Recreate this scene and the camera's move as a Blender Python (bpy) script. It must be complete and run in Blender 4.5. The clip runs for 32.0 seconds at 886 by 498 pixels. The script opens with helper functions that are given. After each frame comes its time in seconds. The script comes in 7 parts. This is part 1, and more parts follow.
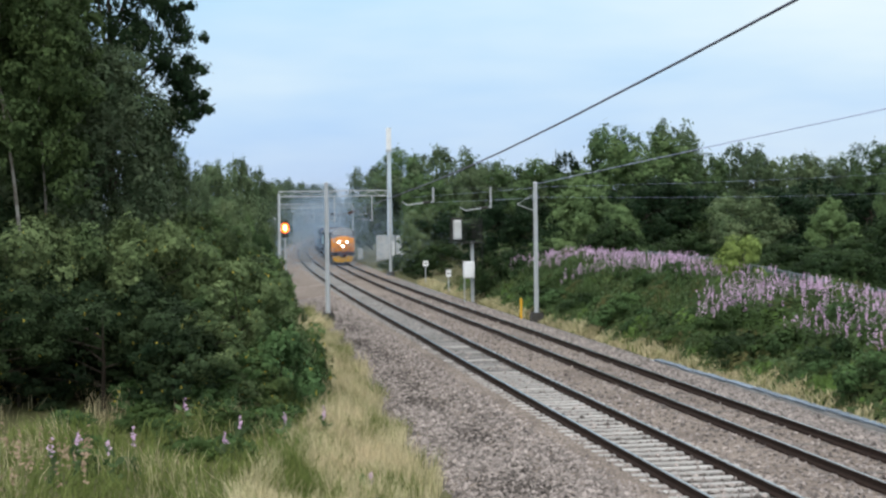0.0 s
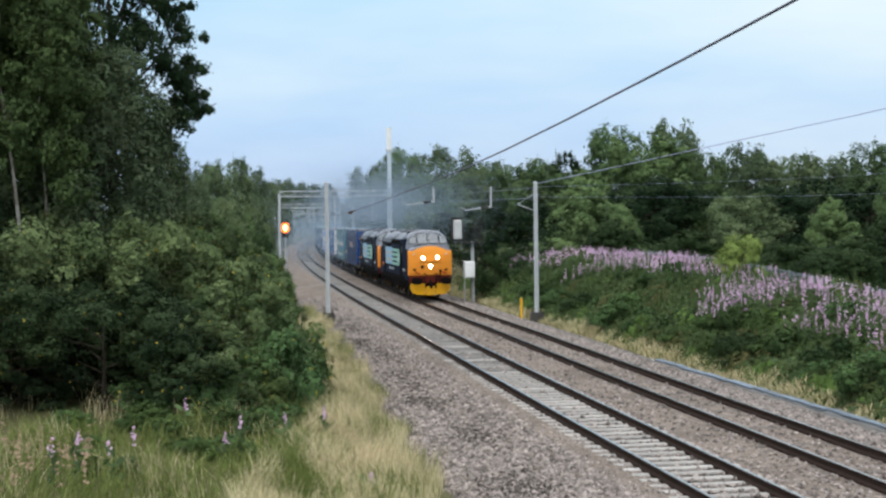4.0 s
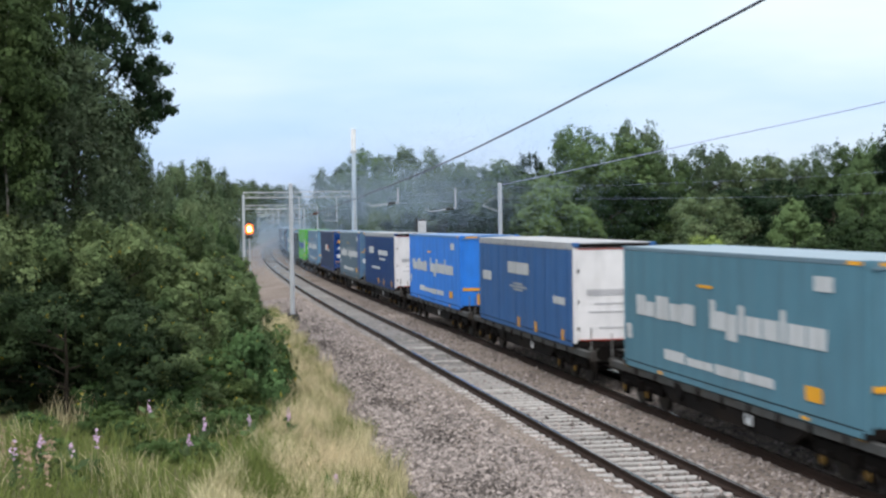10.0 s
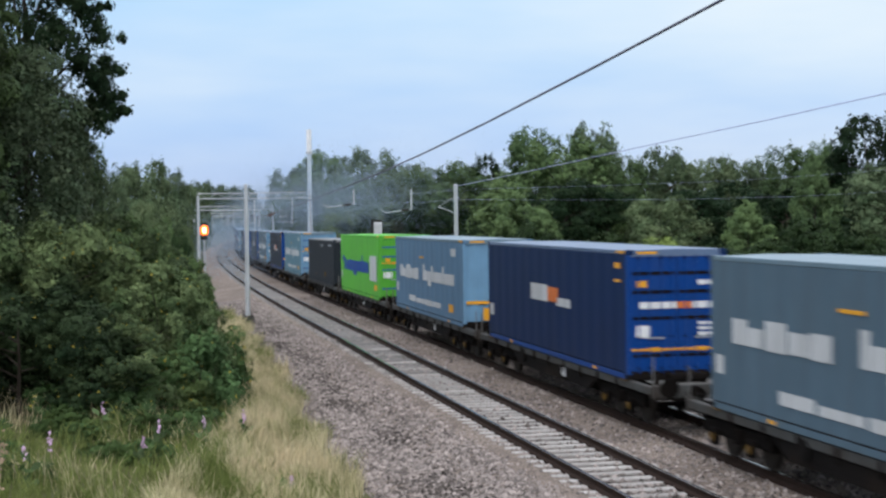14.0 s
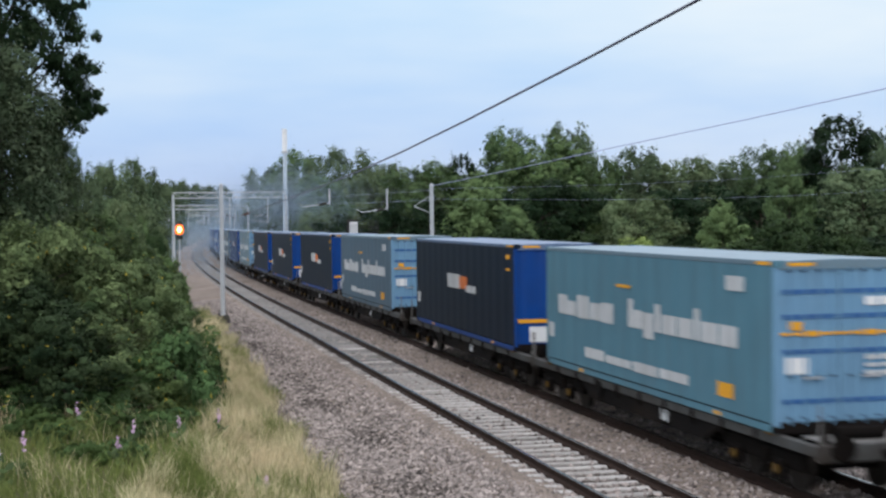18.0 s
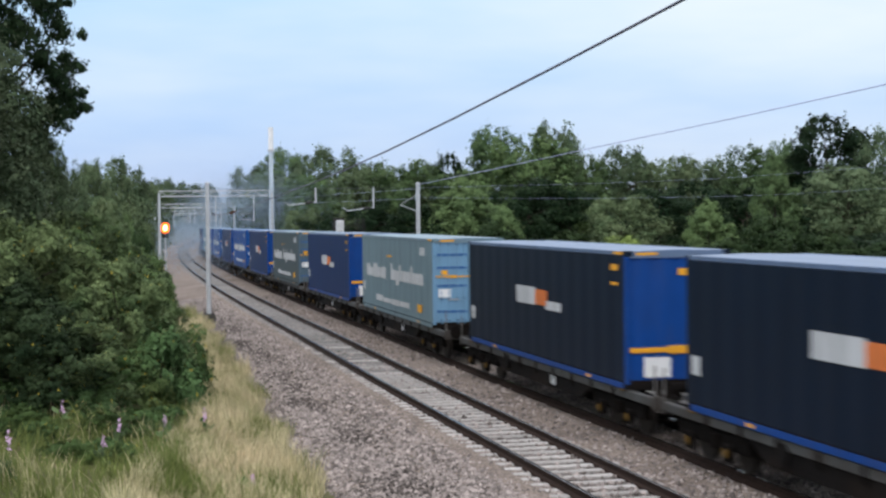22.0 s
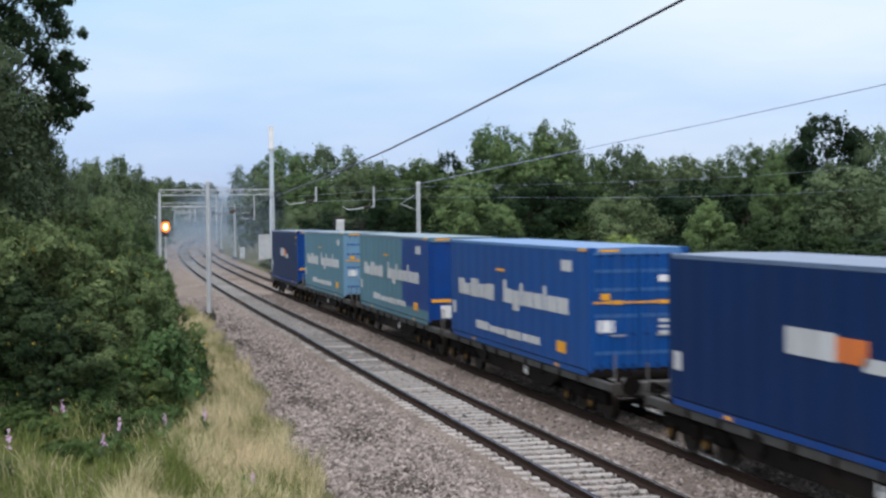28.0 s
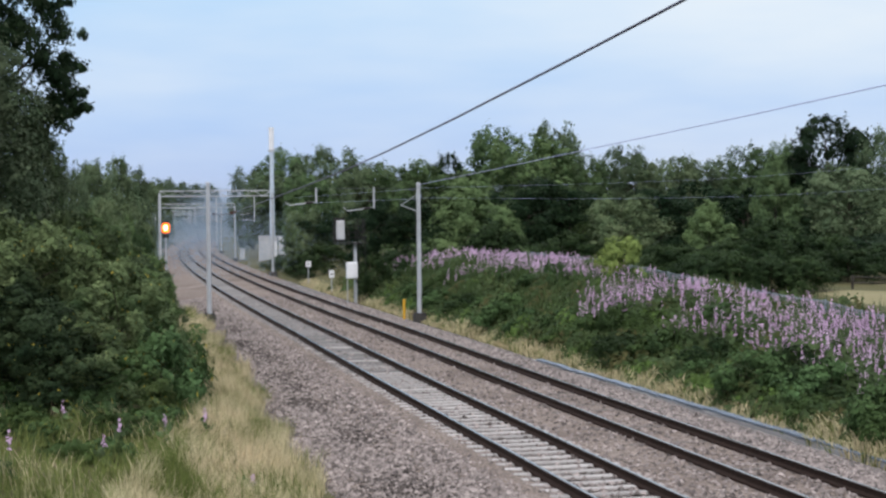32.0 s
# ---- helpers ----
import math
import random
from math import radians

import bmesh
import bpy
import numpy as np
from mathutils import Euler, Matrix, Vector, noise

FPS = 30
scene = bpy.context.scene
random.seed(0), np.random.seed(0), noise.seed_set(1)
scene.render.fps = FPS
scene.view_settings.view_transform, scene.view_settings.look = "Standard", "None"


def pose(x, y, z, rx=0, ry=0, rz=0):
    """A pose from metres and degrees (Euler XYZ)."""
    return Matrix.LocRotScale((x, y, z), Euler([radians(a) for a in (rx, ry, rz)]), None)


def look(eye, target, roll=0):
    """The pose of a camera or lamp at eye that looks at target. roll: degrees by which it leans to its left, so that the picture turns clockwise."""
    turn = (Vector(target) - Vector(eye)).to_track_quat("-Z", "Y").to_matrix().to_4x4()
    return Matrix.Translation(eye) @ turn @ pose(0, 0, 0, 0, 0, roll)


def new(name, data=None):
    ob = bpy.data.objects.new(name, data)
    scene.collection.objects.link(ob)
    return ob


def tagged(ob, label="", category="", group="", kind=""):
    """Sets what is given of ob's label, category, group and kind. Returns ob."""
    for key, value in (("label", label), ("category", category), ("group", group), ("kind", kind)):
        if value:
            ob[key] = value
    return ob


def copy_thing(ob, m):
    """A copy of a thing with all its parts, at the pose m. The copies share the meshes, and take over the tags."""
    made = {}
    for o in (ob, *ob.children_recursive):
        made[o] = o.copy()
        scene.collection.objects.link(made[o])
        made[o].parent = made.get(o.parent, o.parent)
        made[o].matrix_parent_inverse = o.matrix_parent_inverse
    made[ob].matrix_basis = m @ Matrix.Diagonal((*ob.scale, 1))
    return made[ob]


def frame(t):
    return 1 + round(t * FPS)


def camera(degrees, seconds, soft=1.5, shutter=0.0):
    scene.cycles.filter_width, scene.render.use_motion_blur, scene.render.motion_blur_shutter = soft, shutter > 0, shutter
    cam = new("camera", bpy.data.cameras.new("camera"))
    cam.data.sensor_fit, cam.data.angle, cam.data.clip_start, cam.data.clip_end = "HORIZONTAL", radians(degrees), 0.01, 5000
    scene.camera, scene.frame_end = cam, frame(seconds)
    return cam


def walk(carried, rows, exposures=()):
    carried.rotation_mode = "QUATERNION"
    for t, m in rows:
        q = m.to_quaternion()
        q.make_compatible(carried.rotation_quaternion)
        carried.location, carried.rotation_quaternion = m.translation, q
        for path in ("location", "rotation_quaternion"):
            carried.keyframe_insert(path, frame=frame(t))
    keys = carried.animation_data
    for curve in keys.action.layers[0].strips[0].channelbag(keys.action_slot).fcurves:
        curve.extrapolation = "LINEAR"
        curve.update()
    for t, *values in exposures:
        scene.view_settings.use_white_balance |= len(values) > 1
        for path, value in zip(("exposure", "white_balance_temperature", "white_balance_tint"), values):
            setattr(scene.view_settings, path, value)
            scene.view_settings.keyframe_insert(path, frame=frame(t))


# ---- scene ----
# ---- camera: on a raised bank beside the line, turning slowly to the right ----
cam = camera(33.16, 32.0, soft=2.5, shutter=0.5)
EYE = Vector((0.0, 0.0, 4.97))
TURNS = [(0, 9.150, -1.346, 0.751), (0.5, 9.150, -1.346, 0.751), (1, 9.150, -1.346, 0.752), (1.5, 9.150, -1.346, 0.754), (2, 9.150, -1.346, 0.756), (2.5, 9.150, -1.346, 0.758), (3, 9.150, -1.346, 0.761), (5.5, 9.120, -1.369, 0.779), (6, 9.112, -1.371, 0.782), (6.5, 9.098, -1.371, 0.784), (7, 9.080, -1.369, 0.785), (7.5, 9.096, -1.365, 0.785), (8, 9.205, -1.357, 0.784), (8.5, 9.425, -1.348, 0.782), (9, 9.754, -1.339, 0.779), (9.5, 10.136, -1.331, 0.776), (10, 10.504, -1.324, 0.771), (10.5, 10.841, -1.319, 0.766), (11, 11.138, -1.314, 0.761), (11.5, 11.399, -1.311, 0.756), (12, 11.623, -1.307, 0.750), (12.5, 11.806, -1.305, 0.745), (13, 11.956, -1.302, 0.739), (13.5, 12.086, -1.300, 0.732), (14, 12.206, -1.298, 0.725), (14.5, 12.305, -1.296, 0.717), (16.5, 12.746, -1.307, 0.677), (17, 12.848, -1.311, 0.667), (17.5, 12.991, -1.316, 0.658), (18, 13.140, -1.322, 0.649), (18.5, 13.287, -1.328, 0.641), (19, 13.418, -1.332, 0.634), (19.5, 13.526, -1.336, 0.628), (20, 13.608, -1.340, 0.622), (20.5, 13.661, -1.347, 0.617), (21, 13.684, -1.357, 0.612), (21.5, 13.678, -1.369, 0.607), (22, 13.666, -1.382, 0.602), (22.5, 13.668, -1.395, 0.596), (23, 13.673, -1.406, 0.590), (23.5, 13.677, -1.413, 0.584), (24, 13.680, -1.417, 0.578), (24.5, 13.678, -1.420, 0.571), (25, 13.678, -1.422, 0.565), (25.5, 13.679, -1.423, 0.558), (27.5, 13.663, -1.416, 0.543), (28, 13.654, -1.414, 0.542), (28.5, 13.649, -1.410, 0.543), (29, 13.646, -1.405, 0.545), (29.5, 13.640, -1.397, 0.548), (30, 13.639, -1.388, 0.551), (30.5, 13.642, -1.381, 0.554), (31, 13.644, -1.377, 0.558), (31.5, 13.648, -1.375, 0.561), (32, 13.649, -1.375, 0.564)]


def aim(yaw, pitch, lean):
    y, p = radians(yaw), radians(pitch)
    return look(EYE, EYE + Vector((math.sin(y) * math.cos(p), math.cos(y) * math.cos(p), math.sin(p))), -lean)


walk(cam, [(t, aim(y, p, r)) for t, y, p, r in TURNS], exposures=[(0.0, 0.30, 6750, 10), (6.0, 0.30, 6750, 10), (8.0, 0.38, 6750, 11), (10.0, 0.48, 6750, 13), (13.0, 0.24, 6520, 14), (17.0, 0.20, 6580, 15), (20.0, 0.27, 6650, 15), (23.0, 0.30, 6680, 15), (25.0, 0.29, 6680, 15), (28.0, 0.28, 6650, 15), (31.0, 0.18, 6620, 16), (32.0, 0.18, 6650, 17)])

# ---- light: an even, bright overcast evening sky ----
world = bpy.data.worlds.new("overcast_sky")
scene.world = world
world.use_nodes = True
wn, wl = world.node_tree.nodes, world.node_tree.links
for n in list(wn):
    wn.remove(n)
sky = wn.new("ShaderNodeTexSky")
sky.sky_type = "NISHITA"
sky.sun_disc = False
sky.sun_elevation, sky.sun_rotation = radians(24), radians(200)
sky.air_density, sky.dust_density, sky.ozone_density = 1.0, 2.5, 1.5
coord = wn.new("ShaderNodeTexCoord")
sep = wn.new("ShaderNodeSeparateXYZ")
wl.new(coord.outputs["Generated"], sep.inputs[0])
ramp = wn.new("ShaderNodeValToRGB")
wl.new(sep.outputs["Z"], ramp.inputs[0])
els = ramp.color_ramp.elements
els[0].position, els[0].color = 0.0, (0.47, 0.60, 0.86, 1)
els[1].position, els[1].color = 0.16, (0.45, 0.75, 1.02, 1)
el = els.new(0.06)
el.color = (0.385, 0.62, 0.97, 1)
el = els.new(0.36)
el.color = (1.05, 1.18, 1.32, 1)
el = els.new(0.75)
el.color = (1.95, 2.05, 2.15, 1)
stretch = wn.new("ShaderNodeMapping")
stretch.inputs["Scale"].default_value = (1.6, 1.6, 7.0)
wl.new(coord.outputs["Generated"], stretch.inputs[0])
cloud = wn.new("ShaderNodeTexNoise")
cloud.inputs["Scale"].default_value, cloud.inputs["Detail"].default_value = 2.2, 4.0
wl.new(stretch.outputs[0], cloud.inputs["Vector"])
cramp = wn.new("ShaderNodeMapRange")
cramp.inputs["From Min"].default_value, cramp.inputs["From Max"].default_value = 0.35, 0.68
cramp.inputs["To Min"].default_value, cramp.inputs["To Max"].default_value = 0.0, 0.45
wl.new(cloud.outputs["Fac"], cramp.inputs[0])
veil = wn.new("ShaderNodeMixRGB")
veil.inputs[2].default_value = (0.84, 0.96, 1.0, 1)
# the cloud veil thickens towards the brighter right-hand sky
thick = wn.new("ShaderNodeMapRange")
thick.inputs["From Min"].default_value, thick.inputs["From Max"].default_value = 0.0, 0.5
thick.inputs["To Min"].default_value, thick.inputs["To Max"].default_value = 0.0, 0.5
wl.new(sep.outputs["X"], thick.inputs[0])
height = wn.new("ShaderNodeMapRange")
height.inputs["From Min"].default_value, height.inputs["From Max"].default_value = 0.02, 0.14
wl.new(sep.outputs["Z"], height.inputs[0])
lit = wn.new("ShaderNodeMath")
lit.operation = "MULTIPLY_ADD"
lit.use_clamp = True
wl.new(thick.outputs[0], lit.inputs[0])
wl.new(height.outputs[0], lit.inputs[1])
wl.new(cramp.outputs[0], lit.inputs[2])
fade = wn.new("ShaderNodeMapRange")
fade.inputs["From Min"].default_value, fade.inputs["From Max"].default_value = 0.18, 0.42
fade.inputs["To Min"].default_value, fade.inputs["To Max"].default_value = 1.0, 0.0
wl.new(sep.outputs["Z"], fade.inputs[0])
thin = wn.new("ShaderNodeMath")
thin.operation = "MULTIPLY"
wl.new(lit.outputs[0], thin.inputs[0])
wl.new(fade.outputs[0], thin.inputs[1])
wl.new(thin.outputs[0], veil.inputs[0])
wl.new(ramp.outputs[0], veil.inputs[1])
bg_sky, bg_cloud = wn.new("ShaderNodeBackground"), wn.new("ShaderNodeBackground")
bg_sky.inputs[1].default_value, bg_cloud.inputs[1].default_value = 0.05, 0.91
wl.new(sky.outputs[0], bg_sky.inputs[0])
wl.new(veil.outputs[0], bg_cloud.inputs[0])
mixw = wn.new("ShaderNodeMixShader")
mixw.inputs[0].default_value = 0.9
wl.new(bg_sky.outputs[0], mixw.inputs[1])
wl.new(bg_cloud.outputs[0], mixw.inputs[2])
wl.new(mixw.outputs[0], wn.new("ShaderNodeOutputWorld").inputs[0])

sun = new("sun", bpy.data.lights.new("sun", "SUN"))
sun.data.energy, sun.data.angle, sun.data.color = 0.9, radians(25), (1.0, 0.95, 0.88)
sun.matrix_world = look((0, 0, 60), (25, 60, 0))


# ---- materials ----
def material(name, base, base2=None, rough=0.7, metal=0.0, scale=6.0, spread=0.5, bump=0.0, bump_scale=None,
             fine=None, dirt=None, dirt_scale=0.7, dirt_amount=0.5, island=0.0, per_object=0.0, translucent=0.0, emit=0.0, spec=0.2, stretch=None):
    """Two-tone noise colour with fine grain, broad dirt, relief, and a chance shift per island or per object."""
    m = bpy.data.materials.new(name)
    m.use_nodes = True
    n, l = m.node_tree.nodes, m.node_tree.links
    p = n["Principled BSDF"]
    p.inputs["Roughness"].default_value, p.inputs["Metallic"].default_value = rough, metal
    p.inputs["Specular IOR Level"].default_value = spec
    co = n.new("ShaderNodeTexCoord")
    base2 = base2 or tuple(c * 0.75 for c in base)
    tex = n.new("ShaderNodeTexNoise")
    tex.inputs["Scale"].default_value, tex.inputs["Detail"].default_value = scale, 6.0
    l.new(co.outputs["Object"], tex.inputs["Vector"])
    mr = n.new("ShaderNodeMapRange")
    mr.inputs["From Min"].default_value, mr.inputs["From Max"].default_value = 0.5 - spread / 2, 0.5 + spread / 2
    l.new(tex.outputs["Fac"], mr.inputs[0])
    mix = n.new("ShaderNodeMixRGB")
    mix.inputs[1].default_value, mix.inputs[2].default_value = (*base, 1), (*base2, 1)
    l.new(mr.outputs[0], mix.inputs[0])
    out = mix.outputs[0]
    if dirt:
        big = n.new("ShaderNodeTexNoise")
        big.inputs["Scale"].default_value, big.inputs["Detail"].default_value = dirt_scale, 5.0
        if stretch:
            mp = n.new("ShaderNodeMapping")
            mp.inputs["Scale"].default_value = stretch
            l.new(co.outputs["Object"], mp.inputs[0])
            l.new(mp.outputs[0], big.inputs["Vector"])
        else:
            l.new(co.outputs["Object"], big.inputs["Vector"])
        br = n.new("ShaderNodeMapRange")
        br.inputs["From Min"].default_value, br.inputs["From Max"].default_value = 0.45, 0.7
        br.inputs["To Max"].default_value = dirt_amount
        l.new(big.outputs["Fac"], br.inputs[0])
        dm = n.new("ShaderNodeMixRGB")
        dm.inputs[2].default_value = (*dirt, 1)
        l.new(br.outputs[0], dm.inputs[0])
        l.new(out, dm.inputs[1])
        out = dm.outputs[0]
    if island or per_object:
        if island:
            src = n.new("ShaderNodeNewGeometry").outputs["Random Per Island"]
        else:
            src = n.new("ShaderNodeObjectInfo").outputs["Random"]
        amount = island or per_object
        vr = n.new("ShaderNodeMapRange")
        vr.inputs["To Min"].default_value, vr.inputs["To Max"].default_value = 1 - amount, 1 + amount
        l.new(src, vr.inputs[0])
        if island and per_object:
            who = n.new("ShaderNodeObjectInfo").outputs["Random"]
            wr = n.new("ShaderNodeMapRange")
            wr.inputs["To Min"].default_value, wr.inputs["To Max"].default_value = 1 - per_object, 1 + per_object
            l.new(who, wr.inputs[0])
            both = n.new("ShaderNodeMath")
            both.operation = "MULTIPLY"
            l.new(vr.outputs[0], both.inputs[0])
            l.new(wr.outputs[0], both.inputs[1])
            vr = both
            tint = n.new("ShaderNodeMixRGB")
            tint.blend_type = "MULTIPLY"
            tint.inputs[2].default_value = (1.05, 1.0, 0.90, 1)
            shift = n.new("ShaderNodeMath")
            shift.operation = "FRACT"
            step = n.new("ShaderNodeMath")
            step.operation = "MULTIPLY"
            step.inputs[1].default_value = 7.31
            l.new(who, step.inputs[0])
            l.new(step.outputs[0], shift.inputs[0])
            l.new(shift.outputs[0], tint.inputs[0])
            l.new(out, tint.inputs[1])
            out = tint.outputs[0]
        hsv = n.new("ShaderNodeHueSaturation")
        l.new(vr.outputs[0], hsv.inputs["Value"])
        l.new(out, hsv.inputs["Color"])
        out = hsv.outputs[0]
    l.new(out, p.inputs["Base Color"])
    if bump:
        bt = n.new("ShaderNodeTexNoise")
        bt.inputs["Scale"].default_value, bt.inputs["Detail"].default_value = bump_scale or scale * 4, 4.0
        l.new(co.outputs["Object"], bt.inputs["Vector"])
        b = n.new("ShaderNodeBump")
        b.inputs["Strength"].default_value, b.inputs["Distance"].default_value = bump, 0.05
        l.new(bt.outputs["Fac"], b.inputs["Height"])
        l.new(b.outputs[0], p.inputs["Normal"])
    if emit:
        p.inputs["Emission Color"].default_value, p.inputs["Emission Strength"].default_value = (*base, 1), emit
    if translucent:
        tr = n.new("ShaderNodeBsdfTranslucent")
        l.new(out, tr.inputs[0])
        ms = n.new("ShaderNodeMixShader")
        ms.inputs[0].default_value = translucent
        l.new(p.outputs[0], ms.inputs[1])
        l.new(tr.outputs[0], ms.inputs[2])
        l.new(ms.outputs[0], n["Material Output"].inputs[0])
    return m


def leaf_mat(name, base, base2, island=0.3):
    return material(name, base, base2, rough=0.75, scale=0.9, spread=0.35, island=island, per_object=0.2, translucent=0.08, spec=0.06)


M_BALLAST = material("ballast_stone", (0.300, 0.250, 0.216), (0.085, 0.070, 0.061), 0.95, scale=13, spread=0.3, bump=1.0, bump_scale=16,
                     dirt=(0.115, 0.092, 0.079), dirt_scale=0.28, dirt_amount=0.95)
M_STONE = material("ballast_pieces", (0.2908, 0.2554, 0.2382), (0.1395, 0.1223, 0.1159), 0.95, scale=3, island=0.62)
M_STONE_DARK = material("dark_ballast_pieces", (0.106, 0.092, 0.084), (0.046, 0.040, 0.037), 0.95, scale=3, island=0.6)
M_CRIB = material("dark_crib_ballast", (0.145, 0.129, 0.119), (0.030, 0.026, 0.024), 0.95, scale=12, spread=0.3, bump=1.0, bump_scale=16)
M_FOURFOOT = material("dusty_grey_ballast", (0.179, 0.173, 0.168), (0.065, 0.063, 0.062), 0.95, scale=13, spread=0.3, bump=1.0, bump_scale=16, dirt=(0.119, 0.114, 0.108), dirt_scale=0.3)
M_SHOULDER = material("dark_grey_ballast", (0.249, 0.233, 0.225), (0.048, 0.045, 0.043), 0.95, scale=9, spread=0.25, bump=1.0, bump_scale=16, dirt=(0.054, 0.048, 0.046), dirt_scale=0.5)
M_SLEEPER = material("weathered_concrete", (0.396, 0.389, 0.376), (0.304, 0.297, 0.290), 0.9, scale=5, bump=0.3, per_object=0.2, dirt=(0.178, 0.158, 0.145), dirt_scale=1.5)
M_SLEEPER_DUST = material("dust_covered_concrete", (0.218, 0.215, 0.211), (0.145, 0.142, 0.139), 0.95, scale=6, bump=0.5, bump_scale=20, per_object=0.2)
M_CESS = material("dark_trodden_ballast", (0.218, 0.185, 0.168), (0.040, 0.034, 0.031), 0.95, scale=9, spread=0.25, bump=1.0, bump_scale=14, dirt=(0.198, 0.168, 0.155), dirt_scale=0.9, dirt_amount=0.5)
M_SLEEPER_OLD = material("dirty_concrete", (0.162, 0.146, 0.135), (0.119, 0.102, 0.094), 0.9, scale=5, bump=0.3, island=0.3)
M_RAIL = material("rusty_rail_steel", (0.018, 0.013, 0.011), (0.034, 0.022, 0.018), 0.85, 0.0, scale=8, spec=0.05)
M_RAILHEAD = material("polished_rail_head", (0.30, 0.28, 0.27), (0.2, 0.18, 0.17), 0.16, 0.85, scale=3)
M_GROUND = material("mossy_soil_and_grass", (0.063, 0.070, 0.026), (0.104, 0.089, 0.044), 0.95, scale=1.3, bump=0.8, bump_scale=9, dirt=(0.037, 0.052, 0.018), dirt_scale=0.25)
M_FIELD = material("dry_stubble_field", (0.205, 0.184, 0.103), (0.169, 0.158, 0.081), 0.95, scale=0.5, bump=0.6, bump_scale=6)
M_STRAW = material("straw_grass", (0.60, 0.50, 0.33), (0.42, 0.40, 0.235), 0.85, scale=0.5, island=0.35, translucent=0.25)
M_GRASS = material("green_grass", (0.0855, 0.1305, 0.0288), (0.1845, 0.2070, 0.0720), 0.8, scale=0.8, island=0.4, translucent=0.3)
M_SEED = material("pink_seed_heads", (0.370, 0.266, 0.200), (0.296, 0.222, 0.148), 0.9, scale=1, island=0.25, translucent=0.2)
M_LEAF = leaf_mat("broad_leaf_green", (0.0328, 0.0682, 0.0284), (0.0892, 0.1382, 0.0611), 0.32)
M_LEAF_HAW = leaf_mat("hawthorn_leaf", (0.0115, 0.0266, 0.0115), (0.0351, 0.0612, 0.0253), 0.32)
# Oak's own dark leaf; low down it also paints shade between the crowns.
M_LEAF_DARK = leaf_mat("dark_oak_and_shade_leaf", (0.007, 0.020, 0.010), (0.020, 0.038, 0.018), 0.32)
M_LEAF_WILLOW = leaf_mat("grey_green_willow_leaf", (0.0665, 0.1106, 0.0592), (0.1244, 0.1684, 0.0947), 0.32)
M_LEAF_BIRCH = leaf_mat("birch_leaf", (0.124, 0.190, 0.081), (0.081, 0.136, 0.061))
M_LEAF_BIRCH_NEAR = leaf_mat("green_birch_leaf", (0.0686, 0.1046, 0.0407), (0.0361, 0.0616, 0.0256), 0.32)
# Darkened sallow leaf: the hollow's shade at the hedge foot is in the colour.
M_LEAF_SHADE = leaf_mat("shade_darkened_leaf", (0.0098, 0.0224, 0.0105), (0.0406, 0.0644, 0.0308), 0.4)
M_LEAF_SALLOW = leaf_mat("dull_sallow_leaf", (0.0310, 0.0542, 0.0275), (0.0869, 0.1161, 0.0671), 0.32)
# Greyer leaf for variety, lightened to hold some haze of the distance.
M_LEAF_GREY = leaf_mat("hazy_grey_green_leaf", (0.0383, 0.0710, 0.0384), (0.0947, 0.1330, 0.0754), 0.32)
M_LEAF_YELLOW = leaf_mat("yellow_green_leaf", (0.192, 0.264, 0.080), (0.128, 0.200, 0.064))
M_LEAF_HEDGE = leaf_mat("hedge_leaf", (0.024, 0.048, 0.020), (0.130, 0.180, 0.086), 0.4)
M_LEAF_BRAMBLE = leaf_mat("bramble_leaf", (0.0596, 0.1113, 0.0427), (0.0428, 0.0814, 0.0332))
M_LEAF_NETTLE = leaf_mat("nettle_leaf", (0.0533, 0.0907, 0.0291), (0.0321, 0.0611, 0.0242))
# Lighter leaf; it also paints the light on the hedge's right end.
M_LEAF_LIGHT = leaf_mat("light_sallow_leaf", (0.1135, 0.1703, 0.0679), (0.0645, 0.1101, 0.0439), 0.32)
M_YELLOWED = leaf_mat("yellowed_leaf", (0.42, 0.33, 0.05), (0.30, 0.26, 0.05))
M_BARK = material("dark_bark", (0.0525, 0.0420, 0.0315), (0.0280, 0.0231, 0.0189), 0.95, scale=4, bump=0.8)
M_BIRCH = material("pale_birch_bark", (0.34, 0.33, 0.30), (0.16, 0.14, 0.12), 0.85, scale=3, spread=0.25, bump=0.4)
M_HERB = material("willowherb_leaf", (0.0372, 0.0733, 0.0256), (0.0644, 0.0998, 0.0334), 0.7, scale=0.7, island=0.4, translucent=0.25)
M_FLOWER = material("rosebay_flower", (0.47, 0.29, 0.47), (0.60, 0.44, 0.60), 0.7, scale=0.5, spread=0.3, island=0.3, translucent=0.3)
M_GALV = material("galvanised_steel", (0.50, 0.53, 0.56), (0.40, 0.43, 0.46), 0.55, 0.25, scale=2, bump=0.05, dirt=(0.33, 0.33, 0.33))
M_WIRE = material("dark_copper_wire", (0.075, 0.078, 0.12), (0.10, 0.10, 0.15), 0.5, 0.2)
M_WIRE_PALE = material("pale_wire", (0.40, 0.44, 0.68), (0.34, 0.38, 0.60), 0.5, 0.1)
M_CONC = material("concrete", (0.36, 0.37, 0.38), (0.27, 0.28, 0.29), 0.9, scale=4, bump=0.3, dirt=(0.2, 0.19, 0.18))
M_FOOT = material("dark_stained_concrete", (0.085, 0.082, 0.078), (0.055, 0.052, 0.05), 0.9, scale=4, bump=0.3, dirt=(0.03, 0.03, 0.028))
M_INSULATOR = material("brown_insulator", (0.10, 0.055, 0.045), (0.07, 0.04, 0.035), 0.4, scale=3)
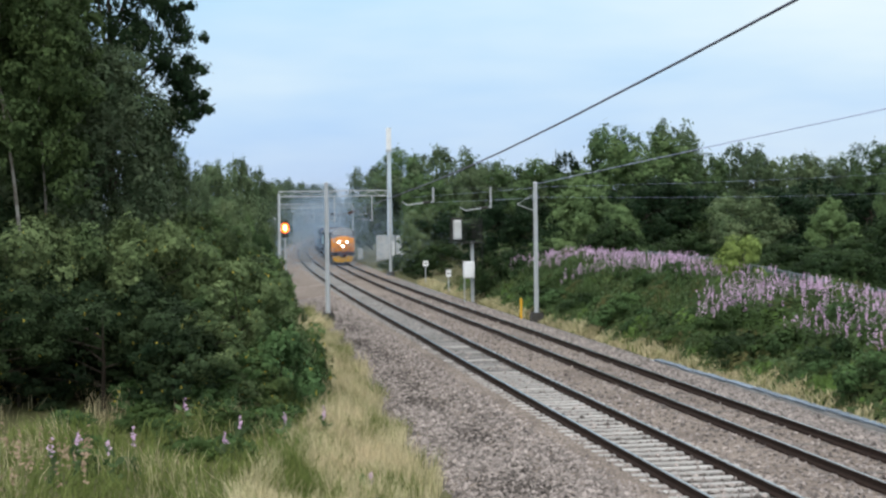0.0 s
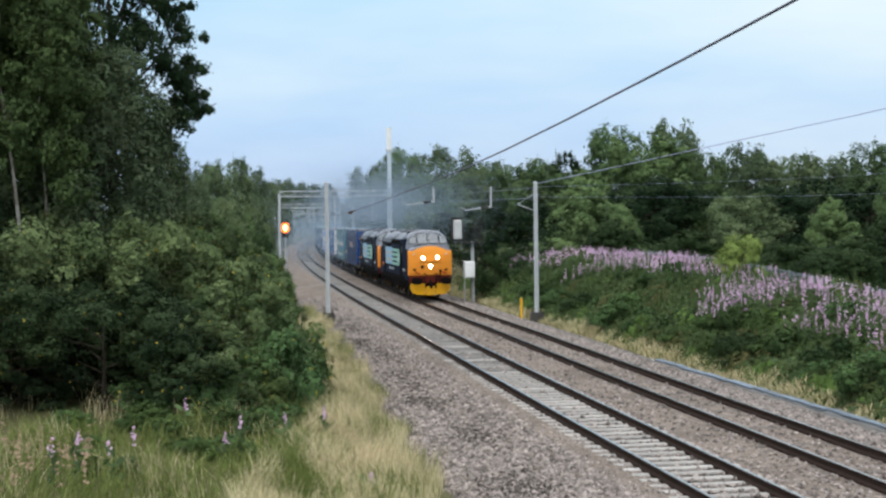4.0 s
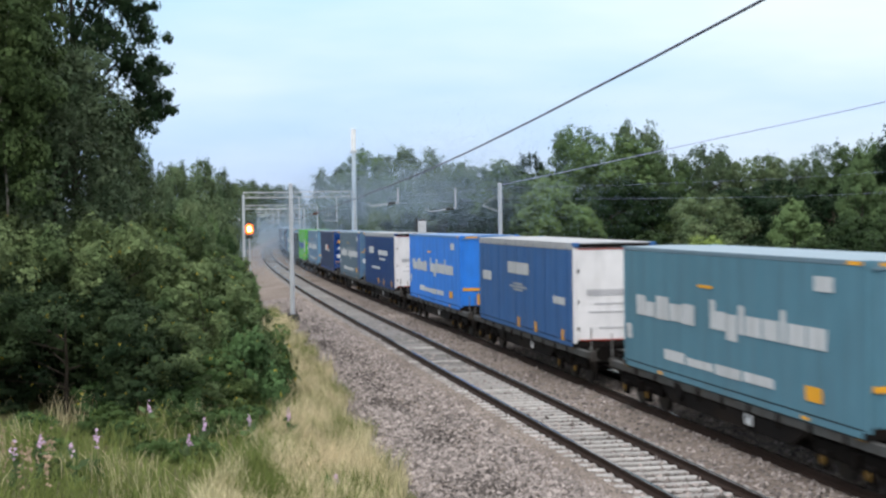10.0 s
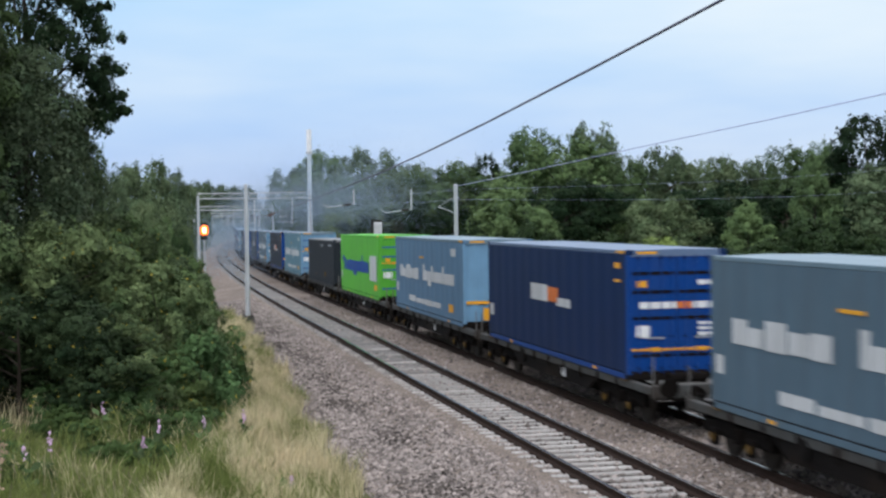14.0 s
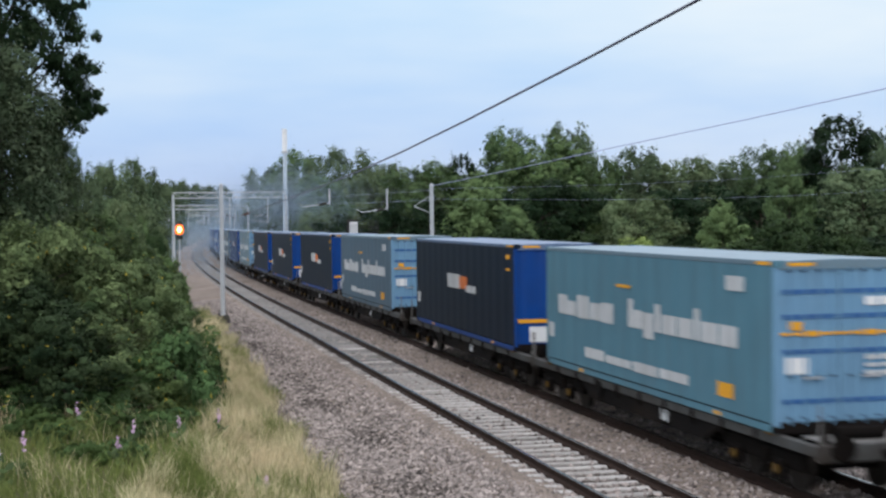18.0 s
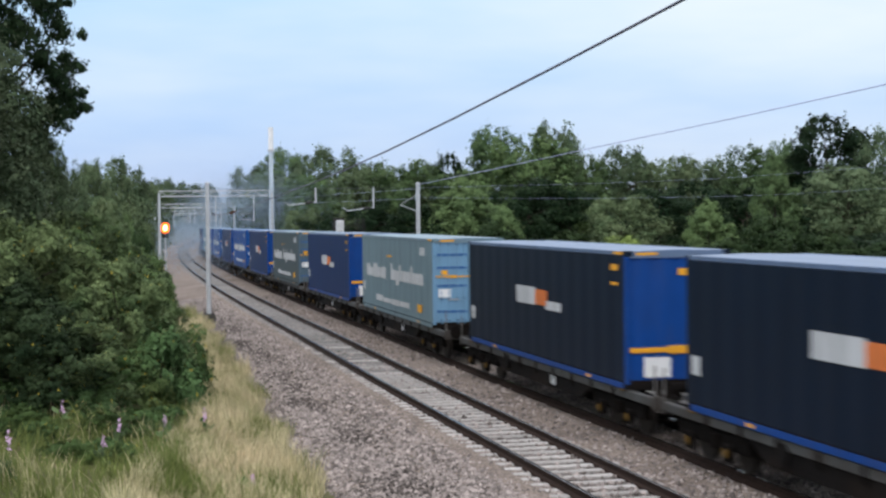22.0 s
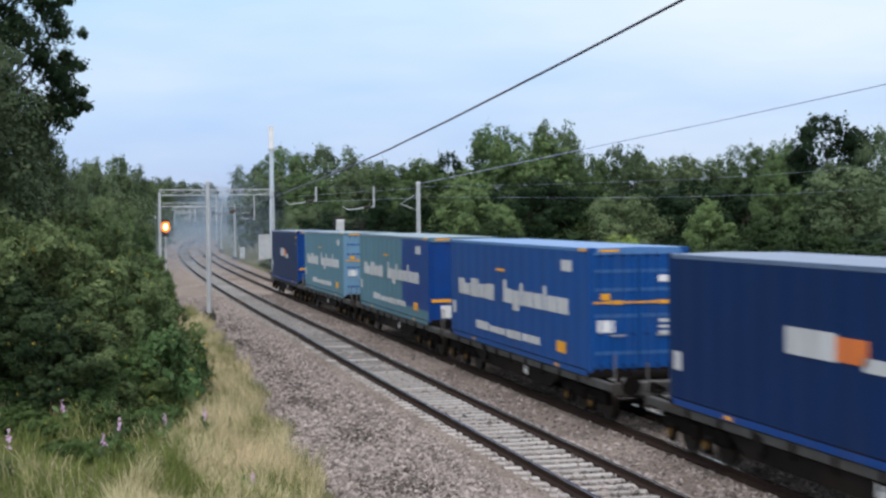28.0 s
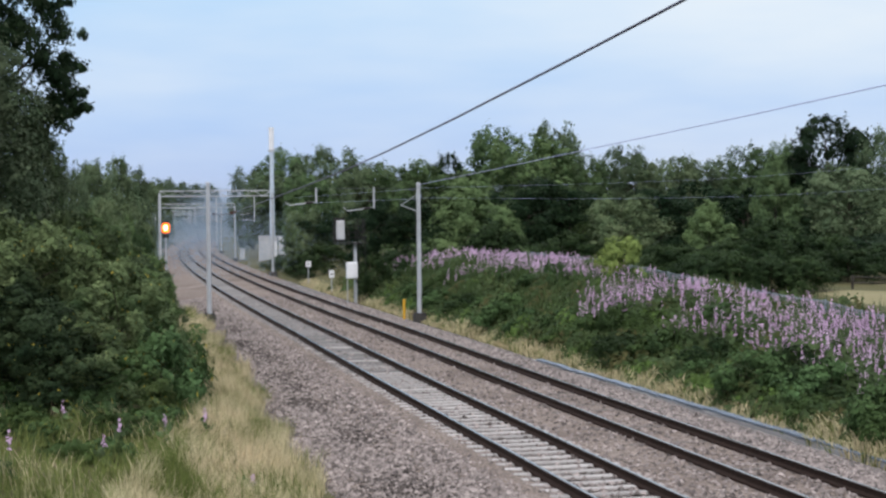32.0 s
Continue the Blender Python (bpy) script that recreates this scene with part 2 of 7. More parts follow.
M_FENCE = material("dull_galvanised_steel", (0.26, 0.31, 0.36), (0.19, 0.23, 0.27), 0.6, 0.2, scale=2)
M_TROUGH = material("blue_grey_concrete", (0.180, 0.230, 0.288), (0.122, 0.151, 0.187), 0.8, scale=4, bump=0.2, per_object=0.15)
M_WHITE = material("white_paint", (0.78, 0.80, 0.82), (0.68, 0.70, 0.72), 0.5, scale=2)
M_BLACKSTEEL = material("black_steel", (0.02, 0.02, 0.022), (0.035, 0.033, 0.03), 0.6, scale=3)
M_YELLOWPOST = material("yellow_marker", (0.75, 0.42, 0.04), (0.62, 0.34, 0.03), 0.6)
M_CABINET = material("pale_grey_cabinet", (0.55, 0.57, 0.59), (0.46, 0.48, 0.50), 0.6, scale=2, dirt=(0.35, 0.34, 0.32))
M_WOOD = material("grey_fence_wood", (0.0600, 0.0550, 0.0475), (0.0400, 0.0350, 0.0300), 0.9, scale=5, bump=0.3)
M_SIGNAL = material("amber_signal_light", (1.0, 0.17, 0.015), (1.0, 0.19, 0.02), 0.4, emit=1.8)
M_SIGNAL_CORE = material("amber_signal_core", (1.0, 0.66, 0.28), (1.0, 0.66, 0.28), 0.4, emit=5.0)


# ---- building helpers ----
def link(name, me, mats, parent=None, label=""):
    for m in (mats if isinstance(mats, (list, tuple)) else [mats]):
        me.materials.append(m)
    ob = new(name, me)
    if parent:
        ob.parent = parent
    if label:
        ob["label"] = label
    return ob


def part(name, bm, mat, parent=None, label="", bevel=0.0, smooth=False):
    """Links a bmesh as one mesh object under its thing, with its edges softened."""
    bmesh.ops.recalc_face_normals(bm, faces=bm.faces)
    if bevel:
        edges = [e for e in bm.edges if len(e.link_faces) == 2 and e.calc_face_angle(0) > 0.6]
        bmesh.ops.bevel(bm, geom=edges, offset=bevel, segments=1, affect="EDGES", clamp_overlap=True)
    me = bpy.data.meshes.new(name)
    bm.to_mesh(me)
    bm.free()
    if smooth:
        me.shade_smooth()
        me.set_sharp_from_angle(angle=radians(40))
    return link(name, me, mat, parent, label)


def box(x0, x1, y0, y1, z0, z1, bm=None):
    bm = bm or bmesh.new()
    v = [bm.verts.new((x, y, z)) for x in (x0, x1) for y in (y0, y1) for z in (z0, z1)]
    for q in ((0, 1, 3, 2), (4, 6, 7, 5), (0, 4, 5, 1), (2, 3, 7, 6), (0, 2, 6, 4), (1, 5, 7, 3)):
        bm.faces.new([v[i] for i in q])
    return bm


def rod(a, b, r, r2=None, n=8, bm=None):
    """A round bar from a to b, tapering from r to r2."""
    bm = bm or bmesh.new()
    a, b = Vector(a), Vector(b)
    r2 = r if r2 is None else r2
    q = (b - a).to_track_quat("Z", "Y").to_matrix()
    rings = []
    for p, rr in ((a, r), (b, r2)):
        rings.append([bm.verts.new(p + q @ Vector((rr * math.cos(2 * math.pi * i / n), rr * math.sin(2 * math.pi * i / n), 0))) for i in range(n)])
    for i in range(n):
        bm.faces.new((rings[0][i], rings[0][(i + 1) % n], rings[1][(i + 1) % n], rings[1][i]))
    bm.faces.new(rings[0][::-1])
    bm.faces.new(rings[1])
    return bm


def loft(rings, bm=None, caps=True):
    """Skins a row of closed rings with the same number of points."""
    bm = bm or bmesh.new()
    vs = [[bm.verts.new(p) for p in r] for r in rings]
    n = len(vs[0])
    for a, b in zip(vs, vs[1:]):
        for i in range(n):
            bm.faces.new((a[i], a[(i + 1) % n], b[(i + 1) % n], b[i]))
    if caps:
        bm.faces.new(vs[0][::-1])
        bm.faces.new(vs[-1])
    return bm


def tube(name, points, r, mat, parent=None, label=""):
    cu = bpy.data.curves.new(name, "CURVE")
    cu.dimensions, cu.bevel_depth, cu.bevel_resolution = "3D", r, 1
    sp = cu.splines.new("POLY")
    sp.points.add(len(points) - 1)
    for q, p in zip(sp.points, points):
        q.co = (*p, 1)
    tmp = new("tmp", cu)
    me = bpy.data.meshes.new_from_object(tmp.evaluated_get(bpy.context.evaluated_depsgraph_get()))
    bpy.data.objects.remove(tmp)
    me.materials.clear()
    return link(name, me, mat, parent, label)


def quads(name, v, mats, parent=None, label="", slots=None):
    """One mesh of loose faces; v has the shape (n, corners, 3)."""
    n, k = len(v), v.shape[1]
    me = bpy.data.meshes.new(name)
    me.vertices.add(n * k)
    me.vertices.foreach_set("co", np.ascontiguousarray(v, dtype=np.float32).ravel())
    me.loops.add(n * k)
    me.loops.foreach_set("vertex_index", np.arange(n * k, dtype=np.int32))
    me.polygons.add(n)
    me.polygons.foreach_set("loop_start", np.arange(0, n * k, k, dtype=np.int32))
    me.polygons.foreach_set("loop_total", np.full(n, k, dtype=np.int32))
    if slots is not None:
        me.polygons.foreach_set("material_index", np.asarray(slots, dtype=np.int32))
    me.update(calc_edges=True)
    return link(name, me, mats, parent, label)


def thing(name, label, category, group="", kind=""):
    return tagged(new(name), label, category, group, kind)


# ---- the line: two curved tracks ----
RAIL_X, GAUGE, SPACING = 8.63, 1.505, 3.52
NEAR_C, FAR_C = RAIL_X + GAUGE / 2, RAIL_X + SPACING + GAUGE / 2


def bend(y):
    """How far the line has swung to the right at y metres ahead."""
    if y < 30:
        return 0.0
    return 0.145e-3 * (y - 30) ** 2 if y < 400 else 0.145e-3 * 370 ** 2 + 0.1073 * (y - 400)


def swing(y):
    """The line's heading there, in degrees of turn about z."""
    return -math.degrees(math.atan(0 if y < 30 else 0.29e-3 * (min(y, 400) - 30)))


def grade(y):
    """The line's gentle fall in the distance, set to fit the camera's view."""
    return -0.0055 * max(0.0, min(y, 400) - 62)


def ground_z(x, y):
    """Height of the ground sheet."""
    return grade(y) + level_z(x - bend(y), x, y)


def level_z(u, x, y):
    """Height of the ground over the line's own level, u metres across from it."""
    if u < 9:
        z = -0.5 + 0.75 * min(1, max(0, (4.7 - u) / 5)) + 0.5 * min(1, max(0, (0 - u) / 10))
        rise = min(1, max(0, (15 - y) / 14)) * min(1, max(0, (6.0 - u) / 3))
        return z + rise * (3.3 - z)
    z = -0.6 + 0.5 * min(1, max(0, (u - 15.7) / 0.9))
    t = min(1, max(0, (u - 16.6) / 4.2))
    t = t * t * (3 - 2 * t)
    h = (0.50 + 1.0 * min(1, max(0, (y - 40) / 30))) * min(1, max(0, (112 - y) / 24)) + 0.35
    return z + t * h + 0.15 * noise.noise(Vector((x * 0.3, y * 0.3, 0))) * t


def ribbon(name, profile, ys, mat, parent=None, label=""):
    """A sheet that follows the line; profile: (x from the first rail, z) pairs, closed below where it ends."""
    v, f = [], []
    m = len(profile)
    for y in ys:
        b = bend(y)
        for x, z in profile:
            v.append((RAIL_X + x + b, y, z + grade(y)))
    for i in range(len(ys) - 1):
        for j in range(m - 1):
            a = i * m + j
            f.append((a, a + 1, a + m + 1, a + m))
    me = bpy.data.meshes.new(name)
    me.from_pydata(v, [], f)
    me.update()
    return link(name, me, mat, parent, label)


def axis(spans):
    out = []
    for a, b, n in spans:
        out += list(np.linspace(a, b, n, endpoint=False))
    return out + [spans[-1][1]]


def build_ground():
    xs = axis([(-3000, -100, 8), (-100, -20, 10), (-20, 4, 24), (4, 40, 60), (40, 120, 16), (120, 3000, 10)])
    ys = axis([(-400, 0, 8), (0, 120, 80), (120, 420, 56), (420, 4000, 12)])
    v = [(x + (bend(y) if y < 420 else bend(420)), y, ground_z(x + bend(y), y)) for y in ys for x in xs]
    n = len(xs)
    f, slot = [], []
    for j in range(len(ys) - 1):
        for i in range(n - 1):
            f.append((j * n + i, j * n + i + 1, (j + 1) * n + i + 1, (j + 1) * n + i))
            slot.append(1 if xs[i] > 30 and 40 < ys[j] < 58.0 else 0)
    me = bpy.data.meshes.new("ground")
    me.from_pydata(v, [], f)
    me.polygons.foreach_set("material_index", slot)
    me.shade_smooth()
    tagged(link("ground", me, [M_GROUND, M_FIELD]), "grassy lineside ground with a dry field beyond the bank", "ground", kind="structure")


TRACK_YS = axis([(-40, 20, 12), (20, 180, 64), (180, 420, 48), (420, 700, 12)])


def build_track():
    ballast = ribbon("ballast", [(-4.5, -0.62), (-3.7, -0.45), (-2.3, -0.35), (-1.1, -0.23), (-0.62, -0.165), (-0.25, -0.19), (-0.1, -0.225), (1.6, -0.225), (2.0, -0.2), (2.5, -0.22),
                                 (3.1, -0.2), (5.0, -0.2), (5.7, -0.22), (6.5, -0.30), (7.1, -0.34), (7.5, -0.62)], TRACK_YS, M_BALLAST)
    tagged(ballast, "pinkish grey crushed stone ballast under the tracks", "ballast", kind="structure")
    ribbon("four_foot", [(0.05, -0.203), (GAUGE - 0.05, -0.203)], [y for y in TRACK_YS if y > 50], M_FOURFOOT, ballast, "dusty grey stone between the rails")
    ribbon("crib", [(0.05, -0.218), (GAUGE - 0.05, -0.218)], [y for y in TRACK_YS if y < 54], M_CRIB, ballast, "dark stone between the sleepers")
    ribbon("shoulder", [(5.45, -0.196), (5.8, -0.21), (6.5, -0.285), (7.1, -0.325)], [y for y in TRACK_YS if y < 130], M_SHOULDER, ballast, "dark grey stone beyond the far rail")
    # a dark, trodden path worn along the cess
    path = []
    for y in [24 + 1.2 * i for i in range(62)]:
        w = 0.42 + 0.25 * noise.noise(Vector((0, y * 0.5, 1.0))) - 0.25 * max(0, (y - 60) / 40)
        c = -2.62 + 0.012 * (y - 40) + 0.25 * noise.noise(Vector((3.0, y * 0.22, 5.0)))
        path.append((y, c - w, c + w))
    zz = lambda x: float(np.interp(x, [-4.5, -3.7, -2.3, -1.1, -0.1], [-0.62, -0.45, -0.35, -0.23, -0.225])) + 0.006
    v, f = [], []
    for y, a, b in path:
        for k in range(4):
            x = a + (b - a) * k / 3
            v.append((RAIL_X + x + bend(y), y, zz(x) + grade(y)))
    for i in range(len(path) - 1):
        for k in range(3):
            f.append((i * 4 + k, i * 4 + k + 1, i * 4 + k + 5, i * 4 + k + 4))
    me = bpy.data.meshes.new("cess_path")
    me.from_pydata(v, [], f)
    link("cess_path", me, M_CESS, ballast, "dark trodden stone along the cess")
    # Foot drawn wide and dark to carry the shadow and grease beside the rail.
    prof = [(-0.12, -0.19), (-0.11, -0.15), (-0.03, -0.12), (-0.022, -0.045), (-0.036, -0.03), (-0.036, -0.006)]
    prof = prof + [(-x, z) for x, z in reversed(prof)]
    for k, start in (("near", 0.0), ("far", SPACING)):
        track = thing("railway_track", "railway track of rusty rails on concrete sleepers in ballast", "railway track", "running lines", "structure")
        for off in (start, start + GAUGE):
            rail = ribbon("rail", [(off + x, z) for x, z in prof], TRACK_YS, M_RAIL, track)
            ribbon("rail_head", [(off - 0.036, -0.006), (off - 0.03, 0.0), (off + 0.03, 0.0), (off + 0.036, -0.006)], TRACK_YS, M_RAILHEAD, rail, "worn bright rail head")
        if k == "near":
            bm = box(-1.22, 1.22, -0.105, 0.105, -0.36, -0.165)
            bmesh.ops.bevel(bm, geom=bm.edges[:], offset=0.025, segments=1, affect="EDGES")
            me = bpy.data.meshes.new("sleeper")
            bm.to_mesh(me)
            bm.free()
            me.materials.append(M_SLEEPER)
            dusty = me.copy()
            dusty.materials.clear()
            dusty.materials.append(M_SLEEPER_DUST)
            for i in range(290):
                y = 13 + 0.6 * i
                ob = new("sleeper", me if y < 50 + random.uniform(-7, 7) else dusty)
                ob.parent = track
                ob.matrix_basis = pose(NEAR_C + bend(y), y, grade(y) + random.uniform(-0.008, 0.006), 0, 0, swing(y) + random.uniform(-0.4, 0.4))
        else:
            bm = bmesh.new()
            for i in range(420):
                y = 13 + 0.62 * i
                x, s, g = FAR_C + bend(y), random.uniform(-0.05, 0.012), grade(y)
                box(x - 1.2, x + 1.2, y - 0.12, y + 0.12, g - 0.36, g - 0.195 + s, bm)
            tagged(part("sleepers", bm, M_SLEEPER_OLD, track, "half-buried dirty concrete sleepers"), kind="stuff")


def build_stones():
    """Loose stones lying proud of the ballast."""
    rng = np.random.default_rng(4)
    n = 52000
    y = 24 + 75 * rng.random(n) ** 1.6
    x = RAIL_X + np.select([rng.random(n) < 0.5, rng.random(n) < 0.45], [rng.uniform(-4.1, -0.15, n), rng.uniform(5.4, 7.1, n)], rng.uniform(-3.4, 7.0, n))
    px, pz = [-4.5, -3.7, -2.3, -1.1, 0, 1.5, 2.0, 2.5, 3.1, 5.0, 5.7, 6.6, 7.4], [-0.62, -0.45, -0.35, -0.23, -0.21, -0.2, -0.2, -0.22, -0.2, -0.2, -0.22, -0.31, -0.4]
    z = np.interp(x - RAIL_X, px, pz)
    keep = np.ones(n, bool)
    for r in (0, GAUGE, SPACING, SPACING + GAUGE):
        keep &= np.abs(x - RAIL_X - r) > 0.11
    x, y, z = x[keep], y[keep], z[keep]
    n = len(x)
    s = rng.uniform(0.025, 0.075, n)
    unit = np.array([(1, 0, 0), (-1, 0, 0), (0, 1, 0), (0, -1, 0), (0, 0, 1), (0, 0, -1)], float)
    jit = unit[None] * rng.uniform(0.6, 1.3, (n, 6, 1)) + rng.normal(0, 0.18, (n, 6, 3))
    v = jit * s[:, None, None]
    v[:, :, 2] *= 0.75
    v += np.stack([x + np.array([bend(q) for q in y]), y, z + 0.012 + np.array([grade(q) for q in y])], 1)[:, None]
    tri = np.array([(0, 2, 4), (2, 1, 4), (1, 3, 4), (3, 0, 4), (2, 0, 5), (1, 2, 5), (3, 1, 5), (0, 3, 5)])
    f = (tri[None] + 6 * np.arange(n)[:, None, None]).reshape(-1, 3)
    me = bpy.data.meshes.new("loose_stones")
    me.from_pydata(v.reshape(-1, 3).tolist(), [], f.tolist())
    # dark stones gather along the trodden cess
    worn = np.array([noise.noise(Vector((a * 0.8, b * 0.3, 2.0))) for a, b in zip(x, y)])
    dark = np.exp(-((x - RAIL_X + 2.62 - 0.012 * (y - 40)) / 0.6) ** 2) * (0.35 + 1.2 * worn) > rng.random(n)
    me.polygons.foreach_set("material_index", np.repeat(dark.astype(np.int32), 8))
    tagged(link("loose_stones", me, [M_STONE, M_STONE_DARK]), "loose pale ballast stones", "stones", kind="stuff")


build_ground()
build_track()


# ---- trees and bushes ----
def leaf_faces(rng, centre, normal, size, droop=0.0, corners=4):
    """Small leaves at the centres, facing roughly along the normals."""
    n = len(centre)
    nn = normal + rng.normal(0, 0.36, (n, 3))
    nn /= np.linalg.norm(nn, axis=1)[:, None]
    side = np.cross(nn, rng.normal(0, 1, (n, 3)))
    side /= np.linalg.norm(side, axis=1)[:, None]
    up = np.cross(nn, side)
    up[:, 2] -= droop
    s = size * rng.uniform(0.4, 1.5, (n, 1))
    a, b = side * s * 0.5, up * s * 0.8
    if corners == 3:
        return np.stack([centre - b, centre + a * 1.1 + b * 0.5, centre - a * 1.1 + b * 0.5], 1)
    return np.stack([centre - b, centre + a * 0.9 - b * 0.1, centre + b, centre - a * 0.9 - b * 0.1], 1)


def crown_points(rng, height, radius, low, lobes, leaves, taper=1.0, lump=1.0):
    """Leaf centres and normals of an uneven crown: boughs of foliage, each made of small clumps, with gaps between them."""
    cs, ns = [], []
    subs = 13
    per = max(6, int(leaves * 0.86) // (lobes * subs))
    up = np.array([0, 0, 1.0])
    off = Vector(rng.uniform(-50, 50, 3).tolist())
    for i in range(lobes):
        h = ((i + rng.random()) / lobes) ** 0.75
        ang = i * 2.4 + rng.normal(0, 0.5)
        if taper > 1.5:
            env = (1 - h) ** 0.8 + 0.1
        elif low < 0.05:
            env = 0.95 * math.sqrt(max(0.03, 1 - (max(0.0, h - 0.2) / 0.8) ** 2.2))
        else:
            env = math.sqrt(max(0.05, 1 - (abs(h - 0.45) / 0.62) ** 3))
        env *= 1 + 0.38 * noise.noise(Vector((math.cos(ang) * 1.3, math.sin(ang) * 1.3, h * 2.6)) + off)
        big = lump * radius * rng.uniform(0.34, 0.56) * (0.6 + 0.4 * min(1.0, env))
        r = max(0.0, radius * env - big * 0.6) * math.sqrt(rng.uniform(0.35, 1.0))
        out = np.array([math.cos(ang), math.sin(ang), 0.55])
        c = np.array([r * math.cos(ang), r * math.sin(ang), low + big * 0.4 + (height - low - big) * h])
        for _ in range(subs):
            d = rng.normal(0, 1, 3)
            d = d / np.linalg.norm(d) + 0.55 * out
            d /= np.linalg.norm(d)
            o = c + d * big * rng.uniform(0.55, 1.0) * np.array([1, 1, 0.85])
            size = big * rng.uniform(0.26, 0.48)
            v = rng.normal(0, 1, (per, 3))
            v = v / np.linalg.norm(v, axis=1)[:, None] + 0.5 * d + 0.2 * up
            v /= np.linalg.norm(v, axis=1)[:, None]
            cs.append(o + v * size * np.abs(rng.normal(0.92, 0.17, (per, 1))) * np.array([1, 1, 0.8]))
            ns.append(v * 0.8 + d * 0.6 + up * 0.25)
        # loose sprays that break the outline
        for _ in range(3):
            d = rng.normal(0, 0.6, 3) + out * 0.8 + up * 0.25
            d /= np.linalg.norm(d)
            k = max(5, per // 4)
            cs.append(c + d * big * rng.uniform(0.85, 1.45, (k, 1)) + rng.normal(0, big * 0.07, (k, 3)))
            ns.append(np.tile(d * 0.6 + up * 0.3, (k, 1)))
        # inner leaves that close the bough
        k = max(8, int(leaves * 0.10) // lobes)
        v = rng.normal(0, 1, (k, 3))
        cs.append(c + v * big * 0.42)
        ns.append(v + up * 0.3)
    c = np.concatenate(cs)
    c[:, 2] = low + (c[:, 2] - low) * (height - low) / (np.quantile(c[:, 2], 0.985) - low)
    c[:, :2] *= radius / np.quantile(np.linalg.norm(c[:, :2], axis=1), 0.965)
    c[:, 2] = np.maximum(c[:, 2], 0.02)
    return c, np.concatenate(ns)


def plant(name, label, category, height, radius, low, lobes, leaves, leaf, mat, bark, trunk_r, seed, taper=1.0, limbs=7, group="", droop=0.0, yellowed=0.0, lump=0.8):
    rng = np.random.default_rng(seed)
    tree = thing(name, label, category, group)
    c, nrm = crown_points(rng, height, radius, low, lobes, int(leaves * 1.7), taper, lump)
    faces = leaf_faces(rng, c, nrm, leaf * 0.70, droop, 3)
    slots = (rng.random(len(faces)) < yellowed).astype(int)
    quads("crown", faces, [mat, M_YELLOWED], tree, slots=slots)
    bm = bmesh.new()
    pts = [Vector((rng.normal(0, 0.02) * height * i / 4, rng.normal(0, 0.02) * height * i / 4, height * 0.9 * i / 4 - 0.15)) for i in range(5)]
    for i in range(4):
        rod(pts[i], pts[i + 1], trunk_r * (1 - i * 0.22), trunk_r * (1 - (i + 1) * 0.22), 7, bm)
    for i in range(limbs):
        h = rng.uniform(max(0.12, low / height * 0.7), 0.72)
        a = rng.uniform(0, 6.28)
        p = pts[0].lerp(pts[4], h)
        q = p + Vector((math.cos(a) * radius * 0.75, math.sin(a) * radius * 0.75, height * rng.uniform(0.08, 0.2)))
        mid = p.lerp(q, 0.5) + Vector((0, 0, height * 0.02))
        rod(p, mid, trunk_r * 0.4, trunk_r * 0.26, 5, bm)
        rod(mid, q, trunk_r * 0.26, trunk_r * 0.08, 5, bm)
    part("trunk", bm, bark, tree, smooth=True)
    return tree


def place(ob, x, y, scale=1.0, turn=0.0, zs=1.0, sink=0.1):
    m = pose(x, y, ground_z(x, y) - sink, 0, 0, turn) @ Matrix.Diagonal((scale, scale, scale * zs * (1 - grade(y) / 11), 1))
    return m


def stand(kinds, rows, group):
    """Stands the kinds about: rows of (kind, x, y, width scale, height over width). The first of a kind is the one built."""
    for k, x, y, s, zs in rows:
        make, ob = kinds[k]
        turn = (x * 37 + y * 53) % 360
        m = place(ob or kinds[k][0], x, y, s, turn, zs) if ob else None
        if ob is None:
            ob = make()
            kinds[k][1] = ob
            ob["group"] = group
            ob.matrix_basis = place(ob, x, y, s, turn, zs)
        else:
            scale = ob.scale.copy()
            ob.scale = (1, 1, 1)
            c = copy_thing(ob, m)
            ob.scale = scale
            c["group"] = group


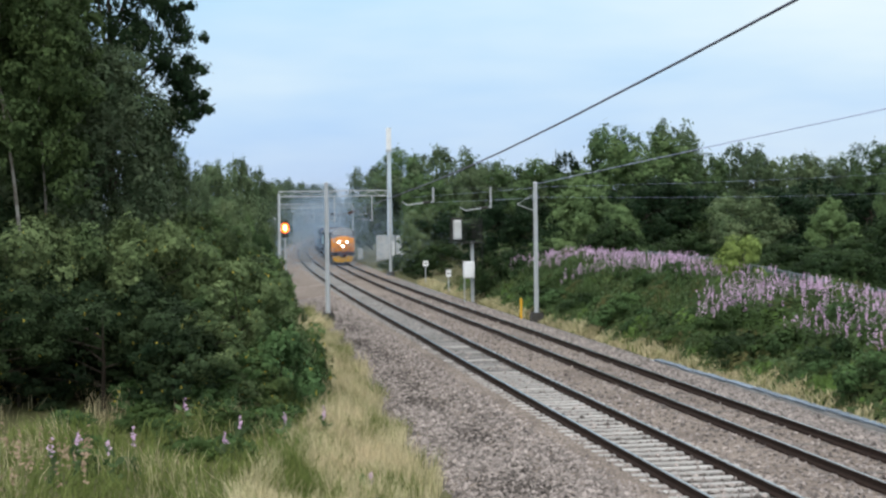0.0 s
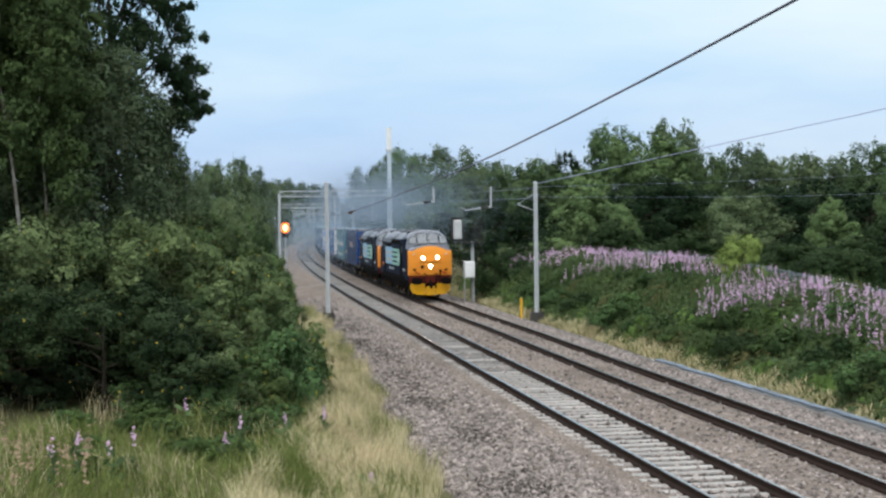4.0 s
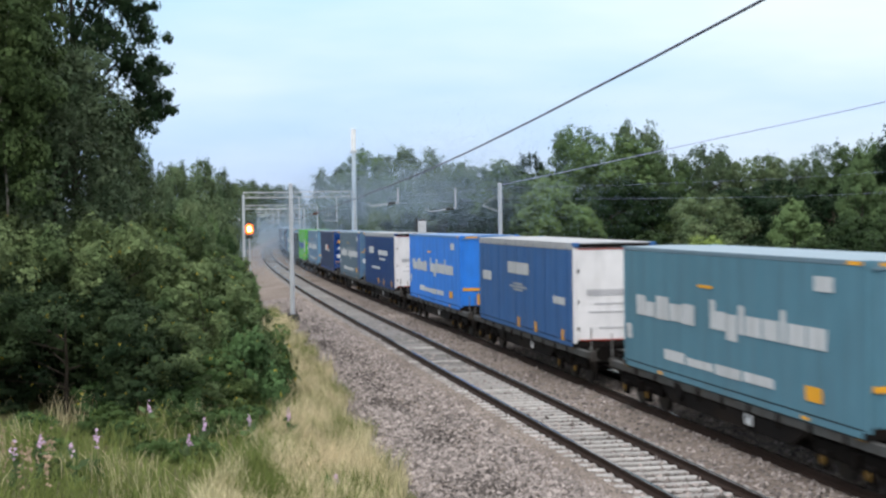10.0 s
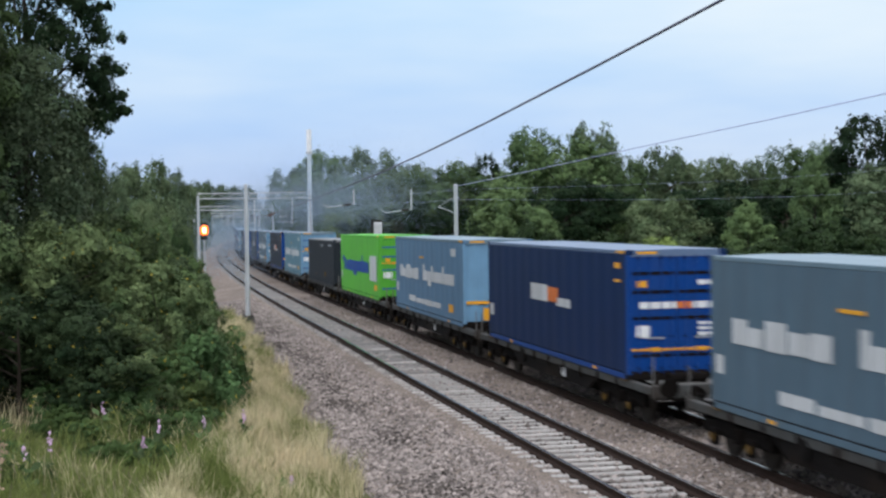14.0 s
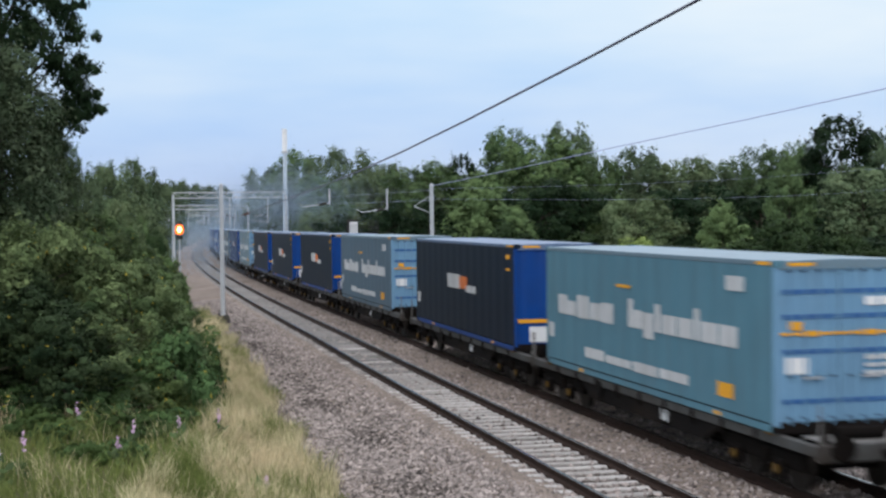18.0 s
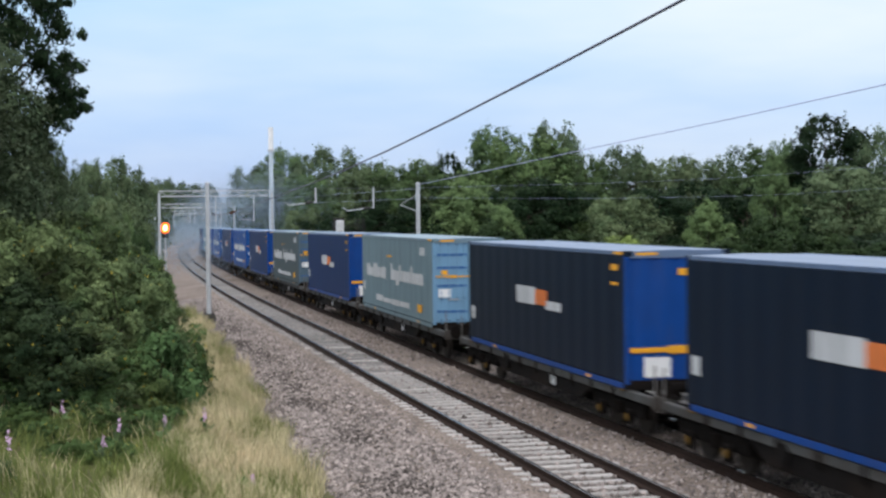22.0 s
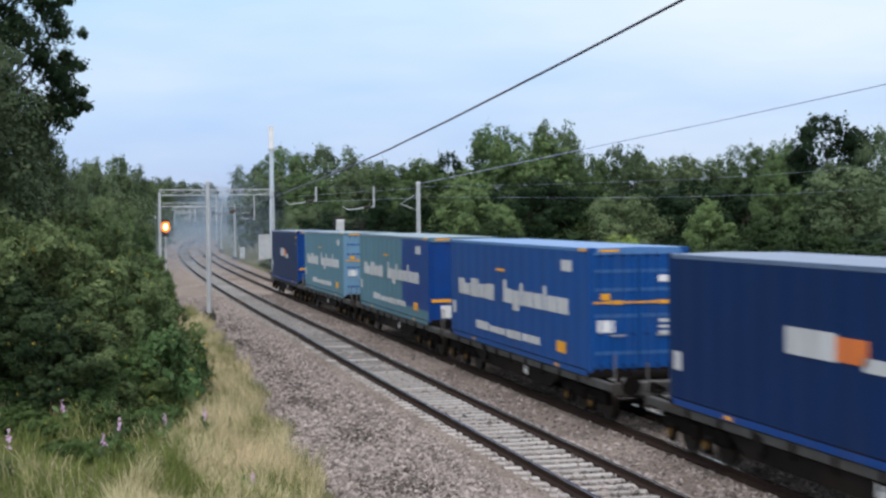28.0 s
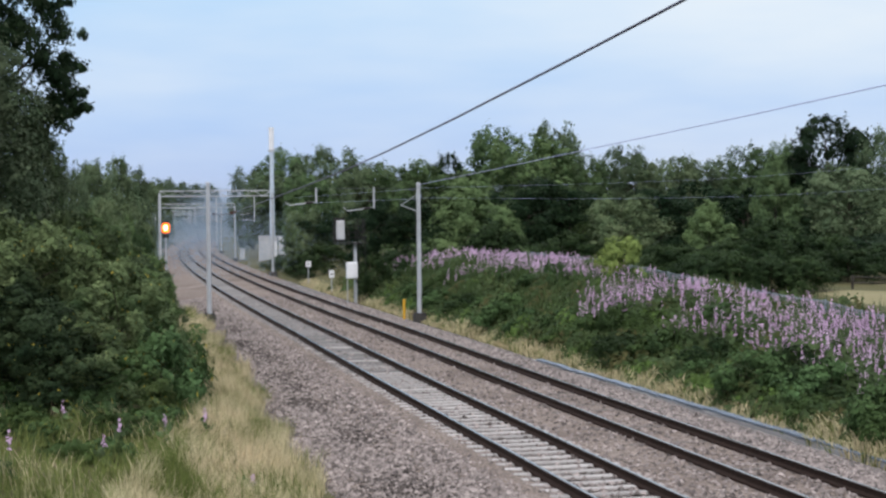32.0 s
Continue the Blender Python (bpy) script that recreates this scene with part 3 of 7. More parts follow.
FAR_KINDS = {
    "broad": [lambda: plant("broadleaf_tree", "tall broadleaf tree in full dark green summer leaf", "tree", 12.5, 4.6, 0.3, 35, 9500, 0.27, M_LEAF, M_BARK, 0.22, 1), None],
    "broad2": [lambda: plant("broadleaf_tree", "dense broadleaf tree with an uneven rounded crown", "tree", 12.0, 5.2, 0.3, 28, 7800, 0.30, M_LEAF_GREY, M_BARK, 0.25, 2), None],
    "dark": [lambda: plant("oak_tree", "dark-leaved oak, its low copies standing in for shade under the crowns", "tree", 13.0, 4.8, 0.4, 26, 9500, 0.32, M_LEAF_DARK, M_BARK, 0.25, 3), None],
    "willow": [lambda: plant("willow_tree", "grey-green willow with a soft rounded crown", "tree", 8.0, 3.6, 0.1, 28, 8000, 0.22, M_LEAF_WILLOW, M_BARK, 0.16, 4), None],
    "cone": [lambda: plant("young_birch_tree", "young light green birch with a pointed crown", "tree", 7.0, 2.9, 0.05, 26, 9000, 0.18, M_LEAF_BIRCH, M_BARK, 0.10, 5, taper=2), None],
    "back": [lambda: plant("broadleaf_tree", "broadleaf tree in the second row of the wood", "tree", 10.0, 4.5, 0.3, 19, 4400, 0.42, M_LEAF_GREY, M_BARK, 0.2, 8), None],
    "bankbush": [lambda: plant("bramble_bush", "low leafy bramble clump on the bank", "bush", 1.25, 1.2, 0.0, 10, 1500, 0.11, M_LEAF_BRAMBLE, M_BARK, 0.03, 9), None],
    "bankweed": [lambda: plant("weed_clump", "light green leafy weed clump on the bank", "bush", 1.1, 1.0, 0.0, 12, 1500, 0.10, M_LEAF_NETTLE, M_BARK, 0.02, 29), None],
    "bankdark": [lambda: plant("bramble_bush", "dark green bramble clump on the bank", "bush", 1.3, 1.1, 0.0, 12, 1600, 0.10, M_LEAF_HAW, M_BARK, 0.03, 31), None],
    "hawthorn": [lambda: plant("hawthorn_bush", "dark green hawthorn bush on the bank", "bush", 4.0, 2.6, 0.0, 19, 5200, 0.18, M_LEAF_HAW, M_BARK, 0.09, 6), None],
    "yellow": [lambda: plant("elder_bush", "bright yellow-green bush among the willowherb", "bush", 2.2, 1.35, 0.05, 13, 4600, 0.11, M_LEAF_YELLOW, M_BARK, 0.05, 7), None],
}


def build_right_trees():
    rows = RIGHT_ROWS
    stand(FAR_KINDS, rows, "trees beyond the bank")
    rng = random.Random(5)
    clumps = []
    for i in range(96):
        y = 26 + 66 * rng.random() ** 1.2
        clumps.append((("bankbush", "bankweed", "bankbush", "bankweed", "bankdark")[i % 5], (16.9 + 1.4 * rng.random() if i % 2 else rng.uniform(17.5, 21.5)) + bend(y), y, rng.uniform(0.5, 1.1), rng.uniform(0.7, 1.1)))
    stand(FAR_KINDS, clumps, "brambles on the bank")


def build_left_trees():
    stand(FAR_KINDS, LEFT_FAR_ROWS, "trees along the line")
    # an oak bough reaching out towards the line
    kinds = {
        "hedge": [lambda: plant("hedge_bush", "dense dark green sallow bush beside the line", "bush", 4.4, 2.5, 0.0, 32, 15000, 0.095, M_LEAF_HEDGE, M_BARK, 0.08, 11, yellowed=0.006, lump=0.5), None],
        "hedge2": [lambda: plant("hedge_bush", "dense dark green sallow bush with a few yellowed leaves", "bush", 4.2, 2.7, 0.0, 32, 15000, 0.095, M_LEAF_LIGHT, M_BARK, 0.08, 12, yellowed=0.012, lump=0.5), None],
        "shade": [lambda: plant("hedge_bush", "overhanging sallow bush with shade-darkened leaves above a hollow", "bush", 4.4, 2.7, 1.5, 27, 12500, 0.1, M_LEAF_SHADE, M_BARK, 0.08, 18, yellowed=0.003, lump=0.5), None],
        "weeds": [lambda: plant("nettle_patch", "low green nettle and bramble patch in the grass", "weeds", 0.9, 1.1, 0.0, 10, 2600, 0.10, M_LEAF_NETTLE, M_BARK, 0.015, 23, limbs=3), None],
        "foot": [lambda: plant("hedge_bush", "low sallow bush with shade-darkened leaves reaching down to the grass", "bush", 3.0, 1.7, 0.0, 24, 9500, 0.095, M_LEAF_SHADE, M_BARK, 0.06, 21, yellowed=0.006, lump=0.5), None],
        "eaves": [lambda: plant("hedge_bush", "sallow bush arching over a dark hollow at its foot", "bush", 4.3, 2.6, 1.3, 30, 14000, 0.095, M_LEAF_HEDGE, M_BARK, 0.08, 19, yellowed=0.006, lump=0.5), None],
        "bramble": [lambda: plant("bramble_bush", "low bramble bush at the edge of the grass", "bush", 1.5, 1.3, 0.02, 10, 4200, 0.105, M_LEAF_BRAMBLE, M_BARK, 0.03, 13, yellowed=0.01), None],
        "birch": [lambda: plant("birch_tree", "tall birch with a pale trunk and drooping leaves", "tree", 15.0, 2.4, 6.0, 35, 15000, 0.135, M_LEAF_BIRCH_NEAR, M_BIRCH, 0.085, 14, droop=0.4, limbs=1), None],
        "sallow": [lambda: plant("sallow_tree", "soft grey-green sallow tree behind the bushes", "tree", 10.3, 2.7, 2.0, 32, 13500, 0.13, M_LEAF_SALLOW, M_BARK, 0.14, 15, limbs=10), None],
        "oak": [lambda: plant("oak_tree", "tall dark oak with branches reaching over the line", "tree", 17.0, 3.0, 5.6, 38, 21000, 0.155, M_LEAF_DARK, M_BARK, 0.26, 16, limbs=12), None],
    }
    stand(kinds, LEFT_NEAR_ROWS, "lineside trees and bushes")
    oak = kinds["oak"][1]
    rng = np.random.default_rng(17)
    c, nrm = [], []
    for px, pz, r in ((1.6, 7.5, 0.9), (2.3, 8.0, 0.8), (3.0, 8.3, 0.75), (3.7, 8.5, 0.6), (4.3, 8.55, 0.4), (3.0, 9.6, 0.8), (2.6, 10.8, 0.9), (3.3, 11.2, 0.5), (2.2, 12.4, 0.8), (3.4, 9.9, 0.45)):
        for _ in range(7):
            o = np.array([px * 0.88, rng.normal(0, 0.3), pz]) + rng.normal(0, 1, 3) * np.array([0.42, 0.4, 0.30])
            v = rng.normal(0, 1, (85, 3))
            v /= np.linalg.norm(v, axis=1)[:, None]
            c.append(o + v * r * 0.46 * np.abs(rng.normal(0.85, 0.35, (85, 1))) * np.array([1, 1, 0.7]))
            nrm.append(v + np.array([0, 0, 0.3]))
    turn = oak.matrix_basis.to_3x3().normalized().inverted()
    faces = leaf_faces(rng, np.concatenate(c), np.concatenate(nrm), 0.12, 0.0, 3)
    faces = faces @ np.array(turn).T
    quads("bough_leaves", faces, M_LEAF_DARK, oak)
    bm = rod(turn @ Vector((0, 0, 6.6)), turn @ Vector((2.2, 0, 7.9)), 0.11, 0.07, 6)
    rod(turn @ Vector((2.2, 0, 7.9)), turn @ Vector((4.2, 0, 8.5)), 0.07, 0.02, 6, bm)
    rod(turn @ Vector((0, 0, 8.6)), turn @ Vector((2.8, 0, 10.8)), 0.09, 0.03, 6, bm)
    part("bough", bm, M_BARK, oak)


def far_woods():
    """The wooded distance, far up the line."""
    rng = np.random.default_rng(30)
    cs = []
    for i in range(900):
        y = rng.uniform(330, 900)
        x = rng.uniform(-160, 260) + bend(y)
        if abs(x - NEAR_C - bend(y) - 2) < 9 and y < 620:
            continue
        r = rng.uniform(2, 4.5)
        h = rng.uniform(4, 10)
        d = rng.normal(0, 1, (26, 3))
        d /= np.linalg.norm(d, axis=1)[:, None]
        cs.append((np.array([x, y, h * 0.5]) + d * np.array([r, r, h * 0.5]), d))
    c, nrm = np.concatenate([a for a, _ in cs]), np.concatenate([b for _, b in cs])
    tagged(quads("far_woods", leaf_faces(rng, c, nrm, 2.2), M_LEAF_GREY), "distant green woods closing the view", "woods", kind="stuff")


# Low oaks and some hawthorns carry the understorey's shade in dark leaf colour.
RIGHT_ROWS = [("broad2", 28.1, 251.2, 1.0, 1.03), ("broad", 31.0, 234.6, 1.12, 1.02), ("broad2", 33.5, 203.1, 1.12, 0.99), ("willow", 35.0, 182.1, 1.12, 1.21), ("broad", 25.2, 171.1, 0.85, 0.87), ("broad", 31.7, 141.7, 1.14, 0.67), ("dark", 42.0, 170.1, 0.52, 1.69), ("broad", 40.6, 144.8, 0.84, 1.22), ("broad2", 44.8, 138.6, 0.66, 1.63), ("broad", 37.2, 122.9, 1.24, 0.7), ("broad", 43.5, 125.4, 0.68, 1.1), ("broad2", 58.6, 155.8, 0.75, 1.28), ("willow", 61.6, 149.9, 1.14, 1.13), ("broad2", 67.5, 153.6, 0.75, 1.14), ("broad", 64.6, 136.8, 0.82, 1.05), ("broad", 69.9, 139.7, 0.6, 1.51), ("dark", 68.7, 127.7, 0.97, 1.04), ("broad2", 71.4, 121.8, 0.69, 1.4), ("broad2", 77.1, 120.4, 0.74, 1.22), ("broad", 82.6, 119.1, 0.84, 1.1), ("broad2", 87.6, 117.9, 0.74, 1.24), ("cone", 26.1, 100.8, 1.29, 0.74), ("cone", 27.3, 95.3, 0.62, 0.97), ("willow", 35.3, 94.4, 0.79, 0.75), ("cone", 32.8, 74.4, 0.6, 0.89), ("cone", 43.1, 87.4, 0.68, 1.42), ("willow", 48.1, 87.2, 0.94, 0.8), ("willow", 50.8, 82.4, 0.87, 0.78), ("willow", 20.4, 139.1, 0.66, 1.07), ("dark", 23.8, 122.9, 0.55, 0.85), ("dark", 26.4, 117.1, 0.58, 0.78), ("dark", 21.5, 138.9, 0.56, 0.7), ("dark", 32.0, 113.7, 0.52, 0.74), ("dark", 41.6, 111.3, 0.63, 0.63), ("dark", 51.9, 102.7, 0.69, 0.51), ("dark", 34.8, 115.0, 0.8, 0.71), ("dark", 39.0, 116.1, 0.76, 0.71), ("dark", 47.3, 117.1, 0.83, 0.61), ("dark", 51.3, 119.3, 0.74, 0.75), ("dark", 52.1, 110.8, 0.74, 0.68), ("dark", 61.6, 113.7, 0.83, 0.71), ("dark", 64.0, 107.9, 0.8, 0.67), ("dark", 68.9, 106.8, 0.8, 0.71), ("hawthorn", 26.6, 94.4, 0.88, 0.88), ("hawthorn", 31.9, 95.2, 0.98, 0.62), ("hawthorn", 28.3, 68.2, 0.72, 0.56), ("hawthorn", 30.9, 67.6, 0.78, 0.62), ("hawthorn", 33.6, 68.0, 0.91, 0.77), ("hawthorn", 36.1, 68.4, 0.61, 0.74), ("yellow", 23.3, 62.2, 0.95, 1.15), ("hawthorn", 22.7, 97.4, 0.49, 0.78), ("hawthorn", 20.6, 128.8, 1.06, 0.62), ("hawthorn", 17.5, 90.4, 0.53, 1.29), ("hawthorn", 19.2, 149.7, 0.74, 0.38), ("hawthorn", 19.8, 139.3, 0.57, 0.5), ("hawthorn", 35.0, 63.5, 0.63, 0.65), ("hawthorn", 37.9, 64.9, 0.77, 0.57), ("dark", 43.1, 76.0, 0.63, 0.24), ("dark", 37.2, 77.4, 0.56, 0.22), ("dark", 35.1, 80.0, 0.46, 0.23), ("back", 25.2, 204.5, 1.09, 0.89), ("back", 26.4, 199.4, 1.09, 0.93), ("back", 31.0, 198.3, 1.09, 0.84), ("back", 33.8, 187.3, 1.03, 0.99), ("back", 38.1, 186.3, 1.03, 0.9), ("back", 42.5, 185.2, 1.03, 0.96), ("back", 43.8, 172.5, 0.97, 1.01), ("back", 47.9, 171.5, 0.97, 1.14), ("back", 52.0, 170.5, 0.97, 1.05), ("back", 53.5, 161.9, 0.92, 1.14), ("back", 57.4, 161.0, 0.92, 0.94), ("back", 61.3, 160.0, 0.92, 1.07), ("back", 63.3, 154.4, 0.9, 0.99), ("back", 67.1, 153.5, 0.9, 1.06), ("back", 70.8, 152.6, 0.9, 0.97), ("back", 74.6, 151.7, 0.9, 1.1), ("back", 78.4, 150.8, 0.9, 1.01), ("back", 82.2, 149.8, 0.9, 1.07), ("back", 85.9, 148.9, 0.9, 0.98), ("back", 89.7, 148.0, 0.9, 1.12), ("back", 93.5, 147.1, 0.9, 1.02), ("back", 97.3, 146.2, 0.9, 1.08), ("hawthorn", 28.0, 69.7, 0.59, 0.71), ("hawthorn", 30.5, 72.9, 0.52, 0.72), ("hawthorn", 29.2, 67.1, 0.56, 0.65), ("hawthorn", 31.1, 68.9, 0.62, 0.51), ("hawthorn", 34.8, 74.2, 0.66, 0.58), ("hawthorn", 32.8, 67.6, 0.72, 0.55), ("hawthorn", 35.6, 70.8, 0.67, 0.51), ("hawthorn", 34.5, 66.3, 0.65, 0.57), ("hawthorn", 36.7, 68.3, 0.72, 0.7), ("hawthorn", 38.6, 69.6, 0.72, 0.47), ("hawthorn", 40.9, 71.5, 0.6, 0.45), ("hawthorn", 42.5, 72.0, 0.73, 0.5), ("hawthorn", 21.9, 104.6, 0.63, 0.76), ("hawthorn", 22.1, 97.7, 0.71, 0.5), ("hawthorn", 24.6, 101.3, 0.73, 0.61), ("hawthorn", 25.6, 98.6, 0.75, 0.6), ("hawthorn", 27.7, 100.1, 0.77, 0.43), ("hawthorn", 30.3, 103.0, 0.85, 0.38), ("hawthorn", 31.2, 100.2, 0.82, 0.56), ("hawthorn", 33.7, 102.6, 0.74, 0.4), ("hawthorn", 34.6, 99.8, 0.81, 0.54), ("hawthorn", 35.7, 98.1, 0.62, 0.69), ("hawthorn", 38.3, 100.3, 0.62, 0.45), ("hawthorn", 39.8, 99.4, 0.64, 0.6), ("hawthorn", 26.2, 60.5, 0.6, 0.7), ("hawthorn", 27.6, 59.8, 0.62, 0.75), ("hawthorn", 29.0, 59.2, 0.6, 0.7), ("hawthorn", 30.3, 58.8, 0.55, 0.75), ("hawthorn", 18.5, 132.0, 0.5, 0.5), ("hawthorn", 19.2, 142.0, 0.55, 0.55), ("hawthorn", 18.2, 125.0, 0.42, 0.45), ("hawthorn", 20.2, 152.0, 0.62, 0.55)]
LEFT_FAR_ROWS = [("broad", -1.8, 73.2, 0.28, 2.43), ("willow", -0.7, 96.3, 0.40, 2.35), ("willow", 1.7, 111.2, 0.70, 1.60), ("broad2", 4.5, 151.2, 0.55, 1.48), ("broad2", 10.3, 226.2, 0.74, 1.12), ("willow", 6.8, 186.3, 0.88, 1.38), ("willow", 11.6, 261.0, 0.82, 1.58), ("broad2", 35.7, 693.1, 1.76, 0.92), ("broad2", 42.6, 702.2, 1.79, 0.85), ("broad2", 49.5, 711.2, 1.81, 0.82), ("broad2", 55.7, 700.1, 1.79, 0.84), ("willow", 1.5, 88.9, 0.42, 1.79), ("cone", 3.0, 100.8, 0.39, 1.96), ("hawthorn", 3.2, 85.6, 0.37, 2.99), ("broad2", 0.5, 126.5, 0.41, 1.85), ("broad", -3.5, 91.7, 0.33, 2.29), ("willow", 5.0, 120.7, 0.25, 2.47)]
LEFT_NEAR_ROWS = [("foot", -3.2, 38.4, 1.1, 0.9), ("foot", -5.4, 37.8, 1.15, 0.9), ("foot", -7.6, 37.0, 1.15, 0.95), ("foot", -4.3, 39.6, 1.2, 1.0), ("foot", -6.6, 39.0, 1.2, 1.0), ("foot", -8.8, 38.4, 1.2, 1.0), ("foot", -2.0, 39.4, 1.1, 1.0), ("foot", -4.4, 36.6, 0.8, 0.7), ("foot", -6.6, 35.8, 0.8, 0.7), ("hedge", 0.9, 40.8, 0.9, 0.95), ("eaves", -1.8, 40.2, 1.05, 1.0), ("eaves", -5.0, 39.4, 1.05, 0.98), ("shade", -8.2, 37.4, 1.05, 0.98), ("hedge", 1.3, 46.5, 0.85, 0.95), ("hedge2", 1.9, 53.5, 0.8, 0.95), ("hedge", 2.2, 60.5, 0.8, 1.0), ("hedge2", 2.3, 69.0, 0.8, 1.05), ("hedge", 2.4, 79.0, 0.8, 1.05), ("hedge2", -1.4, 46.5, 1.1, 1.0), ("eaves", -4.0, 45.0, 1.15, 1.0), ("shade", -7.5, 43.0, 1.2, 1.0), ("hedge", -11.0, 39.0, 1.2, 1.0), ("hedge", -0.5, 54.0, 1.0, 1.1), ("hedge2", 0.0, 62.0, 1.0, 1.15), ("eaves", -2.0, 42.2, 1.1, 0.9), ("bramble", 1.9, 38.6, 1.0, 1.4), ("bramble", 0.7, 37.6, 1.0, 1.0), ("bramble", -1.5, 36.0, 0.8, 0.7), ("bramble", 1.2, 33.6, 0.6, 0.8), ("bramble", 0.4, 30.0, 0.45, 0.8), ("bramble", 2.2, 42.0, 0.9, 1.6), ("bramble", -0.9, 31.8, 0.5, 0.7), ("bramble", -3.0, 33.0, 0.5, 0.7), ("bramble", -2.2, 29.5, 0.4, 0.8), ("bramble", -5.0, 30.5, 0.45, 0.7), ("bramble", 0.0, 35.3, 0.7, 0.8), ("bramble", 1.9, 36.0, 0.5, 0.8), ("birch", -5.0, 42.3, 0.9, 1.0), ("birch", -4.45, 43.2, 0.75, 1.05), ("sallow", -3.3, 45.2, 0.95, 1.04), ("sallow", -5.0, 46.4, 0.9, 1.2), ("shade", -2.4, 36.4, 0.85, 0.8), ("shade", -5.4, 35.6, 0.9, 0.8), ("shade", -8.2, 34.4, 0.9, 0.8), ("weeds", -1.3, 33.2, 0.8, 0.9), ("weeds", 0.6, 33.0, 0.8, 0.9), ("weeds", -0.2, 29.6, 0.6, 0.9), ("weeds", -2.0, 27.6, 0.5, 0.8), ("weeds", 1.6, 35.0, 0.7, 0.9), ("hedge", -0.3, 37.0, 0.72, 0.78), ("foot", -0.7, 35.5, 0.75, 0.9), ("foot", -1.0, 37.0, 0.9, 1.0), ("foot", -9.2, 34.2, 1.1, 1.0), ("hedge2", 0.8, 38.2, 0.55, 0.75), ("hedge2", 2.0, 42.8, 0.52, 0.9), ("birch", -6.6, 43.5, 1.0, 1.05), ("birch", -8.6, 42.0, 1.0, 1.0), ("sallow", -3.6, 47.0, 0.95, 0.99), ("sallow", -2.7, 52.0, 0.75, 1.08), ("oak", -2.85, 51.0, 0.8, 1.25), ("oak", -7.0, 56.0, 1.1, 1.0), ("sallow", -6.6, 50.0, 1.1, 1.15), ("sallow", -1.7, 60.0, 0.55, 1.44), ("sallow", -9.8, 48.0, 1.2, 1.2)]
build_left_trees()
build_right_trees()
far_woods()


# ---- grasses and flowers ----
def blades(rng, x, y, z, height, width, lean=0.3, seg=1):
    """Upright tapered grass blades as four-cornered faces."""
    n = len(x)
    a = rng.uniform(0, 2 * math.pi, n)
    w = np.stack([np.cos(a), np.sin(a), np.zeros(n)], 1) * (width * rng.uniform(0.6, 1.4, n))[:, None] * 0.5
    base = np.stack([x, y, z], 1)
    # tussocks: height and lean drift together over a metre or so
    height = height * (0.72 + 0.38 * np.sin(x * 2.1 + 1.3 * np.sin(y * 1.7)) * np.sin(y * 1.15 + x * 0.4) + 0.1)
    l = (rng.normal(0, lean, (n, 2)) + lean * 0.6 * np.stack([np.sin(x * 1.3 + y * 0.7), np.cos(x * 0.9 - y * 1.1)], 1)) * height[:, None]
    mid = base + np.stack([l[:, 0] * 0.3, l[:, 1] * 0.3, height * 0.6], 1)
    tip = base + np.stack([l[:, 0], l[:, 1], height], 1)
    lower = np.stack([base - w, base + w, mid + w * 0.8, mid - w * 0.8], 1)
    upper = np.stack([mid - w * 0.8, mid + w * 0.8, tip + w * 0.15, tip - w * 0.15], 1)
    return np.concatenate([lower, upper])


def zs_of(x, y):
    return np.array([ground_z(a, b) for a, b in zip(x, y)])


def bends(y):
    return np.array([bend(b) for b in y])


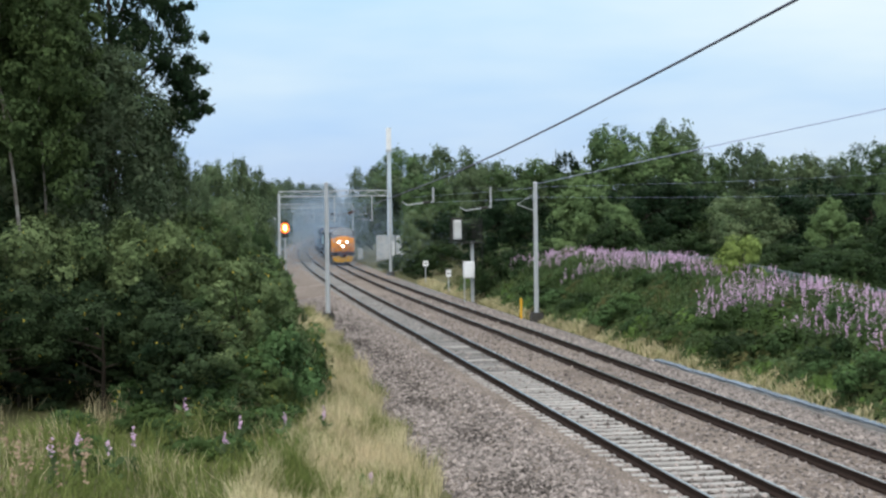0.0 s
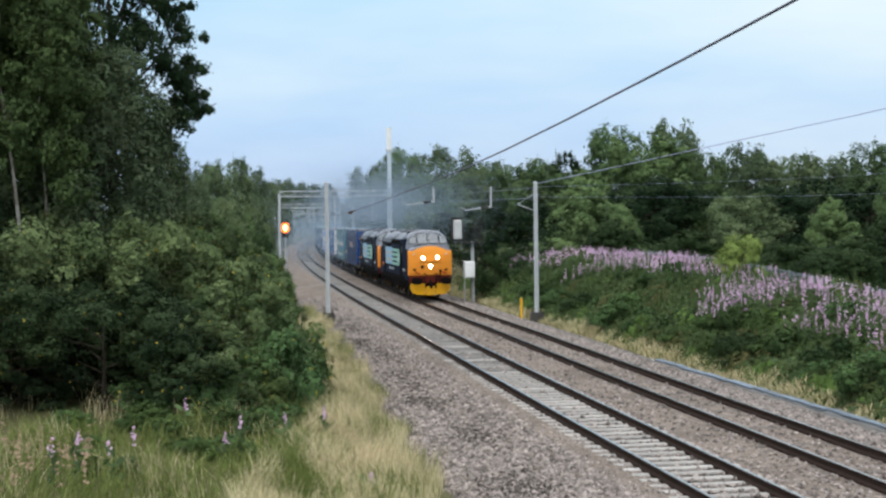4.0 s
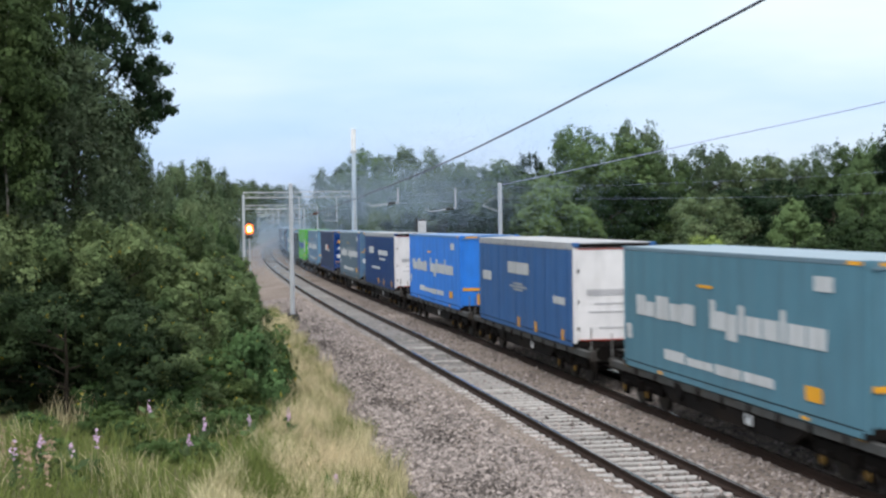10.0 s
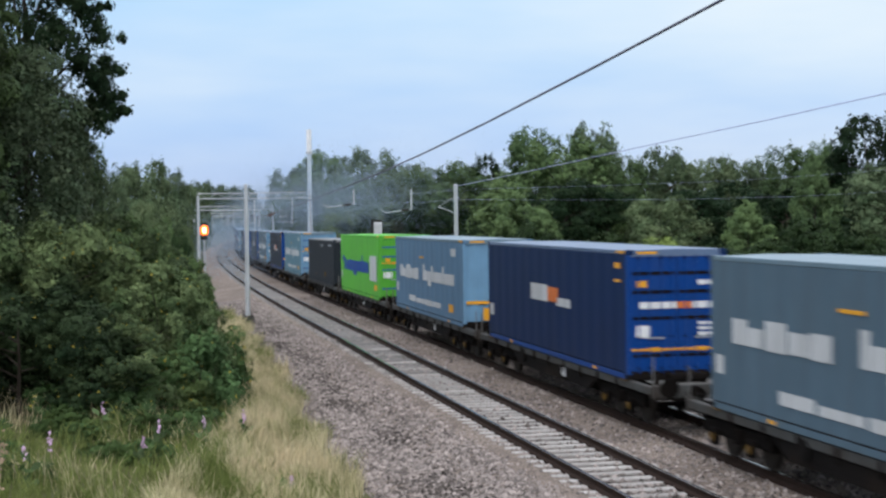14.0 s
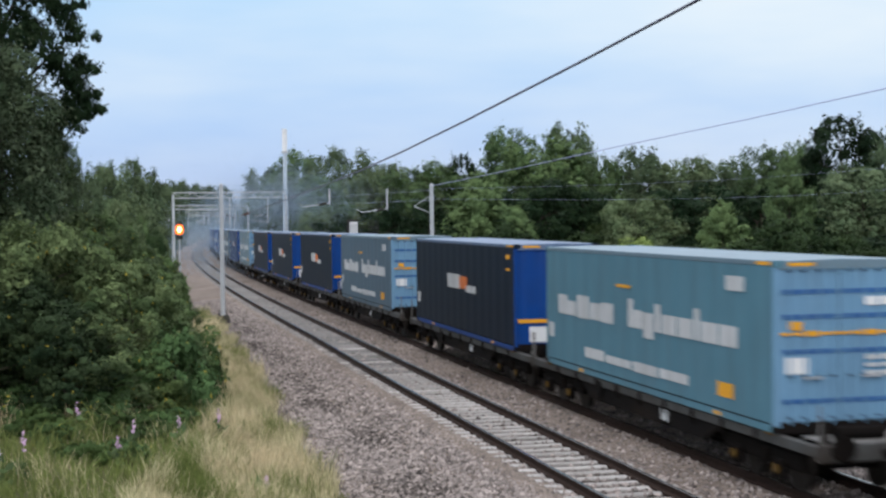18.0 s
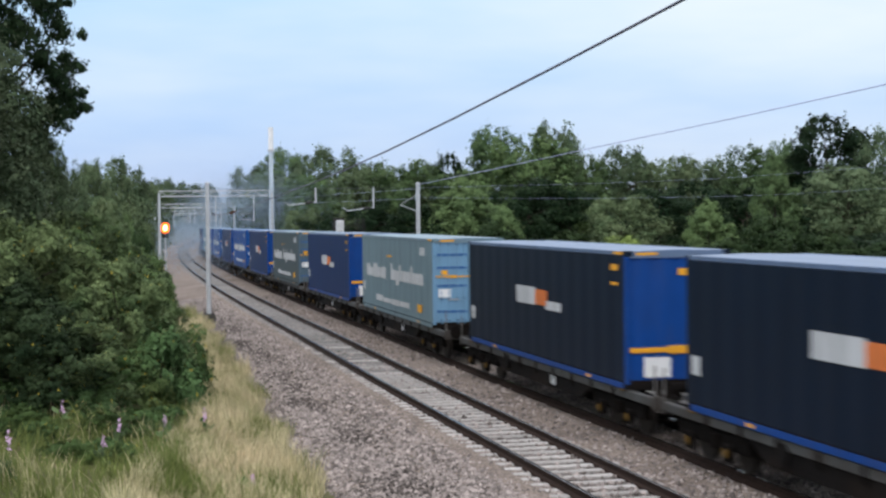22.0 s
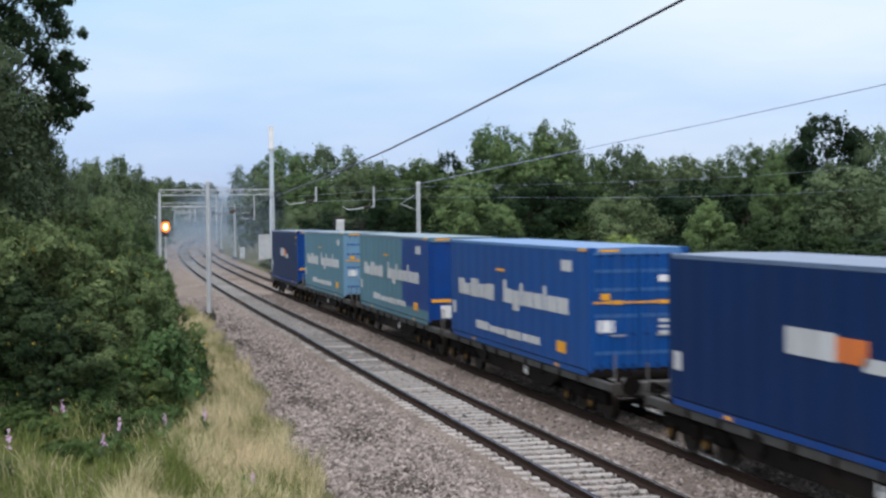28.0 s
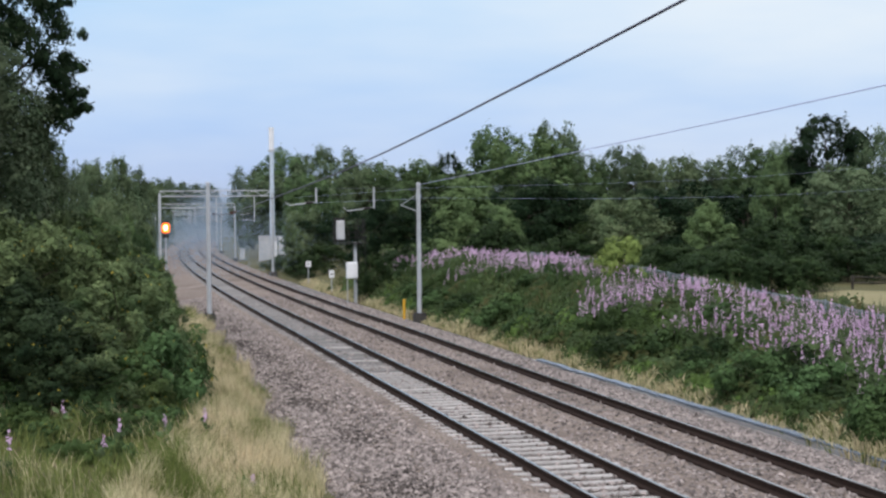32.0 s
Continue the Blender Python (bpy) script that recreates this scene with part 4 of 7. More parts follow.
def build_left_grass():
    rng = np.random.default_rng(40)
    # straw-coloured tall grass along the ballast edge
    n = 56000
    y = 22 + 62 * rng.random(n) ** 1.8
    edge = np.interp(y, [22, 28, 45, 78, 90], [4.2, 4.4, 5.15, 5.75, 5.8]) + 0.25 * np.sin(y * 0.9)
    u = rng.random(n) ** 0.8
    x = edge - u * np.interp(y, [22, 35, 50, 85], [4.2, 2.4, 1.5, 0.9])
    lots = np.array([noise.noise(Vector((a * 0.9, b * 0.5, 4.0))) for a, b in zip(x, y)])
    tagged(quads("straw_grass", blades(rng, x + bends(y), y, zs_of(x + bends(y), y) - 0.05, rng.uniform(0.25, 0.75, n), 0.013, 0.26), [M_STRAW, M_GRASS], slots=np.tile(((lots + rng.normal(0, 0.15, n)) > 0.2).astype(int), 2)),
           "tall dry straw-coloured grass at the ballast edge", "grass", kind="stuff")
    n = 9000
    y = 21.5 + 17 * rng.random(n)
    x = rng.uniform(-10, 3.5, n)
    lot = np.array([noise.noise(Vector((a * 0.7, b * 0.5, 7.0))) for a, b in zip(x, y)])
    x, y = x[lot > 0.08], y[lot > 0.08]
    n = len(x)
    tagged(quads("mixed_dry_grass", blades(rng, x, y, zs_of(x, y) - 0.05, rng.uniform(0.35, 0.8, n), 0.012, 0.28), M_STRAW),
           "tufts of dry grass standing among the green", "grass", kind="stuff")
    n = 38000
    y = 21 + 24 * rng.random(n)
    x = rng.uniform(-11, 4.2, n)
    keep = (x < np.interp(y, [21, 30, 45], [3.2, 3.0, 2.6])) & ((y < np.interp(x, [-9, -3, 1, 2], [30.5, 32.5, 35.0, 45.0])))
    x, y = x[keep], y[keep]
    n = len(x)
    tagged(quads("green_grass", blades(rng, x, y, zs_of(x, y) - 0.05, rng.uniform(0.15, 0.7, n), 0.022, 0.42), M_GRASS),
           "rough green grass below the bushes", "grass", kind="stuff")
    n = 110
    y = 23 + 4 * rng.random(n)
    x = rng.uniform(-6.5, -1.8, n)
    z = zs_of(x, y)
    h = rng.uniform(0.6, 0.95, n)
    stems = blades(rng, x, y, z, h, 0.012, 0.1)
    c = np.repeat(np.stack([x, y, z + h * 0.92], 1), 6, 0) + rng.normal(0, 1, (n * 6, 3)) * np.array([0.02, 0.02, 0.09])
    heads = leaf_faces(rng, c, np.tile([0, -1.0, 0.2], (n * 6, 1)), 0.04)
    tagged(quads("seeding_grass", np.concatenate([stems, heads]), [M_GRASS, M_SEED], slots=[0] * len(stems) + [1] * len(heads)),
           "pinkish seed heads over the grass", "grass", kind="stuff")


def herb(rng, x, y, z, h, flower, share):
    """Willowherb: a leafy stem with a tapering spike of small flowers."""
    n = len(x)
    base = np.stack([x, y, z], 1)
    lean = rng.normal(0, 0.07, (n, 2))
    def at(f):
        return base[:, None] + np.stack([lean[:, :1] * h[:, None] * f, lean[:, 1:] * h[:, None] * f, h[:, None] * f], 2)
    stems = blades(rng, x, y, z, h, 0.02, 0.02)
    f = rng.uniform(0.12, 0.72, (n, 16))
    c = at(f).reshape(-1, 3) + rng.normal(0, 0.07, (n * 16, 3)) * np.array([1, 1, 0.4])
    leaves = leaf_faces(rng, c, np.tile([0, -0.5, 0.8], (n * 16, 1)), 0.13, 0.3)
    m = rng.random(n) < share
    f = rng.uniform(0.62, 1.0, (n, 20))
    c = at(f) + rng.normal(0, 1, (n, 20, 3)) * np.array([0.021, 0.021, 0.02]) * (1.3 - f)[:, :, None] * 2.0
    c = c[m].reshape(-1, 3)
    fl = leaf_faces(rng, c, np.tile([0, -0.7, 0.5], (len(c), 1)), 0.037)
    return np.concatenate([stems, leaves]), fl


def build_bank_plants():
    rng = np.random.default_rng(50)
    x = np.array([-2.6, -2.2, -1.6, -1.3, 0.4, 0.7, 2.9, 2.7, -0.4, -4.9, 1.6])
    y = np.array([26.0, 26.6, 26.3, 27.0, 29.0, 30.5, 26.2, 34.0, 33.0, 28.0, 31.0])
    green, fl = herb(rng, x, y, zs_of(x, y), rng.uniform(0.6, 0.95, len(x)), None, 1.0)
    tagged(quads("verge_willowherb", np.concatenate([green, fl]), [M_HERB, M_FLOWER], slots=[0] * len(green) + [1] * len(fl)),
           "a few willowherb stems with purple flowers in the grass", "flowers", kind="stuff")
    # willowherb drifts over the upper bank
    n = 15000
    y = 22 + 76 * rng.random(n) ** 1.25
    u = 17.9 + 5.6 * rng.random(n) ** 0.75
    dens = np.array([noise.noise(Vector((a * 0.33, b * 0.16, 3.0))) for a, b in zip(u, y)])
    keep = (dens + (u - 20.0) * 0.13 + np.clip((45 - y) / 60, -0.1, 0.3) > -0.04)
    u, y = u[keep], y[keep]
    x = u + bends(y)
    h = rng.uniform(0.75, 1.35, len(x))
    green, fl = herb(rng, x, y, zs_of(x, y) - 0.05, h, None, 0.37)
    tagged(quads("rosebay_willowherb", np.concatenate([green, fl]), [M_HERB, M_FLOWER], slots=[0] * len(green) + [1] * len(fl)),
           "drifts of rosebay willowherb with pinkish purple flower spikes on the bank", "flowers", kind="stuff")
    # green stems not yet in flower
    n = 15000
    y = 22 + 74 * rng.random(n) ** 1.25
    u = 17.9 + 7.8 * rng.random(n) ** 0.9
    x = u + bends(y)
    tagged(quads("willowherb_stems", blades(rng, x, y, zs_of(x, y) - 0.05, rng.uniform(0.6, 1.25, n), 0.045, 0.06), M_HERB),
           "upright green willowherb stems crowded on the bank", "herbs", kind="stuff")
    # low leafy growth over the bank's face
    n = 120000
    y = 20 + 86 * rng.random(n) ** 1.3
    u = 16.25 + 9.4 * rng.random(n)
    x = u + bends(y)
    lump = np.array([max(0, noise.noise(Vector((a * 0.6, b * 0.45, 9.0)))) for a, b in zip(u, y)])
    z = zs_of(x, y) + rng.random(n) * (0.45 + 1.2 * lump) * np.clip((u - 16.2) / 0.7, 0.2, 1)
    c = np.stack([x, y, z], 1)
    patch = np.array([noise.noise(Vector((a * 0.8, b * 0.5, 21.0))) for a, b in zip(u, y)]) + rng.normal(0, 0.1, n)
    tagged(quads("bank_undergrowth", leaf_faces(rng, c, np.tile([-0.6, -0.5, 0.6], (n, 1)), 0.12, 0.0, 3), [M_BRAMBLE_BANK, M_HERB, M_WEED_BROWN, M_WEED_LIGHT], slots=np.select([patch < -0.30, patch > 0.36, rng.random(n) < 0.4], [2, 3, 1], 0)),
           "tangled green undergrowth over the bank's face", "undergrowth", kind="stuff")
    # dry grass along the foot of the bank
    n = 22000
    y = 20 + 100 * rng.random(n) ** 1.3
    u = 16.0 + np.abs(rng.normal(0, 0.42, n))
    x = u + bends(y)
    tagged(quads("bank_grass", blades(rng, x, y, zs_of(x, y) - 0.04, rng.uniform(0.12, 0.42, n), 0.035), [M_STRAW, M_GRASS], slots=np.tile((rng.random(n) < 0.25).astype(int), 2)),
           "dry yellow grass along the foot of the bank", "grass", kind="stuff")


M_WEED_BROWN = leaf_mat("browned_weed", (0.0750, 0.0718, 0.0329), (0.0495, 0.0660, 0.0263))
M_WEED_LIGHT = leaf_mat("light_green_weed", (0.0656, 0.1193, 0.0313), (0.0539, 0.0946, 0.0282))
M_BRAMBLE_BANK = leaf_mat("bank_leaf", (0.0240, 0.0473, 0.0184), (0.0513, 0.0699, 0.0276))
build_left_grass()
build_bank_plants()
build_stones()


# ---- overhead line and lineside equipment ----
def line_x(u, y):
    return u + bend(y)


def build_mast(u, y, height, arm):
    mast = thing("overhead_line_mast", "grey galvanised steel mast on a concrete foot beside the track", "mast", "line masts")
    mast.matrix_basis = pose(line_x(u, y), y, -0.3)
    bm = rod((0, 0, 0.3), (0, 0, height + 0.3), 0.118, 0.098, 12)
    part("pole", bm, M_GALV, mast, smooth=True)
    part("cap", rod((0, 0, height + 0.3), (0, 0, height + 0.36), 0.12, 0.06, 12), M_GALV, mast)
    part("base_plate", box(-0.28, 0.28, -0.28, 0.28, 0.27, 0.33), M_BLACKSTEEL, mast, bevel=0.01)
    part("foot", box(-0.3, 0.3, -0.3, 0.3, -0.4, 0.27), M_FOOT, mast, "dark stained concrete foot", bevel=0.03)
    for i in range(4):
        x, q = (-0.2 if i < 2 else 0.2), (-0.2 if i % 2 else 0.2)
        part("bolt", rod((x, q, 0.33), (x, q, 0.42), 0.025, n=6), M_BLACKSTEEL, mast)
    if arm:
        bm = rod((0, 0, height - 1.1), (arm, 0, height - 0.75), 0.022, n=6)
        rod((0, 0, height - 0.2), (arm, 0, height - 0.75), 0.012, n=6, bm=bm)
        part("bracket", bm, M_GALV, mast)
    return mast


def build_portal(y, left=5.9, right=15.9, top=7.1, arms=()):
    """A light steel gantry over both tracks."""
    g = thing("overhead_line_gantry", "pale steel lattice gantry spanning both tracks", "gantry", "line gantries")
    g.matrix_basis = pose(bend(y), y, grade(y) - 0.3, 0, 0, swing(y))
    for x in (left, right):
        part("post", rod((x, 0, 0), (x, 0, top + 0.3), 0.14, 0.11, 10), M_GALV, g, smooth=True)
        part("foot", box(x - 0.35, x + 0.35, -0.35, 0.35, -0.3, 0.35), M_FOOT, g, bevel=0.03)
    for z in (top, top + 0.5):
        part("chord", rod((left, 0, z), (right, 0, z), 0.05, n=6), M_GALV, g)
    n = 12
    for i in range(n):
        a, b = left + (right - left) * i / n, left + (right - left) * (i + 1) / n
        z0, z1 = (top, top + 0.5) if i % 2 else (top + 0.5, top)
        part("brace", rod((a, 0, z0), (b, 0, z1), 0.028, n=5), M_GALV, g)
    for c in (NEAR_C, FAR_C):
        part("dropper_post", rod((c + 1.1, 0, top), (c + 1.1, 0, 5.1), 0.05, n=6), M_GALV, g)
        bm = rod((c + 1.1, 0, 5.9), (c - 0.2, 0, 5.75), 0.03, n=6)
        rod((c + 1.1, 0, 5.2), (c - 0.3, 0, 5.35), 0.025, n=6, bm=bm)
        part("registration_arm", bm, M_GALV, g)
        part("insulator", rod((c + 1.0, 0, 5.88), (c + 0.7, 0, 5.85), 0.07, n=8), M_BLACKSTEEL, g)
    return g


def build_boom():
    """A slim boom between the two nearest masts with drop arms for both wires."""
    b = thing("overhead_line_boom", "slim grey cross boom with drop arms between two masts", "boom")
    y = 73.0
    part("boom", rod((6.1, 75.5, 6.3), (16.25, 72.0, 6.22), 0.006, n=6), M_WIRE, b)
    for x, z1 in ((14.2, 5.25), (11.3, 5.55)):
        part("drop_post", rod((x, y, 6.3), (x, y, z1), 0.045, n=8), M_GALV, b)
        bm = rod((x, y, z1 + 0.05), (x - 1.3, y, z1 - 0.12), 0.028, n=6)
        rod((x - 1.3, y, z1 - 0.12), (x - 1.55, y, z1 + 0.06), 0.022, n=6, bm=bm)
        part("drop_arm", bm, M_GALV, b)
        part("insulator", rod((x - 0.15, y, z1 + 0.03), (x - 0.5, y, z1 - 0.01), 0.06, n=8), M_BLACKSTEEL, b)


def build_wires():
    pts = [(22.2, 8.34), (25, 8.16), (28.3, 7.95), (32, 7.73), (37.6, 7.4), (46, 6.96), (55, 6.57), (64, 6.26), (75, 5.93), (90, 5.5), (107, 5.09), (125, 5.0)]
    ext = [(-24, 11.2), (0, 9.75), (10, 9.14), (17, 8.68)]
    tagged(tube("catenary_wire", [(9.4 + bend(y), y, z) for y, z in ext + pts], 0.026, M_WIRE), "heavy dark overhead wire sloping down along the line", "wire", "overhead wires")
    ins = thing("wire_insulator", "ribbed brown insulator at the end of the heavy wire", "insulator")
    a, b = Vector((9.4 + bend(100), 100, 5.25)), Vector((9.4 + bend(107), 107, 5.09))
    for k in range(6):
        q = a.lerp(b, 0.25 + 0.09 * k)
        part("disc", rod(q, q + (b - a).normalized() * 0.25, 0.10, 0.07, 10), M_INSULATOR, ins)
    part("rod", rod(a, b, 0.04, n=6), M_INSULATOR, ins)
    tagged(tube("return_wire", [(16.0 + bend(y), y, z) for y, z in ((-20, 8.9), (5, 8.15), (15, 7.85), (27.4, 7.5), (34.7, 7.28), (45.3, 7.02), (58, 6.7), (71.8, 6.4))], 0.013, M_WIRE_PALE),
           "thin pale wire running to the mast top", "wire", "overhead wires")
    for c, z in ((NEAR_C, 5.05), (FAR_C, 5.05), (NEAR_C, 5.9), (FAR_C, 5.9)):
        ys = [125 + 8 * i for i in range(40)]
        tagged(tube("contact_wire" if z < 5.5 else "catenary_wire", [(c + bend(y), y, z + grade(y) - (0 if z < 5.5 else 0.35 * math.sin(math.pi * ((y - 125) % 62) / 62))) for y in ys], 0.02, M_WIRE),
               "thin overhead wire above the track", "wire", "overhead wires")
    for z in (5.7, 6.2):
        tagged(tube("feeder_wire", [(16.2 + bend(y), y, z + (y - 72) * 0.004) for y in (72, 90, 108, 125)], 0.006, M_WIRE_PALE), "thin pale wire between masts", "wire", "overhead wires")
    # a supply line crossing before the trees
    for x, y, h in ((62.0, 76.0, 9.6),):
        p = thing("wooden_pole", "weathered wooden supply pole before the trees", "pole", "supply poles")
        p.matrix_basis = pose(x, y, ground_z(x, y))
        part("shaft", rod((0, 0, -0.2), (0, 0, h - ground_z(x, y)), 0.1, 0.07, 8), M_WOOD, p, smooth=True)
    for z0, z1 in ((5.75, 7.6), (6.25, 9.4)):
        pts = [(16.28 + 45.72 * i / 12, 72.0 + 4.0 * i / 12, z0 + (z1 - z0) * i / 12 - 0.8 * math.sin(math.pi * i / 12)) for i in range(13)]
        tagged(tube("supply_wire", pts, 0.004, M_WIRE_PALE), "thin pale supply wire before the trees", "wire", "supply wires")


def build_radio_mast():
    x, y = 22.95, 183.8
    m = thing("radio_mast", "tall pale grey radio mast with a white antenna sleeve", "mast")
    m.matrix_basis = pose(x, y, ground_z(x, y))
    part("pole", rod((0, 0, 0), (0, 0, 13.45), 0.36, 0.24, 14), M_MASTBLUE, m, smooth=True)
    part("antenna", rod((0, 0, 13.45), (0, 0, 16.25), 0.33, 0.33, 12), M_WHITE, m, "white antenna sleeve", smooth=True)
    part("collar", rod((0, 0, 13.25), (0, 0, 13.5), 0.42, 0.42, 12), M_GALV, m)
    part("base_plate", box(-0.6, 0.6, -0.6, 0.6, -0.1, 0.12), M_CONC, m, bevel=0.02)
    c = thing("equipment_cabin", "pale grey equipment cabin beside the radio mast", "cabin")
    c.matrix_basis = pose(x - 0.6, y - 2.2, ground_z(x, y - 2) - 0.1, 0, 0, -6)
    part("body", box(-1.35, 0.9, -0.9, 0.9, 0.15, 2.95), M_CABINET, c, bevel=0.04)
    part("roof", box(-1.42, 0.97, -0.97, 0.97, 2.95, 3.08), M_GALV, c, bevel=0.02)
    part("plinth", box(-1.45, 1.0, -1.0, 1.0, -0.2, 0.15), M_CONC, c)
    door = part("door", box(-0.9, 0.1, -0.935, -0.9, 0.25, 2.4), M_CABINET, c, bevel=0.01)
    part("handle", box(-0.02, 0.04, -0.97, -0.935, 1.2, 1.35), M_BLACKSTEEL, door)
    part("door", box(0.3, 0.85, -0.93, -0.9, 0.25, 2.4), M_WHITE, c, bevel=0.01)
    b = thing("equipment_cabin", "narrow white equipment cabinet behind the cabin", "cabin")
    b.matrix_basis = pose(x + 0.95, y - 1.0, ground_z(x, y) - 0.1)
    part("body", box(-0.3, 0.5, -0.4, 0.4, 0, 2.9), M_WHITE, b, bevel=0.03)
    part("roof", box(-0.34, 0.54, -0.44, 0.44, 2.9, 2.97), M_GALV, b)


def build_signal_back():
    """The signal for the far line, seen from behind, on its caged platform."""
    y = 90.5
    x = 16.4
    s = thing("railway_signal", "grey signal post with a caged platform seen from behind", "signal", "signals")
    s.matrix_basis = pose(x, y, ground_z(x, y) + 0.5)
    part("post", rod((0, 0, -0.5), (0, 0, 3.4), 0.11, 0.1, 10), M_GALV, s, smooth=True)
    part("base_plate", box(-0.3, 0.3, -0.3, 0.3, -0.6, -0.35), M_BLACKSTEEL, s, bevel=0.02)
    head = part("signal_head", box(-1.16, -0.68, -0.22, 0.12, 3.55, 4.75), M_CABINET, s, "pale grey back of the signal head", bevel=0.05)
    part("door", box(-1.12, -0.72, -0.235, -0.22, 3.62, 4.68), M_CABINET, head, bevel=0.01)
    part("backboard", box(-1.3, -0.6, 0.12, 0.15, 3.45, 4.9), M_BLACKSTEEL, s, "black backboard")
    part("platform", box(-1.3, 0.55, -0.45, 0.35, 3.32, 3.38), M_BLACKSTEEL, s)
    for xx in (-1.3, -0.45, 0.1, 0.55):
        for yy in (-0.45, 0.35):
            part("cage_post", rod((xx, yy, 3.35), (xx, yy, 4.4 if xx < 0 else 4.85), 0.024, n=5), M_BLACKSTEEL, s)
    for z in (3.7, 4.0, 4.4, 4.8):
        part("cage_rail", box(-0.45, 0.55, -0.465, -0.44, z - 0.014, z + 0.014), M_BLACKSTEEL, s)
    for i in range(7):
        part("mesh_bar", rod((0.1 + 0.07 * i, -0.45, 3.38), (0.1 + 0.07 * i, -0.45, 4.8), 0.009, n=4), M_BLACKSTEEL, s)
    for xx in (-0.2, 0.2):
        part("ladder_rail", rod((xx + 0.35, -0.5, -0.4), (xx + 0.35, -0.5, 3.4), 0.015, n=5), M_BLACKSTEEL, s)
    for i in range(10):
        part("rung", rod((0.15, -0.5, 0.4 + 0.3 * i), (0.55, -0.5, 0.4 + 0.3 * i), 0.012, n=5), M_BLACKSTEEL, s)
    c = thing("lineside_cabinet", "white lineside cabinet at the foot of the signal", "cabinet", "lineside cabinets")
    c.matrix_basis = pose(x - 0.35, y - 0.7, ground_z(x, y) + 1.7)
    part("body", box(-0.32, 0.32, -0.25, 0.25, 0, 1.0), M_WHITE, c, bevel=0.03)
    part("door", box(-0.28, 0.28, -0.27, -0.25, 0.05, 0.95), M_WHITE, c, bevel=0.01)
    for xx in (-0.28, 0.28):
        part("leg", box(xx - 0.03, xx + 0.03, -0.03, 0.03, -1.85, 0), M_GALV, c)


def build_signal_light():
    """The amber signal far up the left side."""
    y = 152.0
    x = 6.07 + bend(y)
    s = thing("railway_signal", "black colour light signal glowing amber on a pale post", "signal", "signals")
    s.matrix_basis = pose(x, y, ground_z(x, y) + 0.48)
    part("post", rod((0, 0, -0.5), (0, 0, 3.3), 0.09, 0.08, 8), M_GALV, s, smooth=True)
    part("backboard", box(-0.34, 0.34, -0.02, 0.05, 3.3, 5.0), M_BLACKSTEEL, s, bevel=0.02)
    head = part("signal_head", box(-0.24, 0.24, 0.05, 0.3, 3.45, 4.9), M_BLACKSTEEL, s, bevel=0.03)
    for z in (4.28,):
        def oval(a, b, y0, y1):
            return loft([[(a * k * math.copysign(abs(math.cos(q)) ** 0.75, math.cos(q)), yy, z + b * k * math.copysign(abs(math.sin(q)) ** 0.75, math.sin(q))) for q in np.linspace(0, 2 * math.pi, 20, endpoint=False)] for yy, k in ((y0, 1.0), (y1, 0.85))])
        # Lens is larger than the lamp: its amber ring draws the halo.
        lens = part("lamp_lens", oval(0.42, 0.52, -0.03, -0.10), M_SIGNAL, s, "oversized amber lens drawn with the lamp's halo")
        part("lamp_core", oval(0.20, 0.30, -0.10, -0.13), M_SIGNAL_CORE, lens)
        part("hood", loft([[(0.34 * math.cos(a), q, z + 0.34 * math.sin(a)) for a in np.linspace(0.2, math.pi - 0.2, 8)] + [(0.32 * math.cos(a), q, z + 0.32 * math.sin(a)) for a in np.linspace(math.pi - 0.2, 0.2, 8)] for q in (-0.02, -0.3)]), M_BLACKSTEEL, s)


